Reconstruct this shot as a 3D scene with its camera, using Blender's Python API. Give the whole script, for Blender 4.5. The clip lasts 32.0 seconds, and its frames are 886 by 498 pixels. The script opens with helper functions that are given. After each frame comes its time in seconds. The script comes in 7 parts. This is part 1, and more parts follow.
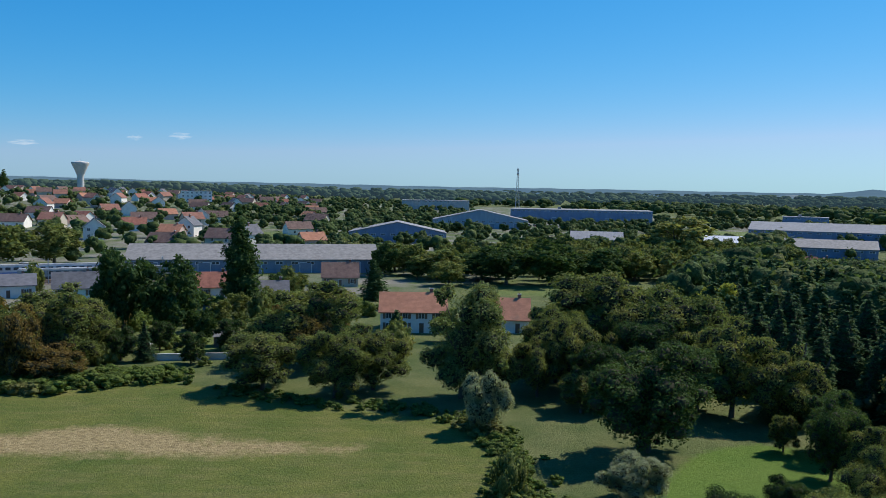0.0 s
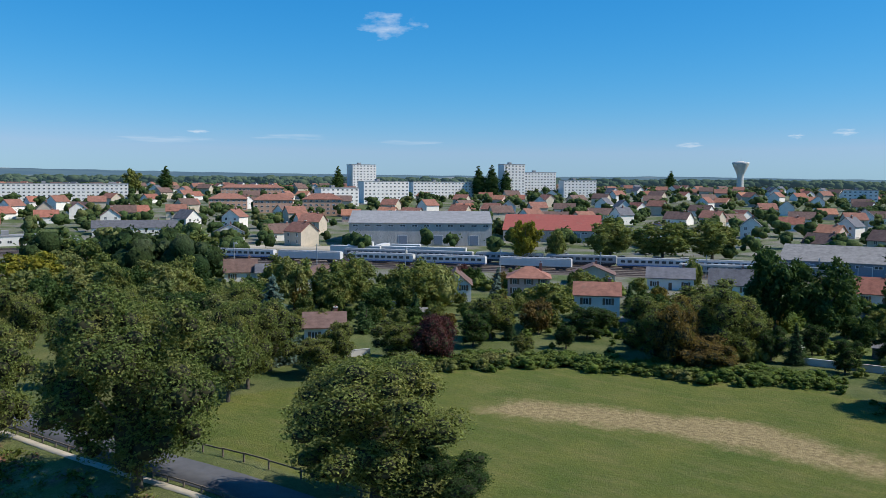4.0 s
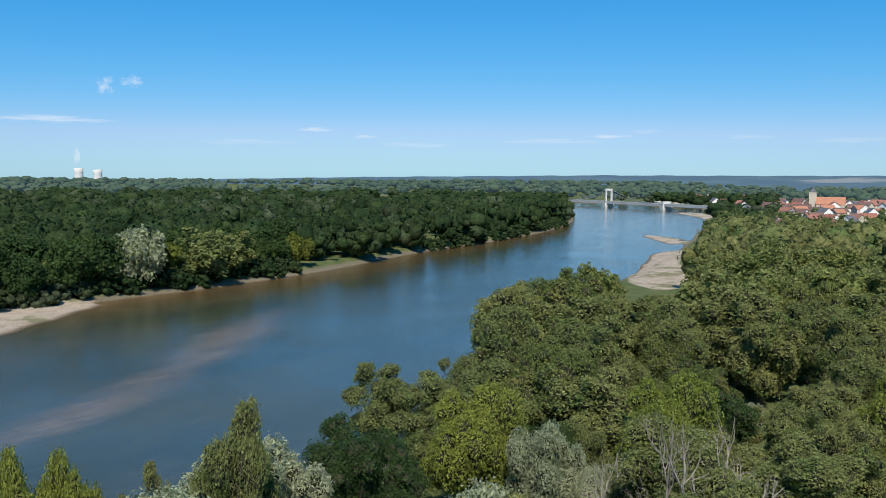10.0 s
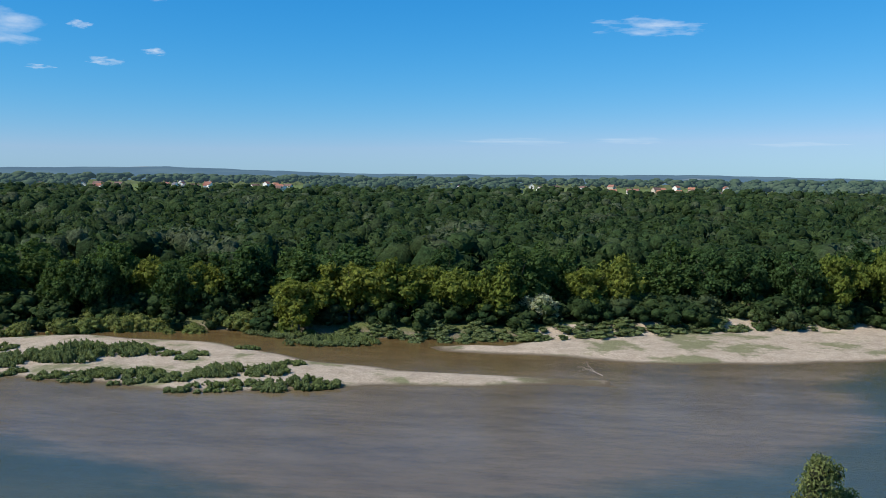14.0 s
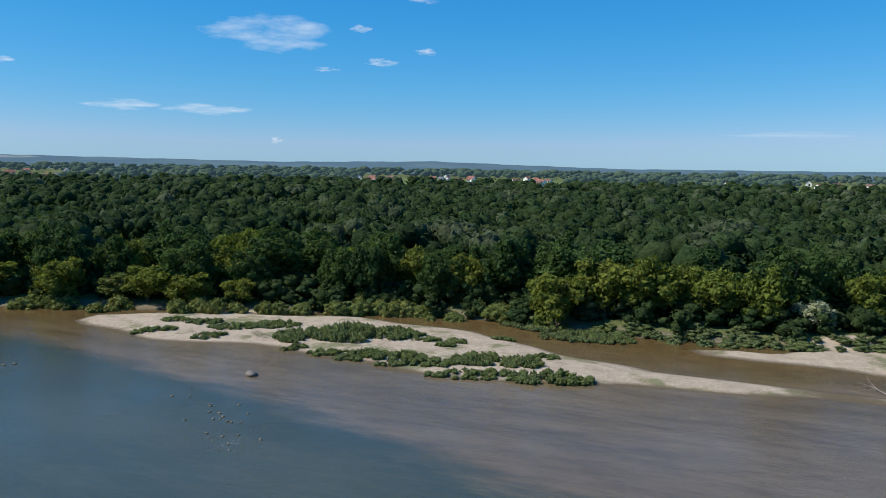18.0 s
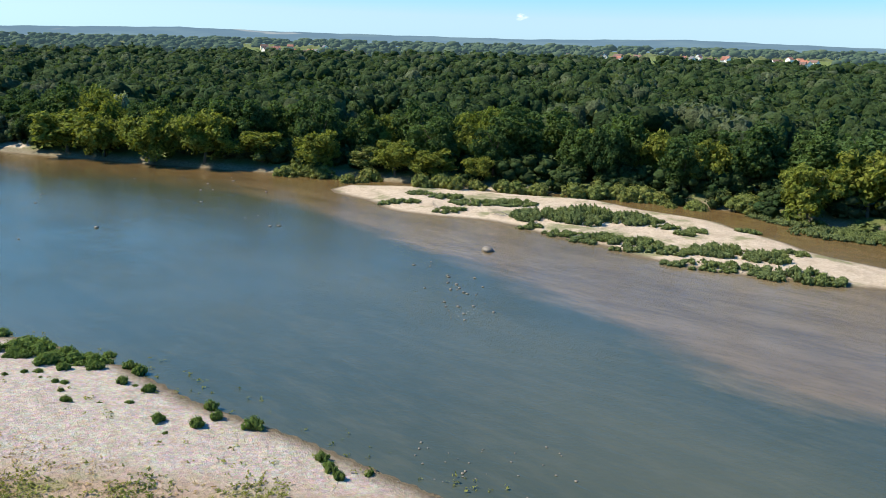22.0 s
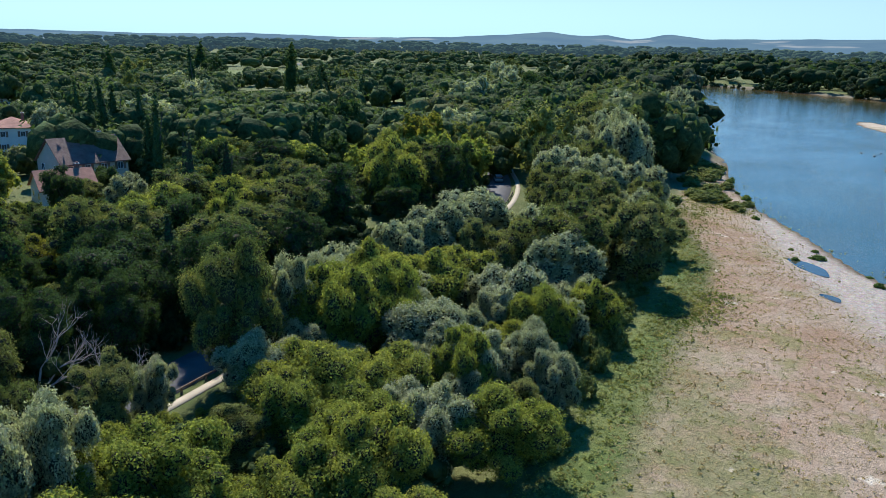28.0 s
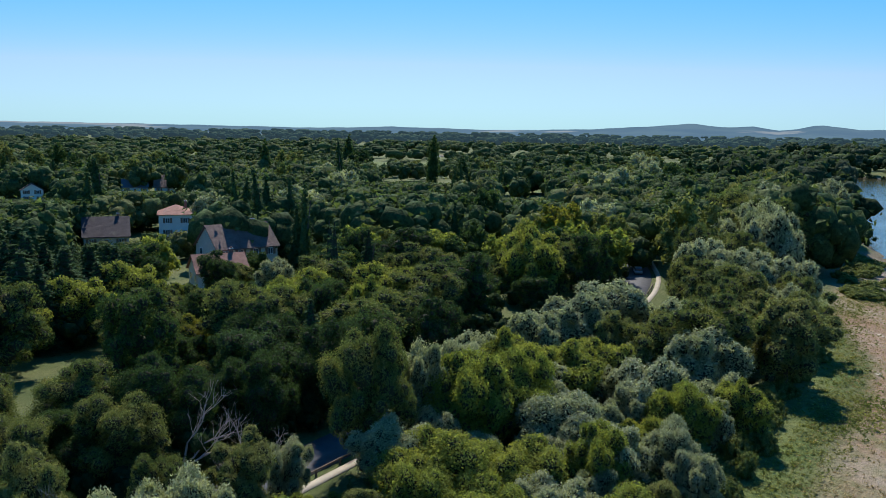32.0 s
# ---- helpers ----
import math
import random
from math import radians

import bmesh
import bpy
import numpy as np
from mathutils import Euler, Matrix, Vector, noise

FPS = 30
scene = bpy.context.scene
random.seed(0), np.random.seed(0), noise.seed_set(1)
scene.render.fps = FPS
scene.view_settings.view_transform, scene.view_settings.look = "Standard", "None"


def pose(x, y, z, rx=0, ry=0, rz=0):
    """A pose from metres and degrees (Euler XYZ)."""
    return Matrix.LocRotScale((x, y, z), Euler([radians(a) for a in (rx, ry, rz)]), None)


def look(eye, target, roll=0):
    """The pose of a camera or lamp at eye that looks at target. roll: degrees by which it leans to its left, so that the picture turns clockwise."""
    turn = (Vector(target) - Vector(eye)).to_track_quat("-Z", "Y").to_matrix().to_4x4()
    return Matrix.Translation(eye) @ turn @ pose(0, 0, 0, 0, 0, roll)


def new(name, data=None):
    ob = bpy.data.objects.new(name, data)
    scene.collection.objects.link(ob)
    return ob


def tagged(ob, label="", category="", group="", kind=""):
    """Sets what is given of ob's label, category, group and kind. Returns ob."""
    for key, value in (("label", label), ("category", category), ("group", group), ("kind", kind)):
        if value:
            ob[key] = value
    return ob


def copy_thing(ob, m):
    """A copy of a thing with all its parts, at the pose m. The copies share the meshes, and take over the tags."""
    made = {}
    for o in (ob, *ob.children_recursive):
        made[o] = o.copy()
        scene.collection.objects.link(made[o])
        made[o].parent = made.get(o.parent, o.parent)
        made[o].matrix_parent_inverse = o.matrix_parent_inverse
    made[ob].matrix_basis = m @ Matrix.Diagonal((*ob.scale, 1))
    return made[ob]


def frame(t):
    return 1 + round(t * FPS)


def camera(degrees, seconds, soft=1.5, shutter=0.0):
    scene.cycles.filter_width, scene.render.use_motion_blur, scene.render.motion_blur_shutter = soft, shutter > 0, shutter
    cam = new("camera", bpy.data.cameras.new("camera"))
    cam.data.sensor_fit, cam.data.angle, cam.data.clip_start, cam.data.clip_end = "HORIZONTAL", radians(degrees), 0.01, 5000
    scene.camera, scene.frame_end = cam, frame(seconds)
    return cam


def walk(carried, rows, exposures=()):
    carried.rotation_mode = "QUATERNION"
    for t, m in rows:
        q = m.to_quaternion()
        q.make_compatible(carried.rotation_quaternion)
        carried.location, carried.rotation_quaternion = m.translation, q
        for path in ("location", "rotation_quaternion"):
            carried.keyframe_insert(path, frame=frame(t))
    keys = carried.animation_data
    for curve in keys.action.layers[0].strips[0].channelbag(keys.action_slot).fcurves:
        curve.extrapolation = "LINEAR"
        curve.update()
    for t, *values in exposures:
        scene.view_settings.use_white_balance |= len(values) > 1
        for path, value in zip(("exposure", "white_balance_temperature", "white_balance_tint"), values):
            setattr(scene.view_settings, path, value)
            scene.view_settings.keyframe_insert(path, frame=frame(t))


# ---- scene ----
cam = camera(54.62, 32.0, soft=0.75)
EYE = (0.0, 0.0, 30.0)
# seconds, tilt, lean, heading of the hovering camera
PATH = [
    (0, 85.91, -0.99, 0.06), (0.5, 85.80, -0.89, 3.17), (1, 85.72, -0.80, 7.20),
    (1.5, 85.67, -0.71, 11.17), (2, 85.59, -0.71, 16.38), (2.5, 85.49, -0.65, 22.09),
    (3, 85.42, -0.59, 28.35), (3.5, 85.38, -0.47, 34.81), (4, 85.35, -0.39, 41.95),
    (4.5, 85.33, -0.30, 49.27), (6.5, 85.39, -0.39, 75.44), (7, 85.37, -0.31, 82.41),
    (7.5, 85.40, -0.24, 89.64), (8, 85.44, -0.19, 96.88), (8.5, 85.46, -0.16, 104.19),
    (9, 85.47, -0.20, 111.50), (9.5, 85.50, -0.24, 118.81), (10, 85.51, -0.32, 126.20),
    (10.5, 85.56, -0.38, 130.77), (11, 85.68, -0.42, 125.97), (11.5, 85.59, -0.51, 133.54),
    (12, 85.48, -0.42, 144.06), (12.5, 85.45, -0.48, 154.17), (13, 85.39, -0.51, 166.50),
    (13.5, 85.38, -0.57, 176.22), (14, 85.33, -0.58, 188.27), (14.5, 85.35, -0.50, 196.96),
    (15, 85.34, -0.48, 205.13), (15.5, 85.38, -0.61, 211.58), (17.5, 86.42, -0.86, 204.58),
    (18, 84.79, -0.94, 205.44), (18.5, 82.48, -1.04, 206.31), (19, 80.00, -1.06, 206.89),
    (19.5, 77.39, -1.18, 207.66), (20, 76.73, -1.30, 208.39), (20.5, 76.54, -1.35, 215.36),
    (21, 76.51, -1.32, 221.09), (21.5, 76.58, -1.39, 219.52), (22, 76.57, -1.32, 221.41),
    (22.5, 76.48, -1.32, 226.55), (23, 76.37, -1.24, 232.42), (23.5, 76.38, -1.17, 235.66),
    (24, 76.28, -1.17, 243.93), (24.5, 76.16, -1.11, 252.49), (25, 76.10, -1.08, 262.26),
    (25.5, 76.07, -0.94, 272.14), (27.5, 76.23, -1.21, 290.30), (28, 76.29, -1.23, 292.53),
    (28.5, 76.53, -1.08, 299.59), (29, 77.35, -0.97, 307.79), (29.5, 78.99, -0.88, 308.54),
    (30, 80.94, -0.80, 308.94), (30.5, 81.82, -0.79, 309.30), (31, 81.90, -0.89, 308.55),
    (31.5, 82.04, -0.92, 304.66), (32, 82.09, -0.89, 301.71),
]
walk(cam, [(t, pose(*EYE, rx, ry, rz)) for t, rx, ry, rz in PATH],
     exposures=[(0, 0.0, 6500, 10), (15.5, 0.05, 6500, 10), (18, 0.04, 6500, 10), (19, 0.26, 6700, 10), (20, 0.6, 7100, 10), (21, 0.68, 7200, 10), (22, 0.76, 7200, 10), (23, 0.72, 7100, 10),
                (24, 0.62, 6900, 10), (25, 0.5, 6700, 10), (28, 0.46, 6400, 10), (29, 0.85, 6900, 12), (30, 0.85, 6850, 12), (30.5, 0.36, 6450, 10), (31, 0.2, 6450, 10), (32, 0.16, 6450, 10)])

# ---- daylight ----
SUN_ELEV, SUN_TURN = 47.0, 55.0  # degrees; turn from +y towards +x
world = bpy.data.worlds.new("sky")
scene.world = world
world.use_nodes = True
wn = world.node_tree.nodes
sky = wn.new("ShaderNodeTexSky")
sky.sky_type, sky.sun_disc = "NISHITA", False
sky.sun_elevation, sky.sun_rotation = radians(SUN_ELEV), radians(SUN_TURN)
sky.air_density, sky.dust_density, sky.ozone_density = 1.0, 0.1, 5.0
split, merge = wn.new("ShaderNodeSeparateColor"), wn.new("ShaderNodeCombineColor")
world.node_tree.links.new(sky.outputs[0], split.inputs[0])
for band, (power, gain) in enumerate(((2.1, 0.0953), (0.88, 1.015), (0.6, 2.512))):  # a clear, deep blue summer sky with a pale rim
    bend, lift = wn.new("ShaderNodeMath"), wn.new("ShaderNodeMath")
    bend.operation, lift.operation = "POWER", "MULTIPLY"
    bend.inputs[1].default_value, lift.inputs[1].default_value = power, gain
    world.node_tree.links.new(split.outputs[band], bend.inputs[0])
    world.node_tree.links.new(bend.outputs[0], lift.inputs[0])
    world.node_tree.links.new(lift.outputs[0], merge.inputs[band])
    if band == 0:
        red = lift
    elif band == 1:  # the rim stays bluish
        cap, low = wn.new("ShaderNodeMath"), wn.new("ShaderNodeMath")
        cap.operation, low.operation, cap.inputs[1].default_value = "MULTIPLY", "MINIMUM", 0.63
        world.node_tree.links.new(lift.outputs[0], cap.inputs[0])
        world.node_tree.links.new(cap.outputs[0], low.inputs[0])
        world.node_tree.links.new(red.outputs[0], low.inputs[1])
        world.node_tree.links.new(low.outputs[0], merge.inputs[0])
world.node_tree.links.new(merge.outputs[0], wn["Background"].inputs["Color"])
wn["Background"].inputs["Strength"].default_value = 0.1
lamp = bpy.data.lights.new("sun", "SUN")
lamp.energy, lamp.angle, lamp.color = 5.0, radians(0.53), (1.0, 0.95, 0.87)
sun_way = Vector((math.sin(radians(SUN_TURN)) * math.cos(radians(SUN_ELEV)),
                  math.cos(radians(SUN_TURN)) * math.cos(radians(SUN_ELEV)), math.sin(radians(SUN_ELEV))))
new("sun", lamp).matrix_world = look(sun_way * 300, (0, 0, 0))


# ---- materials ----
class Nodes:
    """A small builder for node materials."""

    def __init__(self, name):
        self.mat = bpy.data.materials.new(name)
        self.mat.use_nodes = True
        self.tree = self.mat.node_tree
        self.tree.nodes.clear()

    def add(self, kind, sets=(), **inputs):
        node = self.tree.nodes.new("ShaderNode" + kind)
        for key, value in sets:
            setattr(node, key, value)
        for key, value in inputs.items():
            self.put(node.inputs[int(key[1:]) if key[0] == "i" and key[1:].isdigit() else key.replace("_", " ")], value)
        return node

    def put(self, socket, value):
        if isinstance(value, bpy.types.NodeSocket):
            self.tree.links.new(value, socket)
        else:
            socket.default_value = value

    def math(self, op, a, b=0.0, clamp=False):
        return self.add("Math", (("operation", op), ("use_clamp", clamp)), i0=a, i1=b).outputs[0]

    def mix(self, fac, a, b, blend="MIX"):
        node = self.add("Mix", (("data_type", "RGBA"), ("blend_type", blend)))
        for slot, value in ((0, fac), (6, a), (7, b)):
            self.put(node.inputs[slot], value)
        return node.outputs[2]

    def noise(self, scale, detail=4.0, rough=0.55, vec=None, stretch=None):
        vec = vec or self.add("TexCoord").outputs["Object"]
        if stretch:
            vec = self.add("Mapping", Vector=vec, Scale=stretch).outputs[0]
        return self.add("TexNoise", Vector=vec, Scale=scale, Detail=detail, Roughness=rough).outputs[0]

    def ramp(self, fac, lo, hi):
        return self.add("MapRange", i0=fac, i1=lo, i2=hi, i3=0.0, i4=1.0).outputs[0]

    def zone(self, name, wobble, width=0.6):
        """One inside the ground zone of that name, with a ragged edge."""
        sd = self.add("Attribute", (("attribute_name", name),)).outputs["Fac"]
        return self.ramp(self.math("ADD", sd, wobble), -width, width)

    def done(self, color, roughness=0.8, bump=None, strength=0.3, distance=0.05, metallic=0.0, specular=0.3, translucent=0.0):
        shader = self.add("BsdfPrincipled", Base_Color=color, Roughness=roughness, Metallic=metallic)
        shader.inputs["Specular IOR Level"].default_value = specular
        if bump is not None:
            b = self.add("Bump", Strength=strength, Distance=distance, Height=bump)
            self.put(shader.inputs["Normal"], b.outputs[0])
        out = shader.outputs[0]
        if translucent:
            passed = self.mix(1.0, color, c4(1.3, 1.3, 0.75), "MULTIPLY")  # leaves let yellower light through
            thin = self.add("BsdfTranslucent", Color=passed)
            out = self.add("MixShader", i0=translucent, i1=out, i2=thin.outputs[0]).outputs[0]
        self.tree.links.new(out, self.add("OutputMaterial").inputs[0])
        return self.mat


def c4(r, g, b):
    return (r, g, b, 1.0)


def plain(name, rgb, roughness=0.7, vary=0.25, scale=1.5, metallic=0.0, specular=0.3, by_object=0.0):
    n = Nodes(name)
    a = n.noise(scale, 5.0, 0.6)
    col = n.mix(n.ramp(a, 0.3, 0.7), c4(*[v * (1 - vary) for v in rgb]), c4(*[min(1, v * (1 + vary)) for v in rgb]))
    if by_object:
        rnd = n.add("ObjectInfo").outputs["Random"]
        col = n.mix(1.0, col, n.mix(rnd, c4(1 - by_object, 1 - by_object, 1 - by_object), c4(1 + by_object, 1 + by_object * .9, 1 + by_object * .8)), "MULTIPLY")
    return n.done(col, roughness, n.noise(scale * 9, 3.0), 0.25, 0.02, metallic, specular)


def leaf(name, one, two, third=None, bright=0.26, thin=0.36, patch=0.0, speck=3.4):
    """Foliage: hue by tree, tone by leaf cluster, fine speckle, patches at crown size for woods."""
    n = Nodes(name)
    co = n.add("TexCoord").outputs["Object"]
    rnd = n.add("ObjectInfo").outputs["Random"]
    col = n.mix(rnd, c4(*one), c4(*two))
    if patch:
        p = n.ramp(n.noise(patch, 2.0, 0.6, co), 0.36, 0.64)
        col = n.mix(p, c4(*one), c4(*two))
        if third:
            col = n.mix(n.ramp(n.noise(patch * 0.37, 2.0, 0.5, co), 0.56, 0.66), col, c4(*third))
    elif third:
        col = n.mix(n.ramp(n.noise(0.35, 2.0, 0.5, co), 0.52, 0.7), col, c4(*third))
    grain = n.noise(speck, 3.0, 0.7, co)
    isle = n.add("NewGeometry").outputs["Random Per Island"]
    tone = n.math("ADD", 1 - bright, n.math("MULTIPLY", isle, 2 * bright))
    tone = n.math("MULTIPLY", tone, n.math("ADD", 0.5, n.ramp(grain, 0.3, 0.7)))
    col = n.mix(1.0, col, n.add("CombineColor", i0=tone, i1=tone, i2=n.math("MULTIPLY", tone, 0.9)).outputs[0], "MULTIPLY")
    return n.done(col, 0.8, grain, 0.9, 0.8 / speck, specular=0.06, translucent=thin)


M_BROAD = leaf("broad_leaves", (0.118, 0.154, 0.052), (0.185, 0.208, 0.07), (0.23, 0.225, 0.08))
M_DARK = leaf("dark_leaves", (0.044, 0.081, 0.031), (0.069, 0.112, 0.036))
M_OLIVE = leaf("olive_leaves", (0.17, 0.2, 0.08), (0.245, 0.25, 0.1), (0.13, 0.185, 0.065))
M_LIME = leaf("lime_leaves", (0.22, 0.26, 0.062), (0.28, 0.295, 0.072), (0.185, 0.225, 0.057), thin=0.45)
M_GREY = leaf("willow_leaves", (0.3, 0.33, 0.23), (0.39, 0.41, 0.3), (0.25, 0.285, 0.17), thin=0.42)
M_MAPLE = leaf("maple_leaves", (0.125, 0.16, 0.034), (0.165, 0.185, 0.04), (0.11, 0.145, 0.036))
M_NEEDLE = leaf("needles", (0.045, 0.085, 0.036), (0.07, 0.115, 0.045), thin=0.25)
M_BLUE_NEEDLE = leaf("blue_needles", (0.090, 0.136, 0.117), (0.109, 0.154, 0.136), thin=0.1)
M_AUTUMN = leaf("autumn_leaves", (0.15, 0.105, 0.045), (0.2, 0.15, 0.045), (0.12, 0.14, 0.045))
M_GOLD = leaf("golden_leaves", (0.24, 0.21, 0.036), (0.2, 0.2, 0.036), (0.15, 0.18, 0.036))
M_PURPLE = leaf("purple_leaves", (0.081, 0.036, 0.040), (0.100, 0.044, 0.048))
M_WOOD_FAR = leaf("wood_leaves", (0.027, 0.053, 0.022), (0.055, 0.083, 0.032), (0.09, 0.112, 0.066), patch=0.07, speck=0.9)
M_PLAIN_WOOD = leaf("mixed_leaves", (0.055, 0.092, 0.038), (0.108, 0.145, 0.055), (0.165, 0.178, 0.075), patch=0.1, speck=0.9)
M_OLIVE_FAR = leaf("thicket_leaves", (0.13, 0.155, 0.06), (0.2, 0.2, 0.08), (0.1, 0.15, 0.05), patch=0.11, speck=0.9)
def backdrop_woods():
    """The furthest woods; a faint blue glow of their own paints in the aerial haze."""
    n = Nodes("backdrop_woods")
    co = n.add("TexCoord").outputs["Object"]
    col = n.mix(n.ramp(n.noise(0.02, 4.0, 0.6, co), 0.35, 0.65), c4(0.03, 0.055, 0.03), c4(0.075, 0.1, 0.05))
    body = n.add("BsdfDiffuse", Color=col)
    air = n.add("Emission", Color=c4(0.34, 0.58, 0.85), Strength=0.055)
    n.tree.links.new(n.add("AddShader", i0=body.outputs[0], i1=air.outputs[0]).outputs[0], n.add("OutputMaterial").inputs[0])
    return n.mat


M_BACKDROP = backdrop_woods()
M_HERB = leaf("herb_leaves", (0.1, 0.16, 0.045), (0.15, 0.2, 0.06), patch=0.2)
M_BARK = plain("bark", (0.11, 0.09, 0.065), 0.9, 0.35, 3.0)
# very dark olive brown: paints the shade among the twigs inside the crowns
M_TWIG_SHADE = plain("inner_twig_shade", (0.046, 0.046, 0.022), 0.95, 0.35, 3.0)
M_DEAD = plain("dead_wood", (0.31, 0.27, 0.22), 0.85, 0.3, 4.0)


def ground_material():
    n = Nodes("ground_cover")
    co = n.add("TexCoord").outputs["Object"]
    fine, mid, big = n.noise(1.3, 6.0, 0.65, co), n.noise(0.12, 5.0, 0.6, co), n.noise(0.02, 3.0, 0.5, co)
    ragged = n.math("MULTIPLY", n.math("SUBTRACT", n.noise(0.25, 6.0, 0.7, co), 0.5), 9.0)
    close = n.math("MULTIPLY", n.math("SUBTRACT", n.noise(0.9, 6.0, 0.7, co), 0.5), 3.0)
    # rough grass and herbs under and between the trees
    col = n.mix(n.ramp(mid, 0.35, 0.65), c4(0.075, 0.105, 0.03), c4(0.14, 0.15, 0.055))
    # far fields and town gardens
    town = n.mix(n.ramp(n.noise(0.05, 4.0, 0.6, co), 0.42, 0.6), c4(0.09, 0.12, 0.04), c4(0.2, 0.19, 0.15))
    col = n.mix(n.zone("town", ragged, 6.0), col, town)
    # mown meadow
    mow = n.noise(0.35, 5.0, 0.6, co, (0.5, 1.5, 1.0))
    green = n.mix(n.ramp(mid, 0.3, 0.7), c4(0.08, 0.115, 0.02), c4(0.15, 0.155, 0.034))
    green = n.mix(n.math("MULTIPLY", n.ramp(mow, 0.46, 0.7), 0.5), green, c4(0.2, 0.17, 0.065))
    green = n.mix(n.math("MULTIPLY", n.ramp(fine, 0.5, 0.75), 0.5), green, c4(0.075, 0.1, 0.025))
    col = n.mix(n.zone("meadow", close), col, green)
    straw = n.mix(n.ramp(fine, 0.35, 0.65), c4(0.2, 0.15, 0.065), c4(0.4, 0.31, 0.15))
    col = n.mix(n.zone("straw", n.math("ADD", close, ragged), 1.6), col, straw)
    lawn = n.mix(n.ramp(mid, 0.3, 0.7), c4(0.085, 0.15, 0.02), c4(0.12, 0.18, 0.03))
    col = n.mix(n.zone("lawn", close), col, lawn)
    field = n.mix(n.ramp(mid, 0.3, 0.7), c4(0.1, 0.15, 0.035), c4(0.17, 0.185, 0.06))
    field = n.mix(n.math("MULTIPLY", n.ramp(n.noise(0.6, 6.0, 0.7, co), 0.46, 0.62), 0.7), field, c4(0.06, 0.09, 0.022))
    col = n.mix(n.zone("field", ragged, 2.0), col, field)
    # bare earth of the river banks
    height = n.add("SeparateXYZ", Vector=co).outputs[2]
    col = n.mix(n.math("MULTIPLY", n.ramp(n.math("ADD", height, n.math("MULTIPLY", close, 0.3)), -3.3, -4.2), 0.8), col, n.mix(n.ramp(fine, 0.3, 0.7), c4(0.15, 0.12, 0.08), c4(0.27, 0.22, 0.16)))
    # dried-out side channel: straw-coloured herbs, with a bare stony track
    dry = n.mix(n.ramp(fine, 0.3, 0.7), c4(0.27, 0.215, 0.1), c4(0.42, 0.345, 0.175))
    dry = n.mix(n.math("MULTIPLY", n.ramp(n.noise(0.5, 6.0, 0.7, co), 0.45, 0.65), 0.55), dry, c4(0.15, 0.125, 0.06))
    dry = n.mix(n.math("MULTIPLY", n.ramp(mid, 0.4, 0.65), 0.6), dry, c4(0.19, 0.2, 0.075))
    col = n.mix(n.zone("dry", close, 1.2), col, dry)
    stony = n.mix(n.ramp(fine, 0.35, 0.65), c4(0.3, 0.24, 0.17), c4(0.62, 0.53, 0.41))
    col = n.mix(n.math("MULTIPLY", n.zone("track", n.math("ADD", close, ragged), 1.2), n.ramp(n.noise(0.5, 6.0, 0.7, co), 0.4, 0.56)), col, stony)
    verge = n.mix(n.ramp(n.noise(0.22, 5.0, 0.65, co), 0.4, 0.6), c4(0.13, 0.17, 0.05), c4(0.24, 0.21, 0.105))
    verge = n.mix(n.ramp(n.noise(0.1, 4.0, 0.6, co), 0.55, 0.66), verge, c4(0.24, 0.15, 0.1))
    col = n.mix(n.zone("verge", close, 1.2), col, verge)
    # gravel bar: pebbles, with dry herbs towards the bank
    pebble = n.add("TexVoronoi", Vector=co, Scale=3.2).outputs["Color"]
    grey = n.mix(0.22, n.mix(n.ramp(n.noise(0.7, 6.0, 0.7, co), 0.3, 0.7), c4(0.3, 0.25, 0.2), c4(0.47, 0.405, 0.33)), pebble, "SOFT_LIGHT")
    weedy = n.mix(n.ramp(n.noise(0.09, 5.0, 0.65, co), 0.38, 0.62), c4(0.31, 0.2, 0.125), c4(0.37, 0.28, 0.195))
    weedy = n.mix(n.math("MULTIPLY", n.ramp(n.noise(1.9, 5.0, 0.75, co), 0.5, 0.66), 0.55), weedy, c4(0.14, 0.115, 0.055))
    weedy = n.mix(n.math("MULTIPLY", n.ramp(n.noise(0.16, 5.0, 0.65, co), 0.54, 0.62), 0.75), weedy, c4(0.2, 0.185, 0.07))
    sandy = n.ramp(n.noise(0.2, 4.0, 0.6, n.add("Mapping", Vector=co, Location=(31.0, 7.0, 0.0)).outputs[0]), 0.67, 0.72)
    grassy = n.mix(n.ramp(n.noise(0.8, 6.0, 0.7, co), 0.35, 0.65), c4(0.12, 0.14, 0.042), c4(0.24, 0.225, 0.1))
    tracks = n.noise(0.5, 4.0, 0.6, n.add("Mapping", Vector=co, Rotation=(0, 0, -0.22), Scale=(0.12, 1.6, 1.0)).outputs[0])
    weedy = n.mix(n.math("MULTIPLY", n.ramp(tracks, 0.52, 0.66), 0.32), weedy, c4(0.4, 0.32, 0.24))
    inner = n.math("SUBTRACT", n.add("Attribute", (("attribute_name", "weeds"),)).outputs["Fac"], 21.0)
    weedy = n.mix(n.math("MULTIPLY", n.ramp(n.math("ADD", inner, n.math("MULTIPLY", ragged, 3.4)), -4.0, 4.0), 0.75), weedy, grassy)
    weedy = n.mix(sandy, weedy, c4(0.58, 0.5, 0.38))
    bar = n.mix(n.zone("weeds", ragged, 3.0), grey, weedy)
    col = n.mix(n.zone("gravel", n.math("ADD", close, n.math("MULTIPLY", ragged, 0.55)), 1.4), col, bar)
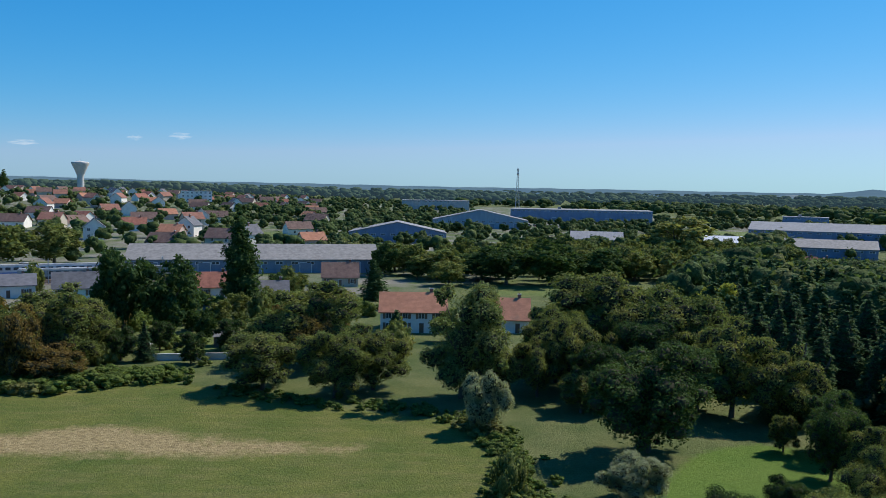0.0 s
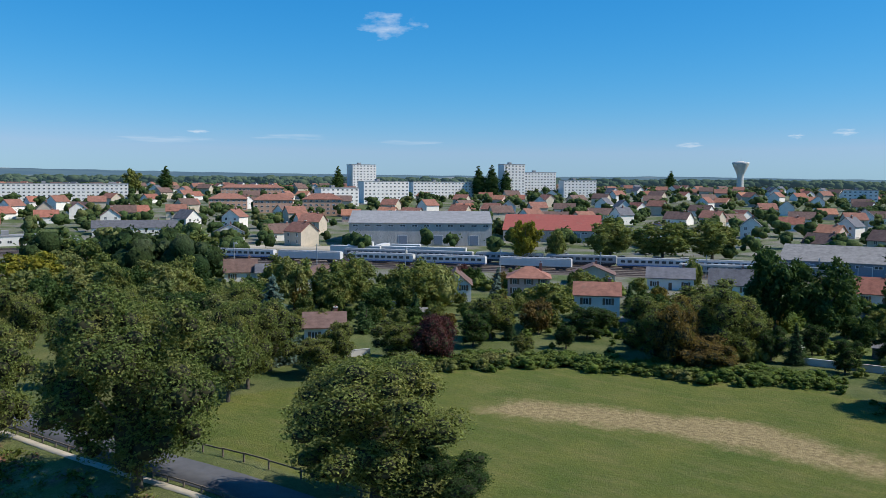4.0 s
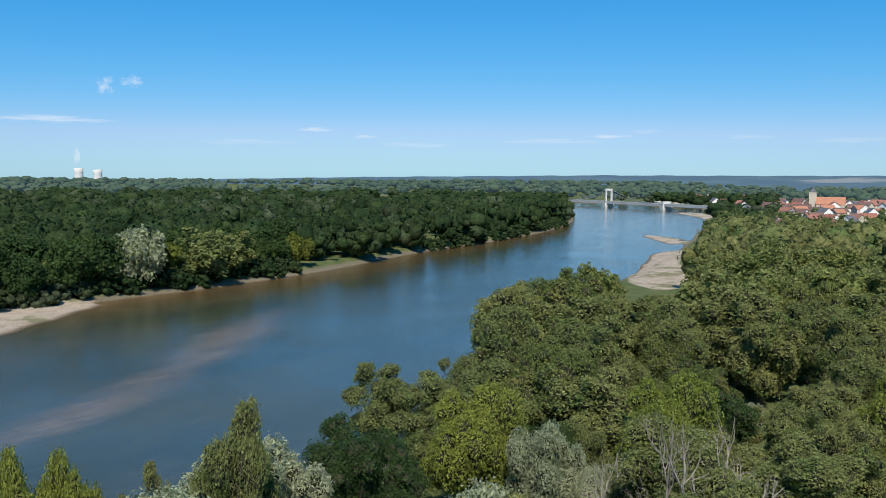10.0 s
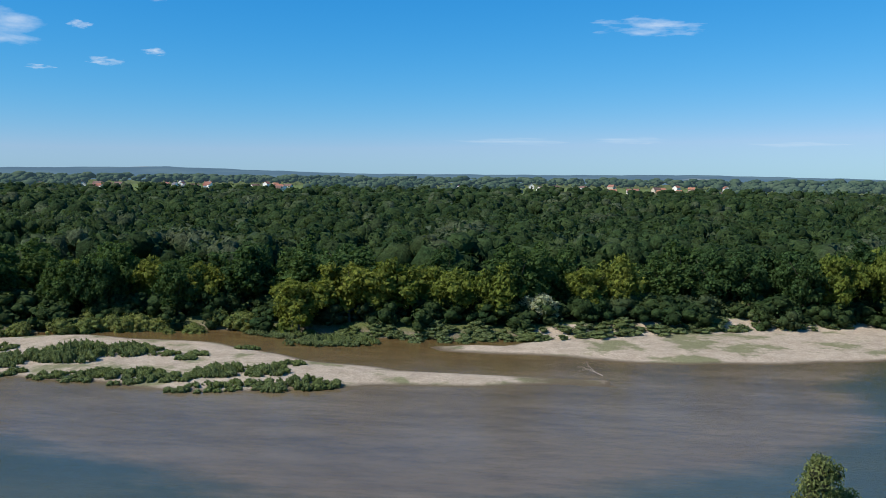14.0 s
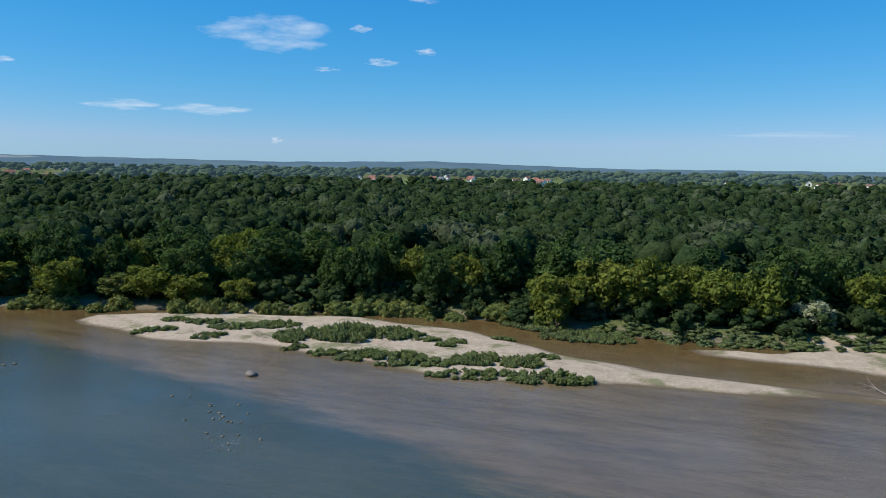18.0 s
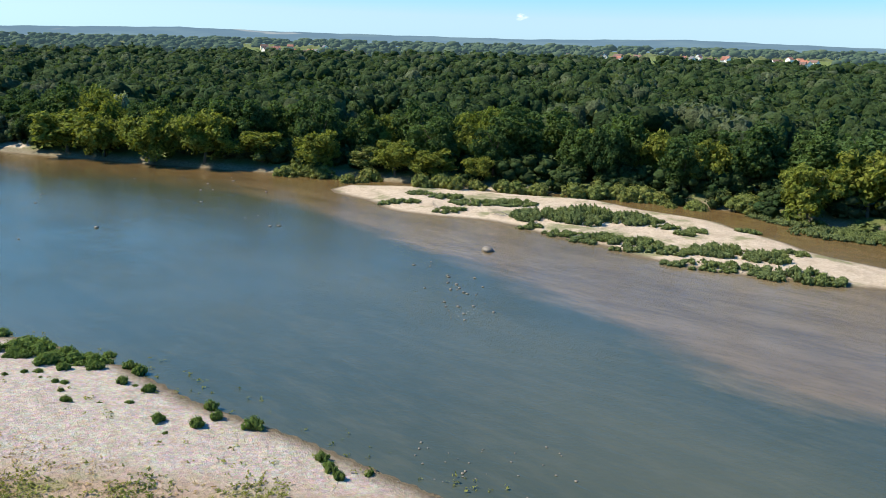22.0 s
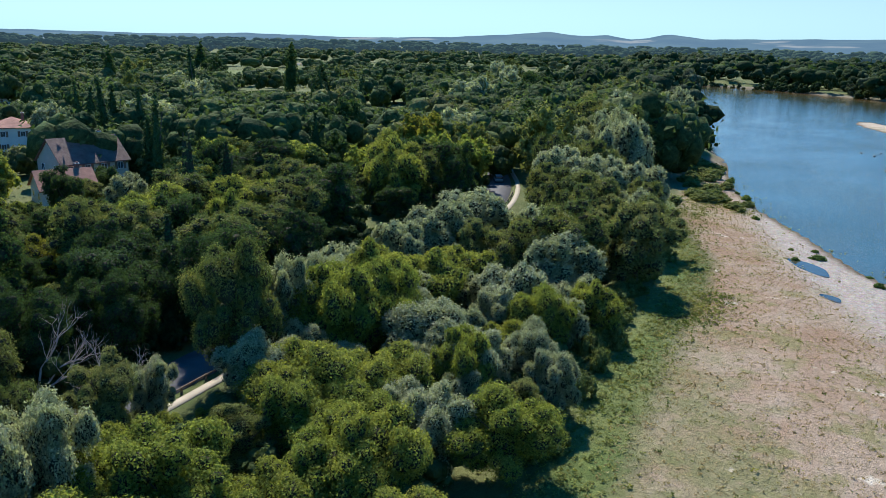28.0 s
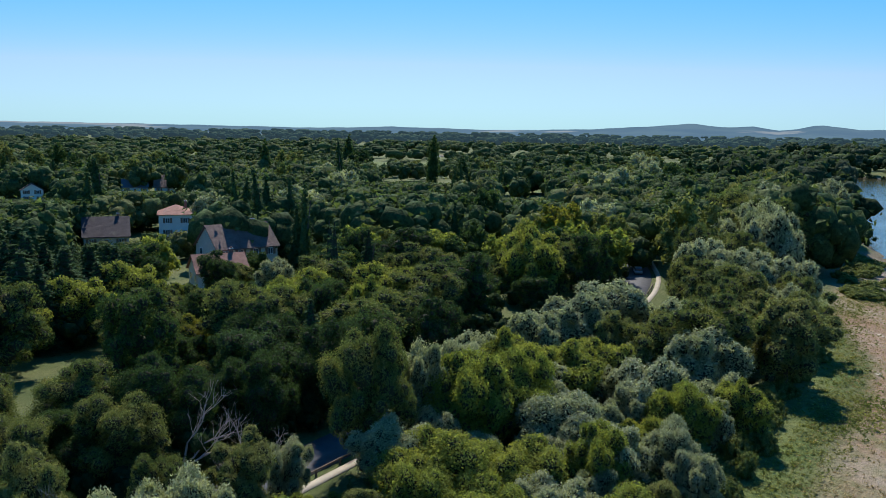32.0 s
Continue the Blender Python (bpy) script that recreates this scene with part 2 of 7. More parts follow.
    pale = n.mix(n.ramp(n.noise(0.35, 6.0, 0.7, co), 0.3, 0.7), c4(0.36, 0.285, 0.2), c4(0.52, 0.425, 0.31))
    pale = n.mix(n.math("MULTIPLY", n.ramp(n.noise(0.09, 5.0, 0.65, co), 0.52, 0.6), 0.8), pale, c4(0.16, 0.17, 0.07))
    col = n.mix(n.zone("sand", n.math("ADD", close, 2.5)), col, pale)
    # wet, dark rim and bed of the river
    wet = n.ramp(n.math("ADD", height, n.math("MULTIPLY", close, 0.06)), -4.75, -4.95)
    col = n.mix(wet, col, c4(0.13, 0.1, 0.06))
    grain = n.noise(6.0, 4.0, 0.7, co)
    tufts = n.noise(2.2, 4.0, 0.65, co)
    speck = n.math("ADD", n.math("MULTIPLY", n.ramp(grain, 0.25, 0.75), 0.5), n.math("MULTIPLY", n.ramp(tufts, 0.3, 0.7), 0.5))
    col = n.mix(1.0, col, n.mix(speck, c4(0.62, 0.64, 0.62), c4(1.38, 1.36, 1.38)), "MULTIPLY")
    return n.done(col, 0.9, n.math("ADD", tufts, grain), 0.9, 0.2, specular=0.15)


def water_material():
    n = Nodes("river_water")
    co = n.add("TexCoord").outputs["Object"]
    shallow = n.noise(0.012, 4.0, 0.55, co, (1.0, 2.6, 1.0))
    bands = n.noise(0.05, 5.0, 0.6, co, (0.5, 1.8, 1.0))
    streak = n.noise(0.5, 6.0, 0.7, co, (0.35, 1.2, 1.0))
    sd = n.add("Attribute", (("attribute_name", "shoal"),)).outputs["Fac"]
    wander = n.math("ADD", n.math("MULTIPLY", n.math("SUBTRACT", bands, 0.5), 14.0), n.math("MULTIPLY", n.math("SUBTRACT", streak, 0.5), 5.0))
    k = n.ramp(n.math("ADD", sd, wander), -3.0, 4.0)
    col = n.mix(n.ramp(shallow, 0.35, 0.65), c4(0.04, 0.05, 0.03), c4(0.068, 0.072, 0.04))
    col = n.mix(n.math("MULTIPLY", n.ramp(streak, 0.45, 0.7), 0.35), col, c4(0.095, 0.093, 0.055))
    col = n.mix(k, col, n.mix(n.ramp(n.math("ADD", n.math("MULTIPLY", bands, 0.6), n.math("MULTIPLY", streak, 0.4)), 0.38, 0.62), c4(0.1, 0.072, 0.036), c4(0.175, 0.13, 0.073)))
    # brown shallows below the far bank, with the trees' brown reflection painted in
    shallow_reflect = n.add("Attribute", (("attribute_name", "shallow_reflect"),)).outputs["Fac"]
    reflect_mask = n.ramp(n.math("ADD", shallow_reflect, n.math("MULTIPLY", wander, 1.3)), -9.0, 12.0)
    col = n.mix(n.math("MULTIPLY", reflect_mask, 0.8), col, n.mix(n.ramp(streak, 0.35, 0.65), c4(0.085, 0.05, 0.018), c4(0.16, 0.1, 0.035)))
    calm = n.ramp(n.noise(0.03, 3.0, 0.6, co), 0.35, 0.65)
    ripple = n.math("MULTIPLY", n.noise(1.1, 5.0, 0.7, co, (0.5, 1.7, 1.0)), n.math("ADD", 0.55, n.math("MULTIPLY", calm, 0.6)))
    waves = n.math("ADD", ripple, n.math("MULTIPLY", n.noise(0.4, 4.0, 0.6, co, (0.4, 1.6, 1.0)), 0.8))
    rif = n.add("Attribute", (("attribute_name", "riffle"),)).outputs["Fac"]
    foam = n.ramp(n.math("ADD", n.math("MULTIPLY", rif, 0.05), n.math("SUBTRACT", n.noise(1.7, 6.0, 0.8, co, (1.0, 2.4, 1.0)), 0.5)), 0.1, 0.2)
    col = n.mix(n.math("MULTIPLY", foam, 0.5), col, c4(0.6, 0.6, 0.56))
    return n.done(col, n.math("ADD", 0.09, n.math("MULTIPLY", foam, 0.5)), waves, 0.9, 0.07, specular=0.33)


M_GROUND = ground_material()
M_WATER = water_material()
M_ASPHALT = plain("asphalt", (0.1, 0.1, 0.104), 0.85, 0.15, 0.8)
M_PATH = plain("pale_path", (0.42, 0.37, 0.28), 0.9, 0.12, 0.8)


# ---- geometry helpers ----
def fast_mesh(name, verts, faces, mat, smooth=False):
    """A mesh from arrays; all faces have the same number of corners."""
    verts, faces = np.asarray(verts, np.float32), np.asarray(faces, np.int32)
    me = bpy.data.meshes.new(name)
    count, k = faces.shape
    me.vertices.add(len(verts))
    me.vertices.foreach_set("co", verts.ravel())
    me.loops.add(count * k)
    me.loops.foreach_set("vertex_index", faces.ravel())
    me.polygons.add(count)
    me.polygons.foreach_set("loop_start", np.arange(count, dtype=np.int32) * k)
    if smooth:
        me.polygons.foreach_set("use_smooth", np.ones(count, bool))
    me.update(calc_edges=True)
    me.materials.append(mat)
    return me


def sdf(x, y, poly):
    """Signed distance to a closed outline, positive inside."""
    p = np.asarray(poly, float)
    q = np.roll(p, -1, 0)
    best, inside = np.full(x.shape, 1e9), np.zeros(x.shape, bool)
    for (ax, ay), (bx, by) in zip(p, q):
        dx, dy = bx - ax, by - ay
        k = np.clip(((x - ax) * dx + (y - ay) * dy) / (dx * dx + dy * dy + 1e-9), 0, 1)
        best = np.minimum(best, np.hypot(x - ax - k * dx, y - ay - k * dy))
        if dy:
            inside ^= ((ay > y) != (by > y)) & (x < ax + (y - ay) * dx / dy)
    return np.where(inside, best, -best)


def spline(points, step=6.0):
    """Points along a smooth line through the given ones."""
    p = np.asarray(points, float)
    out = []
    for i in range(len(p) - 1):
        a, b, c, d = p[max(i - 1, 0)], p[i], p[i + 1], p[min(i + 2, len(p) - 1)]
        for t in np.linspace(0, 1, max(2, int(np.linalg.norm(c - b) / step) + 1))[:-1]:
            out.append(0.5 * (2 * b + (c - a) * t + (2 * a - 5 * b + 4 * c - d) * t * t + (3 * b - a - 3 * c + d) * t ** 3))
    return np.array(out + [p[-1]])


def azimuth(deg, dist):
    return -math.sin(radians(deg)) * dist, math.cos(radians(deg)) * dist


# ---- the plan: banks, zones ----
NORTH_BANK = [(-2000, -2400), (-1560, -1300), (-1390, -780), (-1210, -450), (-1036, -334), (-882, -300), (-635, -223), (-416, -159), (-270, -125), (-190, -99),
              (-120, -78), (-60, -62), (-15, -55), (20, -50), (40, -47), (56, -46), (70, -44), (84, -44), (99, -41), (119, -31),
              (137, -19), (149, -12), (176, -3), (199, 6), (230, 14), (271, 18), (309, 28), (398, 40), (560, 62), (680, 110), (740, 240), (900, 700)]
SOUTH_BANK = [(-1500, -2400), (-1300, -1300), (-1230, -900), (-1195, -665), (-800, -420), (-589, -319), (-429, -275), (-332, -258), (-243, -234), (-180, -225), (-137, -224),
              (-97, -223), (-43, -206), (-1, -188), (36, -183), (72, -186), (98, -184), (134, -165), (166, -154), (198, -138), (257, -113),
              (322, -95), (368, -99), (462, -99), (555, -93), (647, -70), (740, 0), (830, 120), (1020, 660)]
RIVER = np.concatenate([spline(NORTH_BANK, 30), spline(SOUTH_BANK, 30)[::-1]])
GRAVEL = spline([(30, -52), (56, -50), (84, -48), (119, -35), (149, -16), (199, 2), (262, 15), (262, 24), (196, 23), (164, 18), (136, 9.5), (97, 10),
                 (59, 9), (38, 8), (18, 5), (8, -20), (14, -45), (30, -52)], 18)[:-1]
WEEDS = [(10, 30), (59, 30), (97, 30), (180, 30), (240, 30), (240, 14), (176, 6), (137, -2), (100, -14), (70, -22), (52, -36), (38, -46), (10, -50)]
DRY = spline([(-60, -3), (-85, -1), (-100, -3), (-121, -7), (-152, -14), (-194, -18), (-197, -11), (-254, -9), (-320, -9), (-300, -2), (-240, 6), (-170, 13),
              (-128, 15), (-102, 18), (-82, 21), (-60, 24), (-40, 20), (-45, 2), (-60, -3)], 18)[:-1]
TRACK = [(-50, 21), (-82, 17), (-102, 14.5), (-128, 11.5), (-170, 9.5), (-240, 3), (-310, -6), (-310, -3), (-240, 7), (-170, 13), (-128, 15.5), (-102, 19), (-82, 22.5), (-50, 28)]
MEADOW = spline([(10, 60), (-30, 54), (-65, 54), (-85, 53), (-100, 62), (-98, 74), (-87, 102), (-77, 114), (-61, 118), (-52, 124), (-42, 129), (-30, 123),
                 (-20, 115), (-10, 113), (2, 108), (7, 96), (6, 80), (10, 60)], 18)[:-1]
STRAW = [(-70, 92), (-60, 97), (-52, 99), (-41, 104), (-26, 99), (-10, 96.5), (-11, 95), (-24, 93), (-36, 93), (-48, 92), (-58, 88), (-70, 84)]
LAWN = spline([(20, 76), (22, 84), (27, 93), (31, 98), (38, 101), (44, 98), (45, 88), (39, 80), (33, 73), (25, 71), (20, 76)], 8)[:-1]
TOWN = [(60, 330), (-60, 190), (-130, 180), (-240, 150), (-260, 60), (-420, 20), (-1000, -290), (-1700, 200), (-1200, 1400), (100, 1400), (420, 700)]
VERGE = [(-46, 28), (-82, 22.5), (-102, 19), (-128, 15.5), (-170, 13), (-240, 7), (-310, -3), (-310, 6), (-240, 15), (-170, 25), (-128, 33), (-102, 37), (-80, 40), (-46, 44)]

ISLAND = [(156, -137), (128, -129), (99, -136), (71, -131), (51, -131), (33, -139), (-8, -147), (-8, -151), (30, -152), (48, -158), (72, -170), (104, -174), (140, -160), (160, -146)]
SPIT = [(34, -171), (18, -171), (-7, -168), (-14, -172), (-7, -178), (19, -180)]
BEACH = [(-139, -220), (-90, -189), (-57, -176), (-24, -166), (-3, -169), (14, -176), (4, -190), (-43, -209), (-97, -226), (-130, -229)]
WEST_BAR = [(-250, -100), (-262, -113), (-300, -131), (-396, -164), (-424, -168), (-420, -157), (-330, -128), (-310, -108), (-285, -92)]
WEST_ISLET = [(-540, -232), (-500, -206), (-470, -184), (-480, -178), (-520, -196), (-545, -222)]
TOWN_BAR = [(-980, -385), (-880, -320), (-810, -280), (-830, -272), (-900, -298), (-985, -345)]
EAST_BAR = [(480, -30), (440, -44), (402, -52), (410, -36), (455, -24)]
BEND_BAR = [(850, -20), (760, -50), (660, -82), (640, -98), (760, -90), (860, -40)]
SOUTH_BAR = [(338, -93), (318, -98), (308, -102), (296, -105), (270, -114), (272, -117), (300, -110), (340, -100)]
BARS = (ISLAND, SPIT, BEACH, WEST_BAR, WEST_ISLET, TOWN_BAR, EAST_BAR, BEND_BAR, SOUTH_BAR)

FIELDS = ([(44, 9), (70, 10), (97, 11), (136, 12.5), (164, 19), (190, 22), (190, 25), (164, 23), (136, 17), (97, 17), (59, 16), (40, 14)], [azimuth(*p) for p in ((-52, 600), (-58, 600), (-59, 780), (-53, 800))], [azimuth(*p) for p in ((-62, 420), (-65.5, 430), (-65.5, 480), (-62, 480))], [(10, 240), (48, 240), (52, 266), (12, 262)],
          [azimuth(*p) for p in ((-15, 560), (-22, 560), (-22, 700), (-15, 700))], [azimuth(*p) for p in ((8, 400), (12, 410), (13, 520), (9, 520))], [(-185, 142), (-172, 128), (-140, 146), (-150, 172), (-172, 168)], [(-52, 146), (-41, 145), (-38, 162), (-47, 166)],
          [azimuth(*p) for p in ((-149, 1480), (-163, 1480), (-163, 2200), (-149, 2200))], [azimuth(*p) for p in ((171, 1480), (183, 1480), (183, 2150), (171, 2150))], [azimuth(*p) for p in ((-126, 1600), (-132, 1600), (-132, 2150), (-126, 2150))])


def field_reach(x, y):
    """Signed distance into the nearest open field."""
    return np.max([sdf(x, y, np.array(p)) for p in FIELDS], 0)


def bar_reach(x, y):
    """Signed distance into the nearest sand bar."""
    out = np.full(np.shape(x), -60.0)
    for poly in BARS:
        out = np.maximum(out, sdf(x, y, poly))
    return out


LANE = [(-430, 8), (-300, 20), (-200, 31), (-141, 39), (-90, 44.5), (-62, 48), (0, 50), (55, 49.5), (100, 49.5), (140, 51), (170, 57), (200, 69), (260, 92), (330, 118)]
LANE_LINE = spline(LANE, 5.0)


def lane_reach(x, y):
    """Distance from the lane's middle line."""
    best = np.full(np.shape(x), 1e9)
    for a, b in LANE_LINE:
        best = np.minimum(best, np.hypot(x - a, y - b))
    return best


def land_height(x, y):
    """Height of the natural ground."""
    x, y = np.asarray(x, float), np.asarray(y, float)
    s = sdf(x, y, RIVER)
    d = np.hypot(x, y)
    flood = -2.6 + 0.4 * np.sin(x * 0.031) * np.cos(y * 0.043)
    k = np.clip((y - 24 + np.clip((-x - 150) * 0.25, -20, 60)) / 18, 0, 1)
    base = flood * (1 - k * k * (3 - 2 * k))
    rise = np.clip(d - 380, 0, 560) * 0.024
    az = np.degrees(np.arctan2(-x, y))
    base = base + rise * np.clip((az - 2) / 18, 0, 1) * np.clip((100 - az) / 14, 0, 1)
    south = np.clip((-y - 0.2 * np.abs(x) - 200) / 500, 0, 1)
    base = base + south * np.clip(d - 1250, 0, 1600) * 0.014
    bank = -5.0 + np.clip(-s, 0, 40) * np.where(sdf(x, y, GRAVEL) > -14, 0.085, 0.5)
    out = np.minimum(base, np.maximum(bank, -5.0))
    out = np.where(s > 0, -5.0 - np.clip(s * 0.25, 0, 2.5), out)
    levee = -0.05 - np.clip(lane_reach(x, y) - 5.5, 0, 40) * 0.24
    out = np.where(s < -12, np.maximum(out, levee), out)
    reach = bar_reach(x, y) + 1.2 * np.sin(x * 0.21 + 1) * np.sin(y * 0.27)
    return np.where(reach > -6, np.maximum(out, np.minimum(-5.0 + reach * 0.13, -4.35)), out)


GRID_X, GRID_Y = np.arange(-456, 468, 4.0), np.arange(-456, 468, 4.0)
GRID_Z = land_height(*np.meshgrid(GRID_X, GRID_Y))


FAR_AXIS = np.arange(-2400, 2401, 25.0)
FAR_Z = land_height(*np.meshgrid(FAR_AXIS, FAR_AXIS))
FAR_RIVER = sdf(*np.meshgrid(FAR_AXIS, FAR_AXIS), RIVER)


def far_table(table, x, y):
    """A value between the four nearest entries of a coarse table."""
    u, v = (min(max(x, -2399), 2399) + 2400) / 25, (min(max(y, -2399), 2399) + 2400) / 25
    i, j = int(u), int(v)
    u, v = u - i, v - j
    low = table[j, i] * (1 - u) + table[j, i + 1] * u
    return float(low * (1 - v) + (table[j + 1, i] * (1 - u) + table[j + 1, i + 1] * u) * v)


def level(x, y):
    """Ground height at one place, from a fine table near the river and a coarse one further off."""
    if max(abs(x), abs(y)) > 450:
        return far_table(FAR_Z, x, y)
    u, v = (x + 456) / 4, (y + 456) / 4
    i, j = int(u), int(v)
    u, v = u - i, v - j
    low = GRID_Z[j, i] * (1 - u) + GRID_Z[j, i + 1] * u
    return float(low * (1 - v) + (GRID_Z[j + 1, i] * (1 - u) + GRID_Z[j + 1, i + 1] * u) * v)


def build_ground():
    rings = np.concatenate([[0.02, 5.0], np.geomspace(14, 4600, 250)])
    turns = np.linspace(0, 2 * math.pi, 541)[:-1]
    a, r = np.meshgrid(turns, rings)
    x, y = -np.sin(a) * r, np.cos(a) * r
    x, y = x.ravel(), y.ravel()
    z = land_height(x, y)
    verts = np.stack([x, y, z], 1)
    nr, na = len(rings), len(turns)
    i, j = np.meshgrid(np.arange(nr - 1), np.arange(na), indexing="ij")
    faces = np.stack([i * na + j, i * na + (j + 1) % na, (i + 1) * na + (j + 1) % na, (i + 1) * na + j], -1).reshape(-1, 4)[:, ::-1]
    me = fast_mesh("ground", verts, faces, M_GROUND, True)
    for name, poly in (("gravel", GRAVEL), ("weeds", WEEDS), ("dry", DRY), ("track", TRACK), ("meadow", MEADOW), ("straw", STRAW), ("lawn", LAWN), ("town", TOWN), ("verge", VERGE)):
        layer = me.attributes.new(name, "FLOAT", "POINT")
        layer.data.foreach_set("value", np.clip(sdf(x, y, poly), -60, 60).astype(np.float32))
    layer = me.attributes.new("field", "FLOAT", "POINT")
    layer.data.foreach_set("value", np.clip(field_reach(x, y), -60, 60).astype(np.float32))
    layer = me.attributes.new("sand", "FLOAT", "POINT")
    layer.data.foreach_set("value", np.clip(bar_reach(x, y), -60, 60).astype(np.float32))
    tagged(new("ground", me), "grassy river plain with meadow, gravel bar and dry channel", "ground", kind="structure")


build_ground()

SHOAL = spline([(330, -110), (210, -128), (150, -118), (100, -108), (60, -98), (30, -86), (0, -91), (-9, -100), (-23, -106), (-38, -120), (-48, -134), (-47, -155), (-60, -172), (-110, -205), (-240, -232), (-240, -250), (-90, -240), (60, -200), (200, -150), (330, -110)], 18)[:-1]
SHOAL_NEAR = spline([(-40, -112), (-80, -128), (-143, -168), (-170, -178), (-124, -142), (-76, -116), (-40, -112)], 18)[:-1]


def build_water():
    gx, gy = np.meshgrid(np.concatenate([np.linspace(-2600, -420, 30), np.arange(-410, 420, 6), np.linspace(430, 1100, 20)]),
                         np.concatenate([np.linspace(-1700, -300, 20), np.arange(-290, 60, 5), np.linspace(65, 720, 14)]))
    x, y = gx.ravel(), gy.ravel()
    rows, cols = gx.shape
    i, j = np.meshgrid(np.arange(rows - 1), np.arange(cols - 1), indexing="ij")
    faces = np.stack([i * cols + j, i * cols + j + 1, (i + 1) * cols + j + 1, (i + 1) * cols + j], -1).reshape(-1, 4)
    keep = sdf(x, y, RIVER)[faces].max(1) > -70
    me = fast_mesh("water", np.stack([x, y, np.full(len(x), -5.0)], 1), faces[keep], M_WATER, True)
    layer = me.attributes.new("shoal", "FLOAT", "POINT")
    layer.data.foreach_set("value", np.clip(np.maximum(sdf(x, y, SHOAL), sdf(x, y, SHOAL_NEAR)), -60, 60).astype(np.float32))
    near = np.min([np.hypot(x - a, y - b) for a, b in spline([(68.5, -81.5), (69.6, -84), (70, -88)], 1.0)], 0)
    layer = me.attributes.new("riffle", "FLOAT", "POINT")
    layer.data.foreach_set("value", (1.6 - np.clip(near, 0, 60)).astype(np.float32))
    # band along the south bank for the brown shallows and painted tree reflection
    bank = spline(SOUTH_BANK, 12)
    away = np.full(len(x), 1e9)
    for a, b in bank:
        away = np.minimum(away, np.hypot(x - a, y - b))
    layer = me.attributes.new("shallow_reflect", "FLOAT", "POINT")
    layer.data.foreach_set("value", (24.0 - np.clip(away, 0, 84)).astype(np.float32))
    tagged(new("water", me), "calm blue and brown river water over shoals", "water", kind="structure")


build_water()


# ---- trees ----
def cube_sphere():
    pts, faces, seen = [], [], {}
    for ax in range(3):
        for sg in (-1, 1):
            grid = {}
            for i in range(3):
                for j in range(3):
                    v = [0, 0, 0]
                    v[ax], v[(ax + 1) % 3], v[(ax + 2) % 3] = sg, i - 1, j - 1
                    key = tuple(v)
                    if key not in seen:
                        seen[key] = len(pts)
                        pts.append(np.array(v, float) / np.linalg.norm(v))
                    grid[i, j] = seen[key]
            for i in range(2):
                for j in range(2):
                    f = [grid[i, j], grid[i + 1, j], grid[i + 1, j + 1], grid[i, j + 1]]
                    faces.append(f if sg > 0 else f[::-1])
    return np.array(pts), np.array(faces)


BALL_V, BALL_Q = cube_sphere()
BALL_F = np.concatenate([BALL_Q[:, [0, 1, 2]], BALL_Q[:, [0, 2, 3]]])

PHI = (1 + 5 ** 0.5) / 2
ICO_V = np.array([(-1, PHI, 0), (1, PHI, 0), (-1, -PHI, 0), (1, -PHI, 0), (0, -1, PHI), (0, 1, PHI), (0, -1, -PHI), (0, 1, -PHI), (PHI, 0, -1), (PHI, 0, 1), (-PHI, 0, -1), (-PHI, 0, 1)]) / math.hypot(1, PHI)
ICO_F = np.array([(0, 11, 5), (0, 5, 1), (0, 1, 7), (0, 7, 10), (0, 10, 11), (1, 5, 9), (5, 11, 4), (11, 10, 2), (10, 7, 6), (7, 1, 8),
                  (3, 9, 4), (3, 4, 2), (3, 2, 6), (3, 6, 8), (3, 8, 9), (4, 9, 5), (2, 4, 11), (6, 2, 10), (8, 6, 7), (9, 8, 1)])


def unit(v):
    return v / (np.linalg.norm(v, axis=-1, keepdims=True) + 1e-9)


def leaf_clusters(rng, pos, nrm, size, long=1.0):
    """One small, slightly warped leaf cluster at each place."""
    n = len(pos)
    t = unit(np.cross(nrm, rng.normal(size=(n, 3))))
    b = np.cross(nrm, t)
    s = size * rng.uniform(0.55, 1.25, (n, 1))
    w = rng.normal(0, 0.3, (3, n, 1)) * s
    a, c = t * s * long, b * s * 0.8
    v = np.stack([pos - a - c * 0.5 + nrm * w[0], pos + c * 1.1 - a * 0.1 + nrm * w[1], pos + a * 1.1 - c * 0.4 + nrm * w[2]], 1).reshape(-1, 3)
    return v, np.arange(3 * n).reshape(-1, 3)


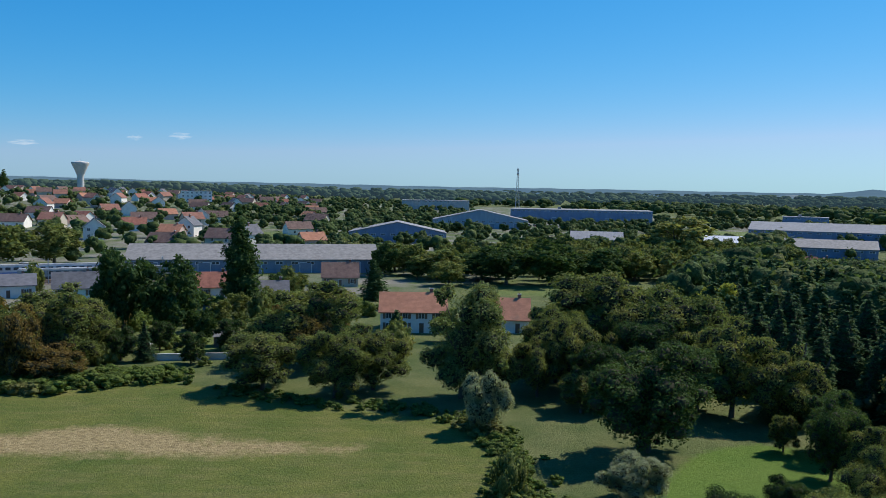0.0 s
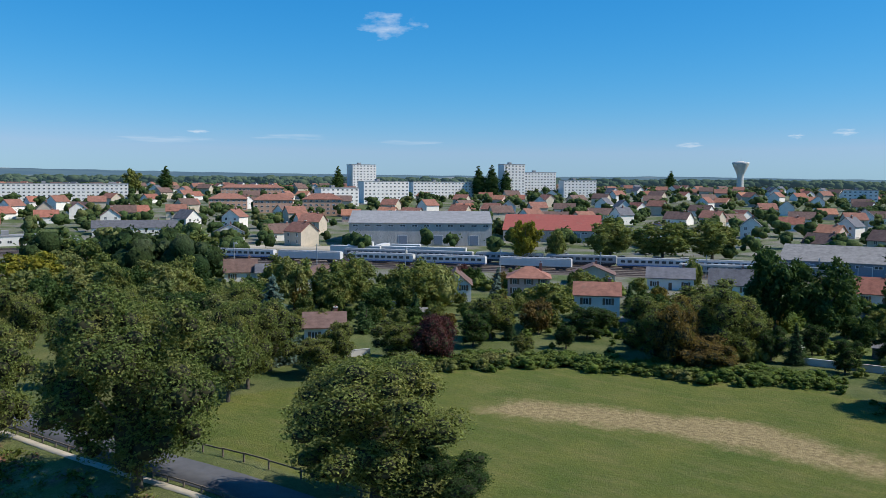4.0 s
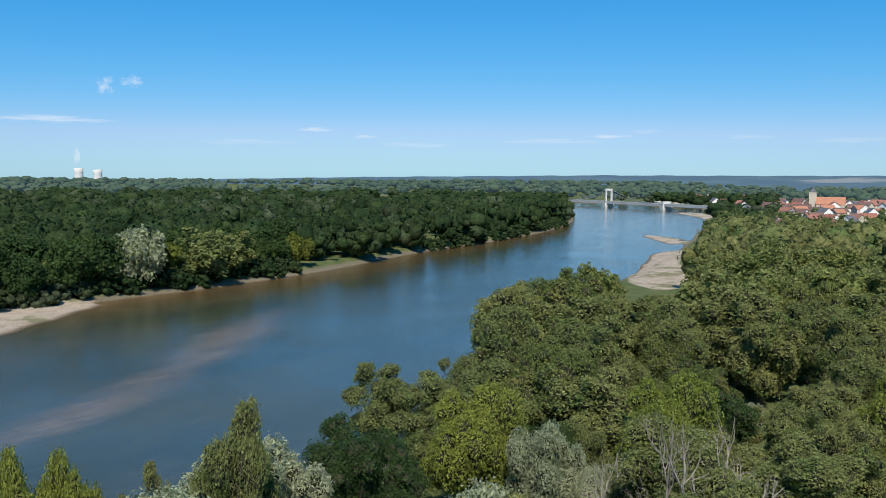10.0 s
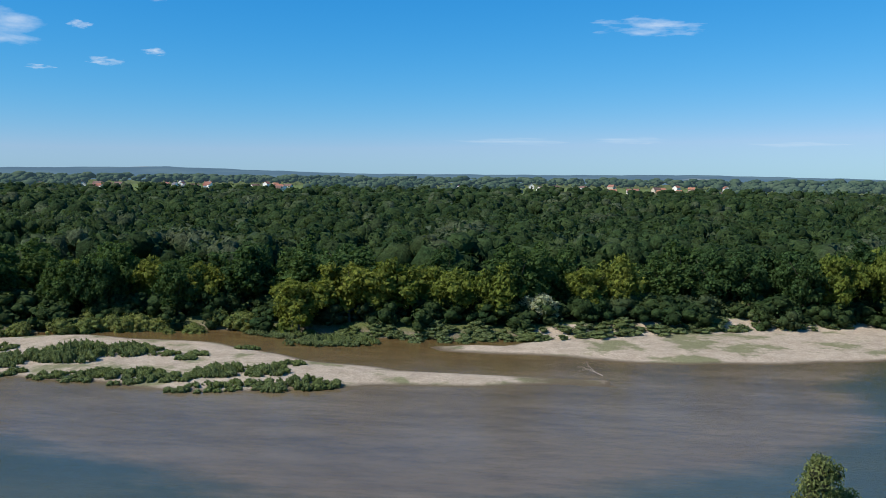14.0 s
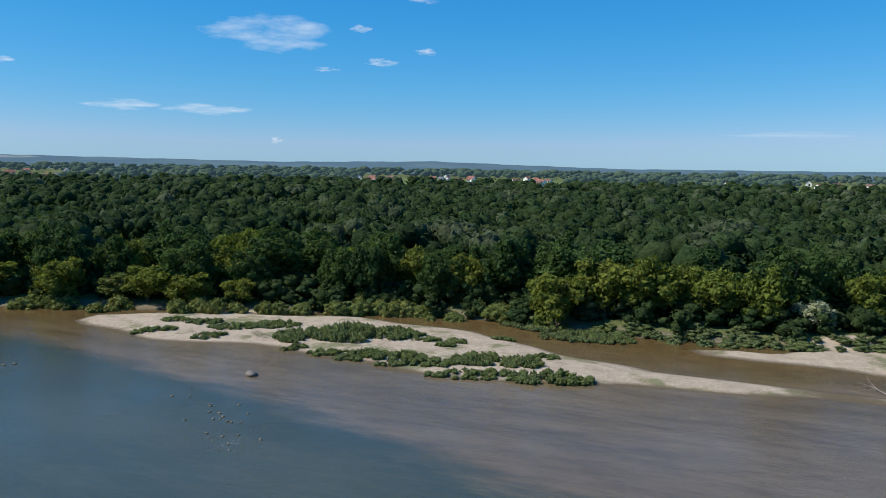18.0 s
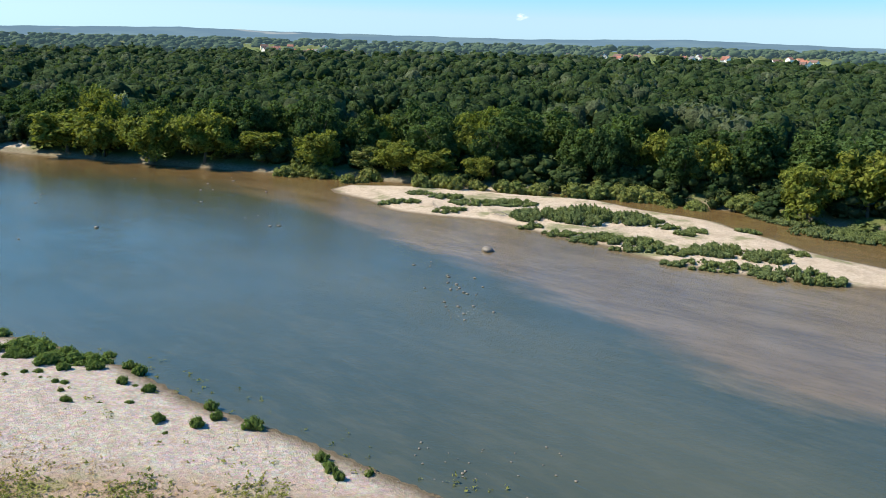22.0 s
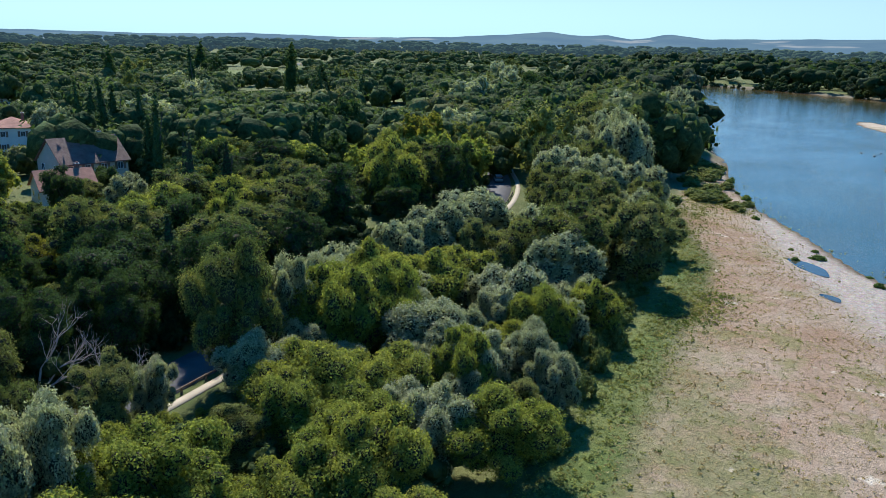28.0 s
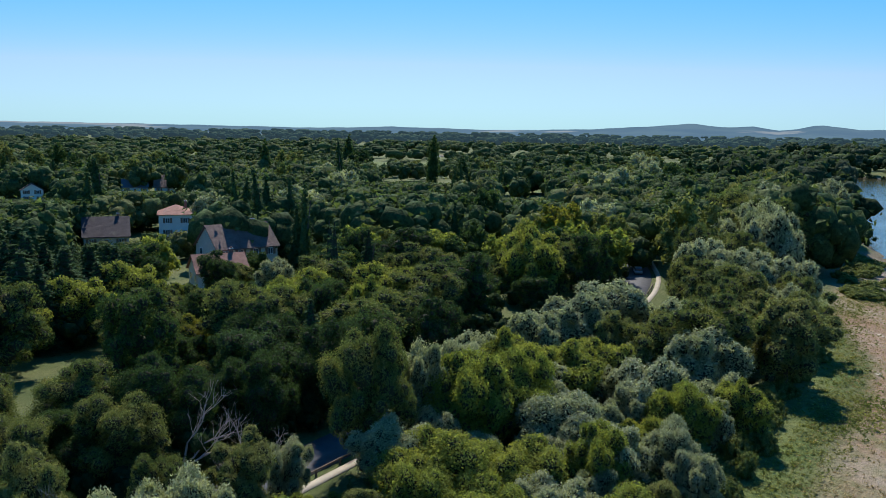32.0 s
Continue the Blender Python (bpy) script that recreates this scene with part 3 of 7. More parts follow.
def leafy(rng, lobes, count, size, core=0.8, jitter=0.6, lift=0.25, squash=1.0, long=1.0, ball=None):
    """A crown: dark lobes inside, leaf clusters on and around them."""
    c, r = lobes[:, :3], lobes[:, 3]
    pick = rng.choice(len(r), count * 2, p=r ** 2 / (r ** 2).sum())
    u = unit(rng.normal(size=(count * 2, 3)) + (0, 0, 0.5))
    scale = np.array([1, 1, squash])
    p = c[pick] + u * scale * (r[pick] * np.clip(rng.normal(1.02, 0.2, count * 2), 0.75, 1.45))[:, None]
    q, c2, deep = (p / scale).astype(np.float32), (c / scale).astype(np.float32), np.zeros(len(p), bool)
    for mid, rad in zip(c2, r):
        deep |= ((q - mid) ** 2).sum(1) < (0.78 * rad) ** 2
    keep = np.where(~deep)[0][:count]
    p, u = p[keep], u[keep]
    nrm = unit(u + rng.normal(0, jitter, p.shape) + (0, 0, lift))
    v, f = leaf_clusters(rng, p, nrm, size, long)
    vs, fs, base = [v], [f], len(v)
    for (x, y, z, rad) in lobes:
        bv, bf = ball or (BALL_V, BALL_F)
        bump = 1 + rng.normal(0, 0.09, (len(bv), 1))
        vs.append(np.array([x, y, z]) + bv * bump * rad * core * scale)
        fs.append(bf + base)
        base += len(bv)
    return np.concatenate(vs), np.concatenate(fs)


def broad_lobes(rng, height, radius, low=0.1, count=24, size=0.34):
    """Lobes over an upright, uneven ellipsoid."""
    out = [(0, 0, height * (low + 1) / 2, radius * 0.55), (0, 0, height * 0.3, radius * 0.5), (0, 0, height * 0.72, radius * 0.45)]
    mid, half = height * (low + 1) / 2, height * (1 - low) / 2
    sway = rng.uniform(0, 6.28, 2)
    for i in range(count):
        k = (i + 0.5) / count
        zz = 1 - 1.85 * k
        a = i * 2.39996 + rng.uniform(-0.4, 0.4)
        rr = math.sqrt(max(0.02, 1 - zz * zz)) * rng.uniform(0.75, 1.2) * (1 + 0.2 * math.sin(2 * a + sway[0]) + 0.14 * math.sin(3 * a + sway[1] + 2 * zz))
        s = radius * size * rng.uniform(0.55, 1.35)
        out.append((math.cos(a) * rr * (radius - s * 0.7), math.sin(a) * rr * (radius - s * 0.7), mid + zz * (half - s * 0.75) * rng.uniform(0.8, 1.12), s))
    return np.array(out)


def bough_lobes(rng, height, radius, boughs=12, low=0.03, tips=7, reach=0.42):
    """Big boughs set unevenly round the stem, each with leafy heads on its outer and upper side."""
    out = [(0, 0, height * 0.5, radius * 0.42), (0, 0, height * 0.3, radius * 0.4), (0, 0, height * 0.7, radius * 0.34)]
    mid, half = height * (low + 1) / 2, height * (1 - low) / 2
    for i in range(boughs):
        zz = 0.95 - 1.85 * (i + rng.uniform(0.1, 0.9)) / boughs
        a = i * 2.39996 + rng.uniform(-0.5, 0.5)
        b = radius * reach * rng.uniform(0.65, 1.3)
        far = rng.uniform(0.7, 1.1) * math.sqrt(max(0.03, 1 - zz * zz)) * (radius - b * 0.75)
        c = np.array([math.cos(a) * far, math.sin(a) * far, mid + zz * (half - b * 0.8) * rng.uniform(0.85, 1.1)])
        out.append((*c, b * 0.62))
        way = np.array([math.cos(a) * 0.5, math.sin(a) * 0.5, 0.5])
        for _ in range(tips):
            u = unit(rng.normal(size=3) + way)
            out.append((*(c + u * b * np.array([0.8, 0.8, 0.7]) * rng.uniform(0.7, 1.1)), b * rng.uniform(0.26, 0.5)))
    return np.array(out)


def column_lobes(rng, height, radius, count=22):
    out = []
    for i in range(count):
        k = (i + 0.5) / count
        w = radius * (0.55 + 0.45 * math.sin(math.pi * min(1, k * 1.25 + 0.12))) * (1 if k < 0.75 else 1 - (k - 0.75) * 2.6)
        a = i * 2.4
        out.append((math.cos(a) * w * 0.45, math.sin(a) * w * 0.45, height * (0.06 + 0.9 * k), max(0.5, w * rng.uniform(0.6, 0.8))))
    return np.array(out)


def tiered(rng, height, radius, tiers, per, size, droop=0.35, core=0.5):
    """A conifer: tiers of drooping boughs set with needle sprays."""
    pos, nrm = [], []
    for i in range(tiers):
        k = i / tiers
        z0 = height * (0.1 + 0.88 * k)
        reach = radius * (1 - k) ** 0.85 + 0.12
        boughs = max(5, int(11 * (1 - k) + 4))
        for b in range(boughs):
            a = b / boughs * 2 * math.pi + rng.uniform(0, 1) + i
            length = reach * rng.uniform(0.7, 1.15)
            m = max(3, int(per * (1 - 0.7 * k)))
            t = rng.uniform(0.12, 1.0, m) ** 0.7
            side = rng.normal(0, 0.16, m) * length
            x = np.cos(a) * t * length - np.sin(a) * side
            y = np.sin(a) * t * length + np.cos(a) * side
            z = z0 - droop * t * t * length + rng.normal(0, 0.09, m)
            pos.append(np.stack([x, y, z], 1))
            nrm.append(np.stack([np.cos(a) * 0.4 + rng.normal(0, 0.35, m), np.sin(a) * 0.4 + rng.normal(0, 0.35, m), np.ones(m)], 1))
    pos, nrm = np.concatenate(pos), unit(np.concatenate(nrm))
    v, f = leaf_clusters(rng, pos, nrm, size, 1.3)
    ring = 10
    a = np.linspace(0, 2 * math.pi, ring, endpoint=False)
    cone = [np.stack([np.cos(a) * radius * s * core, np.sin(a) * radius * s * core, np.full(ring, height * h)], 1) for h, s in ((0.1, 0.9), (0.4, 0.65), (0.7, 0.33), (0.94, 0.04))]
    cf = [[r * ring + j, r * ring + (j + 1) % ring, (r + 1) * ring + (j + 1) % ring, (r + 1) * ring + j] for r in range(3) for j in range(ring)]
    cf = np.array(cf) + len(v)
    return np.concatenate([v] + cone), np.concatenate([f, cf[:, [0, 1, 2]], cf[:, [0, 2, 3]]])


def tube(points, radii, sides=7):
    """A tapering limb along points."""
    p = np.asarray(points, float)
    a = np.linspace(0, 2 * math.pi, sides, endpoint=False)
    vs = []
    for i, q in enumerate(p):
        way = unit(p[min(i + 1, len(p) - 1)] - p[max(i - 1, 0)])
        s = unit(np.cross(way, (0.31, 0.95, 0.05)))
        t = np.cross(way, s)
        vs.append(q + radii[i] * (np.cos(a)[:, None] * s + np.sin(a)[:, None] * t))
    f = [[i * sides + j, i * sides + (j + 1) % sides, (i + 1) * sides + (j + 1) % sides, (i + 1) * sides + j] for i in range(len(p) - 1) for j in range(sides)]
    return np.concatenate(vs), np.array(f)


def joined(pieces):
    vs, fs, base = [], [], 0
    for v, f in pieces:
        vs.append(v), fs.append(f + base)
        base += len(v)
    return np.concatenate(vs), np.concatenate(fs)


def trunk_limbs(rng, height, radius, reach, limbs=5, fork=0.3):
    lean = rng.normal(0, 0.03, 2) * height
    pieces = [tube([(0, 0, -0.4), (0.1 * lean[0], 0.1 * lean[1], height * 0.12), (*(lean * 0.5), height * 0.45), (*lean, height * 0.8)], [radius * 1.35, radius, radius * 0.7, radius * 0.2])]
    for i in range(limbs):
        a, z = i * 2.4 + rng.uniform(0, 1), height * (fork + 0.35 * i / limbs)
        q = lean * 0.5
        r2 = reach * rng.uniform(0.5, 0.8)
        pieces.append(tube([(*q * 0.7, z), (q[0] + math.cos(a) * r2 * 0.5, q[1] + math.sin(a) * r2 * 0.5, z + height * 0.13), (q[0] + math.cos(a) * r2, q[1] + math.sin(a) * r2, z + height * 0.3)],
                           [radius * 0.5, radius * 0.35, radius * 0.1], 5))
    return joined(pieces)


def bare_tree(rng, height):
    """A dead tree: forking grey limbs down to thin branch tips."""
    pieces = []

    def grow(p, way, length, rad, depth):
        q = p + way * length
        m = (p + q) / 2 + rng.normal(0, 0.06, 3) * length
        pieces.append(tube([p, m, q], [rad, rad * 0.82, rad * 0.6], 5 if depth < 2 else 3))
        if depth < 5:
            for _ in range(3 if depth < 3 else 2):
                grow(q if rng.random() < 0.6 else m, unit(way + rng.normal(0, 0.48, 3) + (0, 0, 0.16)), length * rng.uniform(0.58, 0.8), rad * 0.58, depth + 1)

    grow(np.array([0.0, 0, -0.3]), np.array([0.03, 0.02, 1.0]), height * 0.34, height * 0.015, 0)
    return joined(pieces)


TREES = {}   # kind -> list of (prototype, height, radius) for near and far


def prototype(name, label, category, crown, mat, trunk, bark=None, shaded_core=False):
    if trunk is None:
        return tagged(new(name, fast_mesh(name, *crown, mat, True)), label, category)
    root = new(name)
    tagged(root, label, category)
    if trunk is not None:
        t = new("trunk", fast_mesh("trunk", *trunk, bark or M_BARK, True))
        t.parent = root
    if crown is not None:
        me = fast_mesh("crown", *crown, mat, True)
        if shaded_core:  # inner lobes get the dark colour that paints crown shade; leaves hang round them
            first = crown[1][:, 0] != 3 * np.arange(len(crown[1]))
            me.materials.append(M_TWIG_SHADE)
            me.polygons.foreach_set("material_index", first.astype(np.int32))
        c = new("crown", me)
        c.parent = root
    return root


def add_kind(kind, name, label, mat, height, radius, shape, variants=2, category="tree", levels=((34000, 0.1), (15000, 0.14), (2200, 0.34))):
    rng = np.random.default_rng(sum(map(ord, kind)))
    TREES[kind] = []
    for count, size in levels:
        row = []
        ball = (ICO_V, ICO_F) if count < 3000 else None
        for v in range(variants):
            if shape == "broad":
                crown = leafy(rng, bough_lobes(rng, height, radius), count, size, 0.64, squash=0.95, ball=ball)
            elif shape == "feather":
                crown = leafy(rng, bough_lobes(rng, height, radius, 13, 0.06, 8, 0.36), count, size * 0.9, 0.62, 0.7, 0.3, 1.2, 1.4, ball=ball)
            elif shape == "round":
                crown = leafy(rng, broad_lobes(rng, height, radius, 0.02, 22, 0.38), count, size, 0.82, ball=ball)
            elif shape == "column":
                crown = leafy(rng, column_lobes(rng, height, radius), count, size, 0.8)
            elif shape == "bush":
                crown = leafy(rng, broad_lobes(rng, height, radius, -0.15, 16, 0.34), count, size, 0.82)
            elif shape == "weeping":
                crown = leafy(rng, broad_lobes(rng, height, radius, 0.02, 18, 0.4), count, size, 0.8, 0.3, -0.2, 1.5, 2.2)
            elif shape == "cedar":
                crown = tiered(rng, height, radius, 9, max(8, count // 160), size * 1.25, 0.12, 0.3)
            else:
                crown = tiered(rng, height, radius, 17, max(5, count // 220), size * 1.1, 0.4, 0.55)
            trunk = None if shape == "bush" else trunk_limbs(rng, height * 0.95, height * 0.022, radius * 0.8, 0 if shape in ("spruce", "cedar", "column") else 5)
            row.append(prototype(name, label, category, crown, mat, trunk, shaded_core=count > 3000))
        TREES[kind].append(row)
    TREES[kind] += [height, radius]


add_kind("broad", "broadleaf_tree", "broad green deciduous tree in full summer leaf", M_BROAD, 12, 5, "broad", 3)
add_kind("dark", "chestnut_tree", "dense dark green deciduous tree with a domed crown", M_DARK, 12, 5, "broad", 2)
add_kind("olive", "riverside_tree", "olive green feathery riverside tree with upright sprays", M_OLIVE, 13, 4.5, "feather", 3)
add_kind("lime", "ash_maple", "yellow-green bushy maple with dense bright leaves", M_LIME, 9, 4.6, "broad", 2)
add_kind("maple", "ash_maple", "dense yellow-green maple on the far bank", M_MAPLE, 9, 4.6, "broad", 2, levels=((9000, 0.16), (9000, 0.16), (2000, 0.34)))
add_kind("grey", "willow", "silver-grey willow with a rounded billowing crown", M_GREY, 9, 4.6, "feather", 2)
add_kind("poplar", "columnar_poplar", "tall narrow columnar poplar with dark leaves", M_DARK, 22, 3, "column", 1, levels=((9000, 0.16), (9000, 0.16), (2000, 0.34)))
add_kind("spruce", "spruce", "dark green conical spruce", M_NEEDLE, 14, 3.2, "spruce", 2, levels=((14000, 0.14), (11000, 0.16), (2200, 0.34)))
add_kind("cedar", "cedar", "large dark cedar with flat tiers of boughs", M_NEEDLE, 15, 5.5, "cedar", 1, levels=((9000, 0.16), (9000, 0.16), (2000, 0.34)))
add_kind("blue", "blue_spruce", "pale blue-green ornamental spruce", M_BLUE_NEEDLE, 9, 2.6, "spruce", 1, levels=((9000, 0.16), (9000, 0.16), (2000, 0.34)))
add_kind("autumn", "russet_tree", "deciduous tree turning brown and russet", M_AUTUMN, 9, 4.5, "broad", 1, levels=((9000, 0.16), (9000, 0.16), (2000, 0.34)))
add_kind("gold", "golden_tree", "deciduous tree with golden yellow leaves", M_GOLD, 10, 4.5, "broad", 1, levels=((9000, 0.16), (9000, 0.16), (2000, 0.34)))
add_kind("purple", "purple_plum", "dark purple-leaved ornamental plum tree", M_PURPLE, 7, 3.5, "round", 1, levels=((9000, 0.16), (9000, 0.16), (2000, 0.34)))
add_kind("weeping", "weeping_willow", "pale weeping willow with hanging branches", M_OLIVE, 11, 5.5, "weeping", 1, levels=((9000, 0.16), (9000, 0.16), (2000, 0.34)))
add_kind("bush", "bush", "low rounded green bush", M_BROAD, 3, 2.4, "bush", 2, "bush", ((1000, 0.15), (600, 0.19), (300, 0.26)))
add_kind("herb", "riverside_shrub", "low bright green riverside shrub on gravel", M_HERB, 1.4, 1.5, "bush", 2, "shrub", ((600, 0.11), (420, 0.13), (200, 0.2)))
rng_dead = np.random.default_rng(5)
TREES["dead"] = [[prototype("dead_tree", "bare dead tree with grey forking branches", "tree", None, None, bare_tree(rng_dead, 11), M_DEAD) for _ in range(2)]] * 3 + [11, 4]
PLANTED, LANDMARKS = [], []
HOUSE_PLACES = [(-133, 182, 8), (-134, 215, 9), (-98, 159, 8), (-112, 220, 9), (-95, 221, 8), (-122, 103, 7), (-61, 228, 7), (-31, 259, 8), (-43, 215, 7), (-6, 180, 9), (14, 182, 8), (-141, 162, 8), (-181, 152, 10), (80, 264, 9)]
PROTOTYPES = list(dict.fromkeys(p for entry in TREES.values() for row in entry[:3] for p in row))
planted = np.random.default_rng(77)
# open lines of view over low growth: azimuth from, to, how far, height angle kept free
SIGHTS = [(110.8, 113.8, 300, -7.2), (-29.5, -23.5, 440, -3.9), (-29.5, -23.5, 545, -3.2), (-42.2, -39.8, 240, -6.7), (-47.2, -42.7, 175, -9.2), (-44.2, -40.8, 165, -9.9), (-37.9, -35.6, 230, -7.2), (-33.8, -29.7, 370, -4.5),
          (-41.6, -37.6, 400, -4.1), (-72.3, -69.7, 155, -11.4), (-51.3, -46.5, 70, -23.6), (-58.8, -54, 500, -3.5), (-65.4, -62.5, 380, -4.4), (44.3, 51.5, 180, -8.4), (40.1, 41.7, 190, -8.2),
          (34.7, 37.7, 215, -7.2), (30.8, 33.4, 185, -8.4), (25.4, 28.3, 240, -6.8), (22, 24.7, 235, -7.1), (54.2, 56.9, 245, -6.5), (49.2, 50.9, 155, -10.2), (14.5, 19.7, 300, -5.8)]


def headroom(x, y, reach):
    """How high a tree may grow at a place without closing a view."""
    d, az = math.hypot(x, y), math.degrees(math.atan2(-x, y))
    room = 99.0
    for a, b, far, el in SIGHTS:
        wide = math.degrees(reach / d) * 0.7
        if d < far and a - wide < az < b + wide:
            room = min(room, 30 + d * math.tan(radians(el)) - level(x, y))
    return room


def plant(kind, x, y, height, radius, group="", lod=None):
    d = math.hypot(x, y)
    row = TREES[kind][(0 if d < 88 else 1 if d < 165 else 2) if lod is None else lod]
    h0, r0 = TREES[kind][3:]
    ob, wide = row[int(planted.integers(len(row)))], float(planted.uniform(0.88, 1.14))
    m = pose(x, y, level(x, y) - 0.1, float(planted.normal(0, 2.5)), float(planted.normal(0, 2.5)), float(planted.uniform(0, 360))) @ Matrix.Diagonal((radius / r0 * wide, radius / r0 / wide, height / h0, 1))
    made = copy_thing(ob, m)
    if group:
        made["group"] = group
    PLANTED.append((x, y, radius))
    return made


def scatter(seed, poly, spacing, kinds, heights, slim=0.4, group="", clear=(), lod=None, limit=9999, far=0, houses=False):
    """Trees on an uneven grid inside an outline; kinds as a string of names, drawn at random."""
    rng = np.random.default_rng(seed)
    p = np.asarray(poly, float)
    lo, hi = p.min(0), p.max(0)
    xs, ys = np.meshgrid(np.arange(lo[0], hi[0], spacing), np.arange(lo[1], hi[1], spacing))
    x = xs.ravel() + rng.uniform(-0.38, 0.38, xs.size) * spacing
    y = ys.ravel() + rng.uniform(-0.38, 0.38, xs.size) * spacing
    ok = (sdf(x, y, p) > 0) & (np.hypot(x, y) < limit) & (np.hypot(x, y) > far)
    for c in clear:
        ok &= sdf(x, y, c) < 2.5
    names = kinds.split()
    set_trees = len(LANDMARKS)
    for px, py in zip(x[ok], y[ok]):
        if any(math.hypot(px - a, py - b) < r * 0.72 for a, b, r in PLANTED[:set_trees]):
            continue
        if houses and any(math.hypot(px - a, py - b) < r + 2.5 for a, b, r in HOUSE_PLACES):
            continue
        kind = names[int(rng.integers(len(names)))]
        h = rng.uniform(*heights)
        h = min(h, headroom(px, py, h * slim))
        if h < 1.6:
            continue
        plant(kind, px, py, h, h * slim * rng.uniform(0.85, 1.2) * (0.6 if kind in ("spruce", "blue") else 0.35 if kind == "poplar" else 1), group, lod)


def wood(name, label, seed, spots, size, leaves, leaf_size, mat, lobes=4, low=0.05, category="woodland", flat=1.0, kind="stuff"):
    """Far woodland: many crowns joined into one mesh."""
    rng = np.random.default_rng(seed)
    shapes = []
    for _ in range(6):
        lb = broad_lobes(rng, 10, 5, low, lobes, 0.5 if lobes > 4 else 0.62)[0 if lobes > 8 else 1 if lobes > 4 else 2:]
        shapes.append(leafy(rng, lb, leaves, leaf_size, 0.9, ball=(ICO_V, ICO_F)))
    vs, fs, base = [], [], 0
    for x, y in spots:
        v, f = shapes[int(rng.integers(6))]
        a, s = rng.uniform(0, 6.28), size * rng.uniform(0.6, 1.25) / 10
        if size > 3 and x * x + y * y < 250000:
            s = min(s, headroom(x, y, size * 0.5) / 10)
            if s < 0.12:
                continue
        sw = s * rng.uniform(0.75, 1.2) * flat
        ca, sa = math.cos(a), math.sin(a)
        w = np.stack([(v[:, 0] * ca - v[:, 1] * sa) * sw + x, (v[:, 0] * sa + v[:, 1] * ca) * sw + y, v[:, 2] * s], 1)
        vs.append((w, x, y)), fs.append(f + base)
        base += len(v)
    z = land_height(np.array([b[1] for b in vs]), np.array([b[2] for b in vs]))
    allv = np.concatenate([b[0] + (0, 0, zz) for b, zz in zip(vs, z)])
    tagged(new(name, fast_mesh(name, allv, np.concatenate(fs), mat, True)), label, category, kind=kind)


def ring_spots(seed, az0, az1, r0, r1, spacing, keep):
    rng = np.random.default_rng(seed)
    area = abs(az1 - az0) / 360 * math.pi * (r1 * r1 - r0 * r0)
    n = int(area / spacing ** 2)
    a = np.radians(rng.uniform(az0, az1, n))
    r = np.sqrt(rng.uniform(r0 * r0, r1 * r1, n))
    x, y = -np.sin(a) * r, np.cos(a) * r
    ok = (sdf(x, y, RIVER) < -2) & keep(x, y, rng) & (field_reach(x, y) < -3)
    return np.stack([x[ok], y[ok]], 1)

# ---- woods ----
def plant_all(rows, group=""):
    for kind, x, y, h, r in rows:
        plant(kind, x, y, h, r, group)
        LANDMARKS.append((x, y, r))


# meadow edge and gardens
plant_all([("poplar", -48, 207, 25.8, 4.4), ("dark", -61, 163, 18.5, 6.0), ("dark", -53, 164, 15.9, 5.9), ("broad", -64, 141, 13.3, 8.2), ("autumn", -63, 125, 11.3, 4.1),
           ("autumn", -61, 128, 6.2, 6.0), ("broad", -26, 124, 9.2, 6.3), ("broad", -21, 143, 14.8, 8.3), ("broad", -15, 120, 10.5, 5.2), ("broad", -10, 125, 10.1, 5.4),
           ("spruce", -9, 168, 6.2, 3.1), ("autumn", -22, 138, 9.9, 4.7), ("olive", 3, 121, 17.3, 6.5), ("broad", 7, 123, 8.3, 4.1)])
plant_all([("grey", 6, 105, 7.5, 3.1), ("bush", 7, 82, 4.5, 2.1), ("grey", 19, 81, 4.7, 3.6), ("dark", 24, 97, 13.3, 7.4), ("broad", 27, 144, 17.4, 9.0), ("broad", 35, 132, 15.9, 8.6),
           ("broad", 39, 113, 13.7, 5.9), ("broad", 45, 109, 10.7, 4.5), ("dark", 45, 97, 7.8, 4.1), ("broad", 40, 98, 4.8, 1.8), ("broad", 43, 84, 7.7, 3.0), ("broad", 19, 144, 11.6, 4.8),
           ("broad", 19, 114, 6.2, 3.2), ("dark", 30, 122, 12.0, 6.0)])
plant_all([("olive", 94, 348, 20.0, 16.0), ("dark", 20, 267, 13.2, 9.8), ("dark", 34, 268, 14.2, 9.8), ("dark", 13, 281, 10.3, 9.1), ("broad", -2, 279, 10.2, 9.0), ("broad", -17, 305, 10.1, 8.1),
           ("spruce", -18, 227, 11.3, 5.0), ("dark", 50, 275, 12.0, 9.0), ("broad", 64, 285, 11.0, 8.0), ("broad", 2, 262, 8.0, 6.0)])
plant_all([("broad", -68, 128, 11.8, 6.2), ("broad", -60, 136, 12.8, 6.8), ("autumn", -65, 131, 11.4, 3.9), ("broad", -100, 143, 9.3, 6.0), ("dark", -87, 138, 6.5, 4.8), ("autumn", -57, 127, 5.4, 4.1),
           ("broad", -100, 125, 9.1, 4.8), ("purple", -94, 103, 7.5, 3.5), ("weeping", -134, 147, 8.9, 5.5), ("blue", -133, 168, 8.6, 2.0), ("purple", -162, 189, 5.0, 2.3), ("gold", -179, 243, 16.9, 5.6),
           ("broad", -171, 251, 13.0, 4.4), ("broad", -167, 280, 16.3, 8.6), ("broad", -153, 294, 15.7, 11.0), ("broad", -140, 308, 15.8, 10.0)])
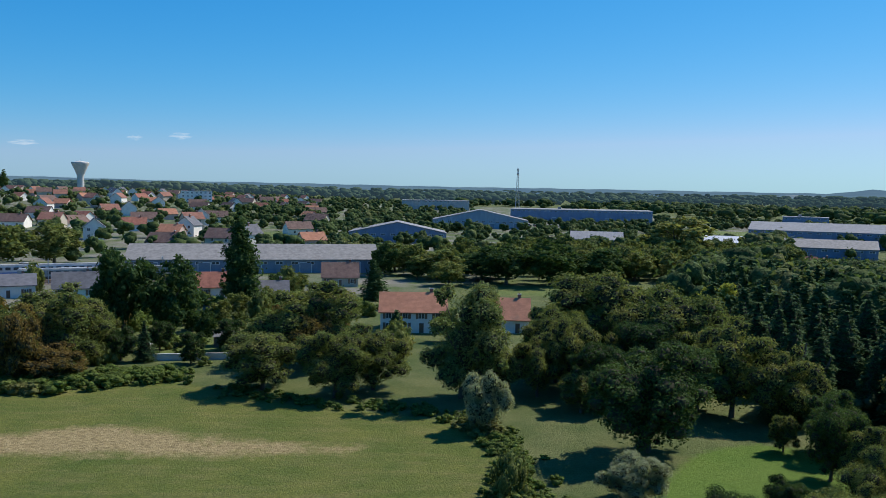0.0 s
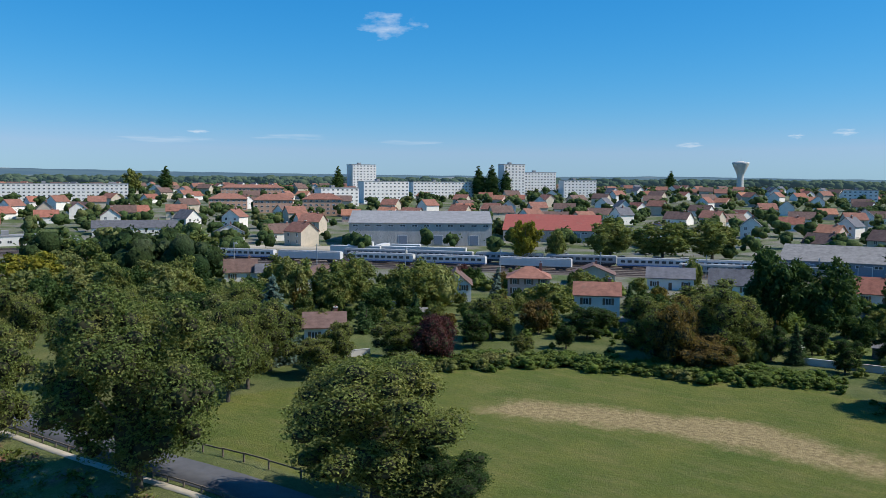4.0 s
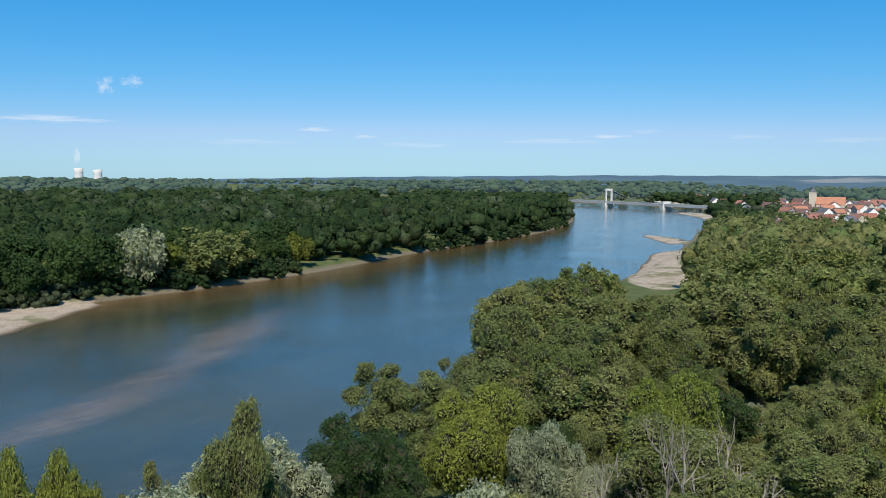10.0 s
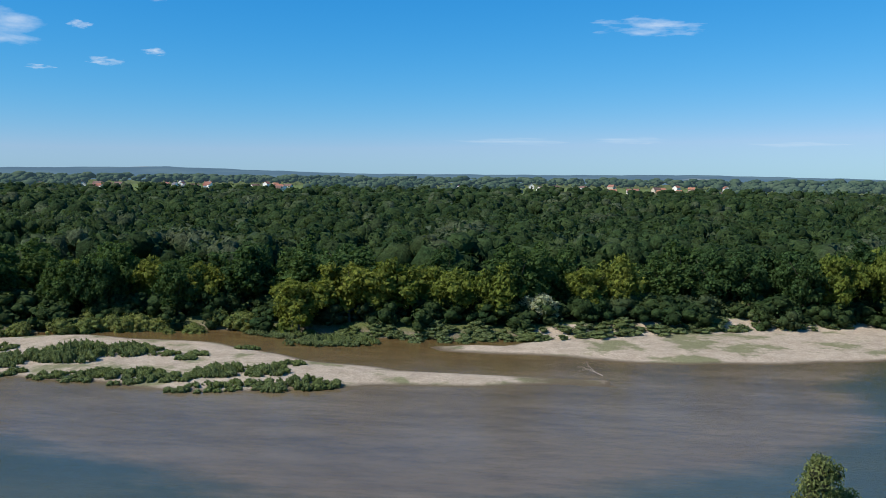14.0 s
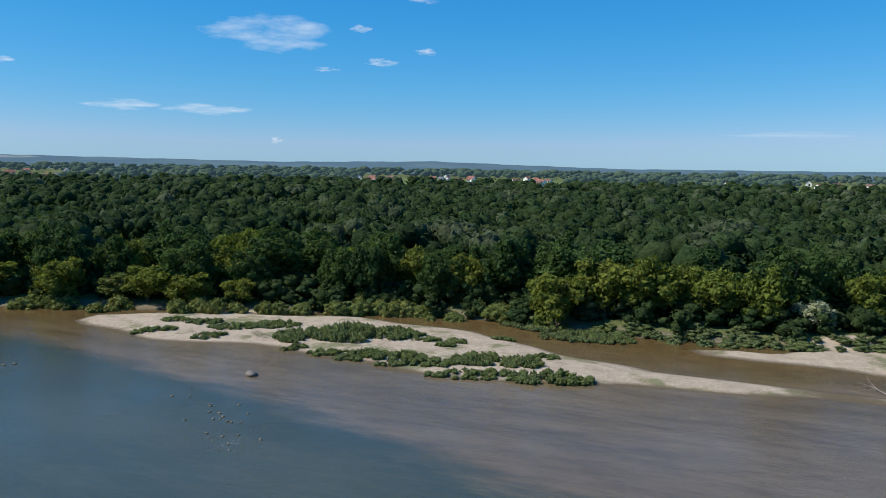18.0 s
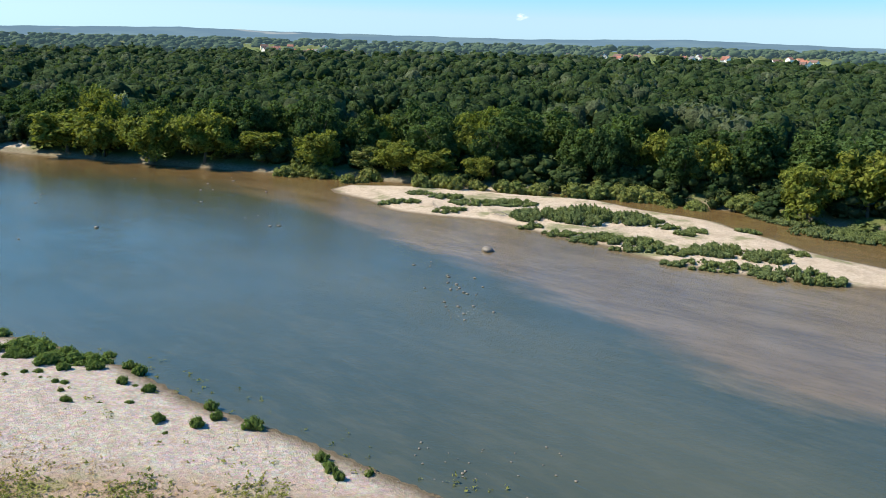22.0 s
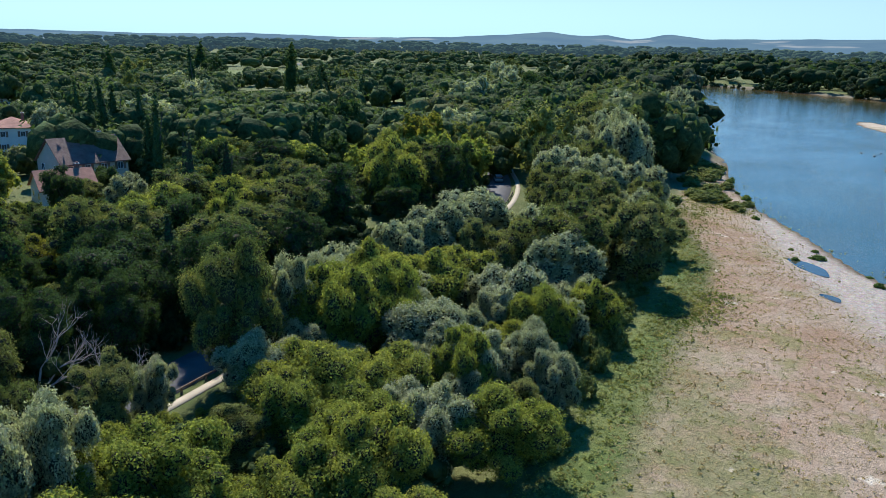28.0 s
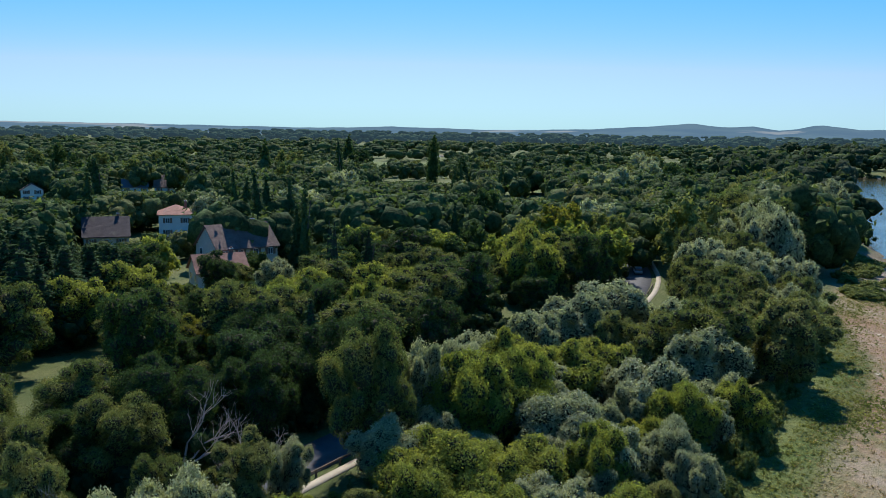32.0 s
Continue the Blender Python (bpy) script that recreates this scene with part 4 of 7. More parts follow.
plant_all([("broad", -153, 141, 5.5, 2.5), ("spruce", -122, 113, 6.7, 2.4), ("blue", -113, 85, 15.1, 4.8), ("broad", -99, 99, 7.1, 4.6), ("broad", -102, 89, 8.2, 3.1), ("broad", -97, 65, 14.4, 4.5),
           ("broad", -101, 71, 14.0, 4.7), ("broad", -100, 83, 6.5, 3.9), ("gold", -204, 84, 13.3, 8.0), ("broad", -216, 101, 15.3, 7.1), ("broad", -228, 123, 15.4, 7.7), ("broad", -230, 142, 14.6, 8.9),
           ("broad", -55.4, 52.5, 14.6, 8.6), ("dark", -51, 56, 6.5, 4.5), ("bush", -56, 140, 3.3, 2.2)])
# big trees by the lane, on the channel's side
plant_all([("broad", -76, 40.5, 20.0, 8.6), ("broad", -101, 36, 15.5, 6.4), ("broad", -132, 33, 18.5, 7.2), ("broad", -151, 28, 18.0, 8.4), ("broad", -178, 22, 18.0, 8.6), ("broad", -232, 14, 18.0, 7.2),
           ("broad", -206, 18, 16.5, 6.2), ("olive", -206, -16, 16.5, 6.4), ("olive", -176, -23, 14.5, 7.2), ("olive", -155, -27, 15.5, 8.3)])
# trees of the town skyline
plant_all([("broad", -797, 428, 25.1, 10.7), ("poplar", -783, 455, 29.9, 7.5), ("poplar", -690, 603, 31.6, 6.0), ("poplar", -545, 681, 34.2, 7.0), ("poplar", -556, 674, 33.2, 6.5), ("poplar", -535, 690, 32.2, 6.0), ("poplar", -606, 1179, 33.0, 7.0),
           ("poplar", 473, 370, 27.3, 4.5), ("poplar", 719, 455, 26.3, 5.0), ("broad", 367, 446, 14.0, 13.0), ("poplar", 352, 207, 19.8, 3.8), ("poplar", 171, 235, 20.4, 3.1)])
# park and lane, east
plant_all([("broad", 31, 63, 8.2, 4.1), ("dark", 41, 88, 9.1, 3.3), ("broad", 39, 71, 9.4, 4.3), ("broad", 46, 65, 10.0, 4.5), ("dark", 59, 73, 13.7, 4.7), ("broad", 57, 97, 12.3, 5.5), ("broad", 75, 76, 12.1, 4.9),
           ("gold", 72, 80, 7.4, 3.5), ("grey", 111, 103, 7.2, 4.0), ("cedar", 114, 92, 15.4, 5.3), ("dark", 114, 67, 11.6, 6.5), ("broad", 59, 43.5, 13.6, 3.9), ("grey", 66, 43, 11.0, 2.8), ("grey", 73, 43, 9.0, 3.4), ("lime", 80, 40, 9.9, 4.2)])
plant_all([("lime", 87, 37, 8.7, 4.9), ("grey", 104, 43, 9.0, 4.8), ("grey", 113, 42, 10.2, 6.2), ("dark", 145, 57, 13.0, 5.1), ("lime", 143, 70, 14.0, 5.8), ("gold", 172, 75, 15.7, 6.2), ("grey", 158, 41, 13.1, 5.9),
           ("broad", 139, 30, 12.9, 5.6), ("broad", 180, 50, 18.6, 8.0), ("spruce", 160, 150, 19.5, 4.0), ("spruce", 164, 145, 18.9, 3.5), ("spruce", 156, 154, 18.8, 3.5), ("spruce", 194, 116, 12.6, 3.3), ("dead", 48, 55, 11.5, 4.0), ("dead", 46.6, 46, 10.5, 3.4)])
# before the park houses
plant_all([("dark", 106, 112, 8.5, 3.6), ("broad", 113, 113.5, 5.5, 3.2), ("dark", 123, 119, 6.0, 3.2), ("spruce", 137, 120, 15.0, 2.8)])
# trees on both sides of the lane
plant_all([("olive", 43, 43.8, 8.5, 2.8), ("broad", 38, 45.5, 8.0, 2.6), ("grey", 49, 44.2, 6.0, 2.2), ("dark", 66, 55, 11.5, 4.4), ("dark", 75, 55.5, 11.0, 4.4), ("dark", 86, 55.5, 10.5, 4.2), ("dark", 57, 56, 9.5, 3.6),
           ("broad", 27, 58, 9.5, 4.2), ("broad", 36, 60, 8.5, 3.8), ("dark", 22, 63, 7.5, 3.4), ("broad", 43, 57.5, 9.0, 3.8), ("broad", 31, 54.5, 7.0, 3.0), ("dark", 50, 60, 10.0, 4.0), ("grey", 80, 44.5, 8.5, 3.4), ("grey", 92, 44, 9.0, 3.8)])
# willows between the lane and the gravel
plant_all([("grey", 34.4, 39.0, 11.1, 3.4), ("grey", 29.0, 38.3, 11.4, 3.2), ("grey", 23.7, 38.2, 9.6, 3.2), ("dead", 30.5, 44.5, 11.8, 3.0), ("olive", 31, 49, 10.5, 2.9), ("grey", 55.5, 22.7, 7.4, 3.4), ("grey", 71.6, 31, 8.2, 5.2),
           ("grey", 88, 27, 8.6, 5.2), ("grey", 101, 26, 10.0, 5.2), ("lime", 83, 22.6, 8.3, 3.4), ("lime", 65.6, 24.4, 8.8, 3.0), ("olive", 63.6, 18.5, 5.8, 2.2), ("lime", 68, 38, 11.6, 4.2), ("lime", 74, 35.7, 10.8, 4.2)])
# tall conifers round the park houses
plant_all([("spruce", 147, 147, 21.0, 3.0), ("spruce", 151, 143, 22.0, 3.2), ("spruce", 145, 126, 19.0, 3.2), ("spruce", 136, 118, 18.6, 2.6), ("cedar", 109, 88, 15.9, 4.6), ("dark", 127, 97, 12.4, 4.0), ("spruce", 159, 95, 15.6, 3.4), ("dark", 183, 103, 17.0, 4.8), ("spruce", 120, 89, 13.5, 3.0), ("spruce", 259, 204, 28.2, 3.9), ("poplar", 354, 225, 28.5, 2.8), ("poplar", 305, 288, 25.7, 2.8), ("spruce", 291, 156, 19.1, 2.6), ("spruce", 285, 167, 20.9, 2.6), ("spruce", 274, 166, 19.1, 2.1),  ("spruce", 155, 209, 22.2, 5.1), ("spruce", 146, 203, 18.5, 4.1)])
# far bank
plant_all([("maple", 59, -184, 13.4, 6.8), ("maple", 49, -190, 14.4, 8.0), ("maple", 39, -194, 14.4, 7.8), ("maple", 27, -196, 12.9, 7.2), ("maple", 16, -196, 13.7, 7.1), ("grey", 6, -196, 6.8, 4.6), ("maple", -6, -206, 12.5, 6.8),
           ("maple", 176, -151, 11.3, 6.6), ("maple", 157, -160, 9.5, 6.4), ("maple", 146, -163, 8.4, 6.4), ("maple", 135, -168, 6.6, 4.2), ("broad", 166, -158, 6.4, 5.3), ("maple", 252, -118, 12.7, 10.0)])
plant_all([("maple", 238, -122, 13.0, 8.0), ("maple", 221, -128, 15.4, 8.4), ("maple", 208, -136, 15.2, 8.6), ("maple", 195, -146, 8.8, 7.8), ("grey", 251, -135, 15.4, 3.4), ("grey", -157, -230, 18.6, 8.6), ("olive", -180, -229, 18.7, 10.2),
           ("dead", -140, -231, 14.3, 3.2), ("dead", -121, -234, 10.0, 4.2), ("broad", -133, -233, 12.6, 5.3), ("olive", -196, -232, 16.0, 8.0)])
# bare trees in the thicket
plant_all([("dead", -58, -20, 20.0, 6.5), ("dead", -62, -24, 19.0, 5.0), ("dead", -54, -26, 17.0, 4.5), ("dead", -66, -21, 17.0, 4.6), ("lime", -50, -11, 6.5, 3.0), ("lime", -62, -10, 7.5, 3.0), ("lime", -76, -9, 6.5, 2.8), ("lime", -92, -9, 6.0, 2.6), ("lime", -45, -6, 5.5, 2.8), ("lime", -55, -6, 5.0, 2.4), ("lime", -68, -7, 5.5, 2.4), ("lime", -108, -8, 5.0, 2.4), ("lime", -124, -12, 5.5, 2.6), ("olive", -84, -72, 13.0, 5.0), ("broad", -126, -66, 18.5, 8.0), ("broad", -140, -72, 18.0, 7.5), ("olive", -100, -62, 16.0, 5.5)])
CLEARING = [(86, 90), (104, 84), (150, 128), (175, 180), (165, 200), (120, 190), (118, 150), (104, 128)]
SPRUCES = [(46, 112), (56, 105), (74, 102), (88, 108), (96, 116), (128, 150), (140, 178), (130, 200), (95, 235), (66, 210), (50, 160)]
BELT = [(22, 18), (60, 17), (98, 18), (138, 18), (170, 24), (205, 27), (235, 26), (300, 36), (330, 60), (240, 60), (160, 46), (100, 43), (60, 43), (30, 42), (18, 30)]
JUNGLE = [(-28, -18), (-60, -10), (-90, -8), (-122, -12), (-150, -19), (-196, -23), (-205, -14), (-256, -13), (-330, -14), (-430, -30), (-430, -140),
          (-272, -96), (-195, -88), (-120, -72), (-60, -56), (-25, -50)]
ROW = [(-70, 35), (-84, 34), (-118, 33), (-170, 25), (-240, 17), (-300, 9), (-300, 18), (-240, 26), (-170, 34), (-118, 38), (-84, 42), (-70, 42)]
NORTHWEST = [(-104, 56), (-104, 100), (-112, 130), (-150, 150), (-220, 140), (-250, 80), (-300, 45), (-420, 10), (-420, 0), (-300, 26), (-240, 32), (-170, 46)]
PARK = [(28, 57), (50, 56), (64, 60), (70, 100), (64, 102), (54, 104), (50, 112), (44, 150), (30, 190), (60, 200), (90, 300), (200, 330), (420, 300), (420, 90), (240, 66), (160, 58)]


def within(poly, limit):
    """A test for places inside an outline and beyond a distance."""
    return lambda x, y, rng: (sdf(x, y, poly) > 0) & (np.hypot(x, y) > limit)


scatter(1, [q for q in BELT if q[0] < 61] + [(56, 20)], 5.6, "lime lime lime olive", (6.5, 9.5), 0.5, "riverside willow belt", lod=0)
scatter(101, [(56, 17), (98, 18), (104, 43), (56, 43)], 5.6, "grey grey lime grey", (5.5, 8), 0.46, "riverside willow belt")
scatter(102, [(98, 18), (138, 18), (172, 25), (175, 46), (104, 43)], 7.5, "broad olive grey broad", (9, 14), 0.42, "riverside willow belt")
scatter(103, [(150, 26), (205, 30), (260, 32), (330, 42), (330, 60), (240, 60), (160, 46)], 10.5, "broad olive broad broad grey dark", (14, 20), 0.36, "riverside willow belt", lod=1)
scatter(2, JUNGLE, 7.8, "olive olive broad lime olive grey olive dark", (4.5, 14.5), 0.4, "riverside thicket", limit=120)
scatter(202, JUNGLE, 10.5, "olive broad olive olive", (11.0, 18.0), 0.4, "riverside thicket", limit=250, far=120)
scatter(3, ROW[2:10], 16, "broad broad olive", (9, 13), 0.42, "trees along the lane", far=165)
scatter(4, NORTHWEST, 12, "broad broad dark olive", (9, 13), 0.42, limit=230)
scatter(5, PARK, 7.6, "broad dark lime dark lime broad dark spruce broad broad", (6, 12), 0.46, limit=185, clear=(SPRUCES, CLEARING, LAWN))
scatter(55, [(26, 56), (50, 55), (64, 58), (110, 60), (118, 90), (90, 88), (70, 100), (60, 62), (40, 66), (30, 74)], 5.6, "dark dark broad dark", (4.5, 8.5), 0.45, "park trees by the lane", limit=130, clear=(CLEARING,))
scatter(7, SPRUCES, 5.6, "spruce", (10, 15), 0.62, "spruce plantation")
SOUTH_FRONT = [(-243, -239), (-180, -230), (-137, -228), (-43, -212), (36, -189), (98, -189), (198, -143), (322, -100), (340, -128), (205, -173), (98, -213), (36, -213), (-43, -238), (-137, -254), (-243, -263)]
scatter(6, SOUTH_FRONT, 11, "dark dark maple dark dark", (11, 18), 0.42, "far bank trees")
for seed, poly, limit, name, label, size, mat in (
        (31, BELT, 225, "riverside_wood", "riverside willows and poplars further along the bank", 17, M_PLAIN_WOOD),
        (32, JUNGLE, 250, "riverside_thicket", "olive green riverside thicket of willow and poplar", 15, M_OLIVE_FAR),
        (33, NORTHWEST, 230, "lane_wood", "green trees along the lane", 13, M_WOOD_FAR),
        (34, PARK, 185, "park_wood", "mixed park trees and conifers", 12, M_PLAIN_WOOD)):
    wood(name, label, seed, ring_spots(seed, -180, 180, limit, 520, 9.5, within(poly, limit)), size, 110, 0.5, mat, 10)

GARDENS = [(-125, 112), (-98, 106), (-80, 122), (-45, 136), (-30, 150), (8, 150), (10, 172), (-20, 172), (-30, 200), (-30, 250), (-90, 250), (-120, 225), (-160, 190), (-190, 160), (-180, 120)]
HEDGEROW = [(-28, 275), (60, 280), (130, 292), (150, 315), (130, 355), (40, 355), (-20, 305)]
scatter(8, GARDENS, 9.5, "broad dark broad dark autumn broad spruce bush dark", (3.0, 7.5), 0.48, "garden trees", houses=True)
scatter(9, HEDGEROW, 9.5, "broad dark olive broad", (7, 12), 0.45, "hedgerow trees", houses=True)
scatter(10, [(12, 112), (30, 108), (44, 118), (46, 150), (30, 165), (14, 150)], 8, "broad dark broad", (8, 13), 0.45, "trees behind the lawn")

scatter(12, [azimuth(*p) for p in ((-30, 200), (-78, 200), (-74, 620), (-30, 620))], 34, "spruce poplar spruce dark poplar broad grey", (9, 19), 0.4, "tall trees of the plain", limit=620, far=190)


def south_wood(x, y, rng):
    return (sdf(x, y, SOUTH_FRONT) < -3)


def not_near(x, y, rng):
    return np.ones(len(x), bool)


spots = ring_spots(11, 118, 268, 215, 430, 10, south_wood)
wood("far_bank_wood", "dense green riverside forest on the far bank", 21, spots[spots[:, 1] < -60], 15, 90, 0.55, M_WOOD_FAR, 7)
spots = ring_spots(12, 116, 284, 330, 820, 16, south_wood)
wood("far_bank_wood", "dense green forest behind the far bank", 22, spots[((spots[:, 1] < -80) & (np.hypot(spots[:, 0], spots[:, 1]) > 430)) | ((spots[:, 0] > 330) & (spots[:, 1] > -140))], 16, 30, 0.8, M_WOOD_FAR, 6)
spots = ring_spots(13, 105, 280, 760, 1500, 33, south_wood)
wood("distant_forest", "distant forest canopy of the river plain", 23, spots, 17, 6, 1.2, M_WOOD_FAR, 4, flat=1.35)
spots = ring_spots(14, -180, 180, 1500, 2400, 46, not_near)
wood("backdrop", "distant woods of the plain with blue haze painted in", 24, spots, 18, 0, 1.2, M_BACKDROP, 2, flat=1.5, kind="structure")
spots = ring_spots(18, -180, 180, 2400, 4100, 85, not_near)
wood("backdrop", "woods of the plain along the horizon with painted haze", 28, spots, 22, 0, 1.2, M_BACKDROP, 2, flat=1.9, kind="structure")
spots = ring_spots(19, -180, 180, 62, 185, 5.0, within(PARK, 60))
wood("undergrowth", "dense undergrowth between the park trees", 29, spots[(sdf(spots[:, 0], spots[:, 1], CLEARING) < -2) & (sdf(spots[:, 0], spots[:, 1], LAWN) < 0)], 4.2, 70, 0.7, M_WOOD_FAR, 6)
spots = ring_spots(120, -90, -20, 55, 140, 3.4, within([(30, 54), (60, 53.5), (110, 54), (116, 64), (80, 62), (62, 64), (40, 64)], 40))
wood("undergrowth", "shady undergrowth beside the lane", 130, spots, 3.4, 70, 0.7, M_WOOD_FAR, 6)
spots = ring_spots(20, -180, 180, 20, 185, 4.0, within([(24, 22), (60, 20), (138, 21), (180, 30), (160, 44), (100, 41), (60, 41), (30, 40)], 18))
wood("undergrowth", "dense undergrowth below the willows", 30, spots, 3.6, 80, 0.7, M_PLAIN_WOOD, 6)


TOWNSIDE = [(-430, -20), (-430, -150), (-560, -196), (-640, -215), (-800, -262), (-880, -282), (-880, -262), (-800, -225), (-720, -160), (-760, -60), (-740, 60), (-640, 60), (-560, 30), (-500, 0)]
wood("riverside_wood", "green trees between the thicket and the town", 35, ring_spots(35, 80, 112, 420, 960, 13, within(TOWNSIDE, 0)), 8.5, 40, 0.7, M_PLAIN_WOOD, 6)
plant_all([("olive", -16, -54, 17.5, 4.0), ("olive", -21, -53, 16.4, 3.0), ("lime", -26, -50.5, 15.8, 2.7), ("lime", -28.5, -49.5, 15.2, 2.4), ("olive", -32, -47.5, 14.0, 2.4), ("olive", -36, -44, 18.0, 3.0)], "riverside thicket")


def east_wood(x, y, rng):
    return (sdf(x, y, PARK) < -3) & (sdf(x, y, TOWN) < -5) & (y > 70)


spots = ring_spots(15, -88, -8, 300, 800, 17, east_wood)
wood("plain_woods", "mixed woods and hedges of the plain", 25, spots, 10, 40, 0.7, M_PLAIN_WOOD, 7, flat=1.25)
spots = ring_spots(16, -95, 0, 800, 1500, 30, east_wood)
wood("plain_woods", "mixed woods and hedges of the plain", 26, spots, 12, 12, 1.0, M_PLAIN_WOOD, 4, flat=1.6)
spots = ring_spots(17, -2, 112, 330, 1600, 23, lambda x, y, rng: ((sdf(x, y, TOWN) > 0) | (np.hypot(x, y) > 900)) & ((y > -0.14 * -x) | (rng.random(len(x)) < 0.3)))
wood("town_trees", "garden and street trees among the houses", 27, spots, 7.4, 12, 0.9, M_PLAIN_WOOD, 4, flat=1.15)

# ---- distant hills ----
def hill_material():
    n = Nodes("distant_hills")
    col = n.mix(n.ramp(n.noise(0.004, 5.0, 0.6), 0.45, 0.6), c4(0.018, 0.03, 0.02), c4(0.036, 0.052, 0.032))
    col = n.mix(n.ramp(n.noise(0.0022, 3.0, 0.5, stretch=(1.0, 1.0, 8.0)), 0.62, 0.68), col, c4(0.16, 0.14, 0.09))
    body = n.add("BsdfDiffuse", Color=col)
    air = n.add("Emission", Color=c4(0.3, 0.53, 0.88), Strength=0.27)  # aerial haze, painted on the hills as a blue glow
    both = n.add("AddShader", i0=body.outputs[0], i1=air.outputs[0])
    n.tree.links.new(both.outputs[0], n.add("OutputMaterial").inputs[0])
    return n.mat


def build_hills():
    az = np.linspace(-180, 180, 721)[:-1]
    a = np.radians(az)
    rim_az = [-180, -166, -159, -154, -144, -128, -122, -112, -109, -98, -91, -84.2, -83, -81.8, -80.4, -79.5, -78, -76.2, -74.3, -71, -67.6, -62, -55, -50, -40, -30, -26.5, -24, -11, 0, 10, 18, 27, 34, 48, 57, 66, 74, 82, 97, 106, 116, 131, 141, 155, 162, 172, 180]
    rim_el = [0.36, 0.33, 0.5, 0.64, 0.45, 0.58, 0.7, 0.5, 0.64, 0.61, 0.53, 0.4, 0.52, 0.66, 0.4, 0.3, 0.52, 0.46, 0.66, 0.4, 0.2, 0.06, 0.19, 0.04, 0.12, 0.16, 0.34, 0.06, 0.1, 0.09, 0.16, 0.18, 0.3, 0.24, 0.3, 0.38, 0.5, 0.6, 0.66, 0.52, 0.5, 0.5, 0.32, 0.12, 0.05, 0.26, 0.44, 0.36]
    el = np.interp(az, rim_az, rim_el) + 0.012 * np.sin(a * 91) + 0.01 * np.sin(a * 203 + 1) - 0.03
    rows = []
    for k, r in ((0.0, 3300), (0.5, 3700), (1.0, 4250), (0.9, 4500)):
        z = 30 + r * np.tan(np.radians(el)) * k - (1 - k) * 40
        rows.append(np.stack([-np.sin(a) * r, np.cos(a) * r, z], 1))
    na = len(az)
    f = [[i * na + j, i * na + (j + 1) % na, (i + 1) * na + (j + 1) % na, (i + 1) * na + j] for i in range(3) for j in range(na)]
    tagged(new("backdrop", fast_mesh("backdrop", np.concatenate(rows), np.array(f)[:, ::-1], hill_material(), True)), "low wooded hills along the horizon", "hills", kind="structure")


build_hills()

# ---- buildings ----
def part(name, mesh, parent, label="", at=None):
    ob = new(name, mesh)
    ob.parent = parent
    if at is not None:
        ob.matrix_basis = at
    if label:
        ob["label"] = label
    return ob


def boxes(name, items, mats, bevel=0.0):
    """One mesh of boxes (x0, x1, y0, y1, z0, z1, material slot)."""
    me = bpy.data.meshes.new(name)
    bm = bmesh.new()
    for x0, x1, y0, y1, z0, z1, slot in items:
        made = bmesh.ops.create_cube(bm, size=1.0, matrix=Matrix.LocRotScale(((x0 + x1) / 2, (y0 + y1) / 2, (z0 + z1) / 2), None, (x1 - x0, y1 - y0, z1 - z0)))
        for f in {f for v in made["verts"] for f in v.link_faces}:
            f.material_index = slot
    if bevel:
        bmesh.ops.bevel(bm, geom=bm.edges[:], offset=bevel, segments=1, affect="EDGES")
    bm.to_mesh(me)
    bm.free()
    for m in mats:
        me.materials.append(m)
    return me


def solid(name, verts, faces, mat):
    me = bpy.data.meshes.new(name)
    me.from_pydata(verts, [], faces)
    bm = bmesh.new()
    bm.from_mesh(me)
    bmesh.ops.recalc_face_normals(bm, faces=bm.faces[:])
    bm.to_mesh(me)
    bm.free()
    me.materials.append(mat)
    return me


def tiles(name, rgb, rows=3.2, vary=0.3, by_object=0.12):
    """Roof covering: rows of tiles with weathered patches."""
    n = Nodes(name)
    co = n.add("TexCoord").outputs["Object"]
    a, f = n.noise(0.7, 5.0, 0.65, co), n.noise(6.0, 3.0, 0.6, co)
    col = n.mix(n.ramp(a, 0.3, 0.7), c4(*[v * (1 - vary) for v in rgb]), c4(*[v * (1 + vary) for v in rgb]))
    col = n.mix(n.math("MULTIPLY", n.ramp(f, 0.55, 0.75), 0.45), col, c4(*[v * 0.6 for v in rgb]))
    col = n.mix(n.math("MULTIPLY", n.ramp(n.noise(0.25, 3.0, 0.6, co), 0.6, 0.7), 0.35), col, c4(0.16, 0.16, 0.12))
    rnd = n.add("ObjectInfo").outputs["Random"]
    col = n.mix(1.0, col, n.mix(rnd, c4(*[1 - by_object] * 3), c4(*[1 + by_object] * 3)), "MULTIPLY")
    wave = n.add("TexWave", (("bands_direction", "Z"),), Vector=co, Scale=rows, Distortion=0.4).outputs["Fac"]
    return n.done(col, 0.8, wave, 0.5, 0.05, specular=0.25)


def sheeting(name, rgb, ribs=4.0, vary=0.14, axis="X"):
    """Ribbed sheet metal with streaks."""
    n = Nodes(name)
    co = n.add("TexCoord").outputs["Object"]
    a = n.noise(0.4, 5.0, 0.6, co, (1.0, 1.0, 0.25))
    col = n.mix(n.ramp(a, 0.3, 0.7), c4(*[v * (1 - vary) for v in rgb]), c4(*[min(1, v * (1 + vary)) for v in rgb]))
    wave = n.add("TexWave", (("bands_direction", axis),), Vector=co, Scale=ribs).outputs["Fac"]
    return n.done(col, 0.85, wave, 0.5, 0.06, 0.0, 0.06)


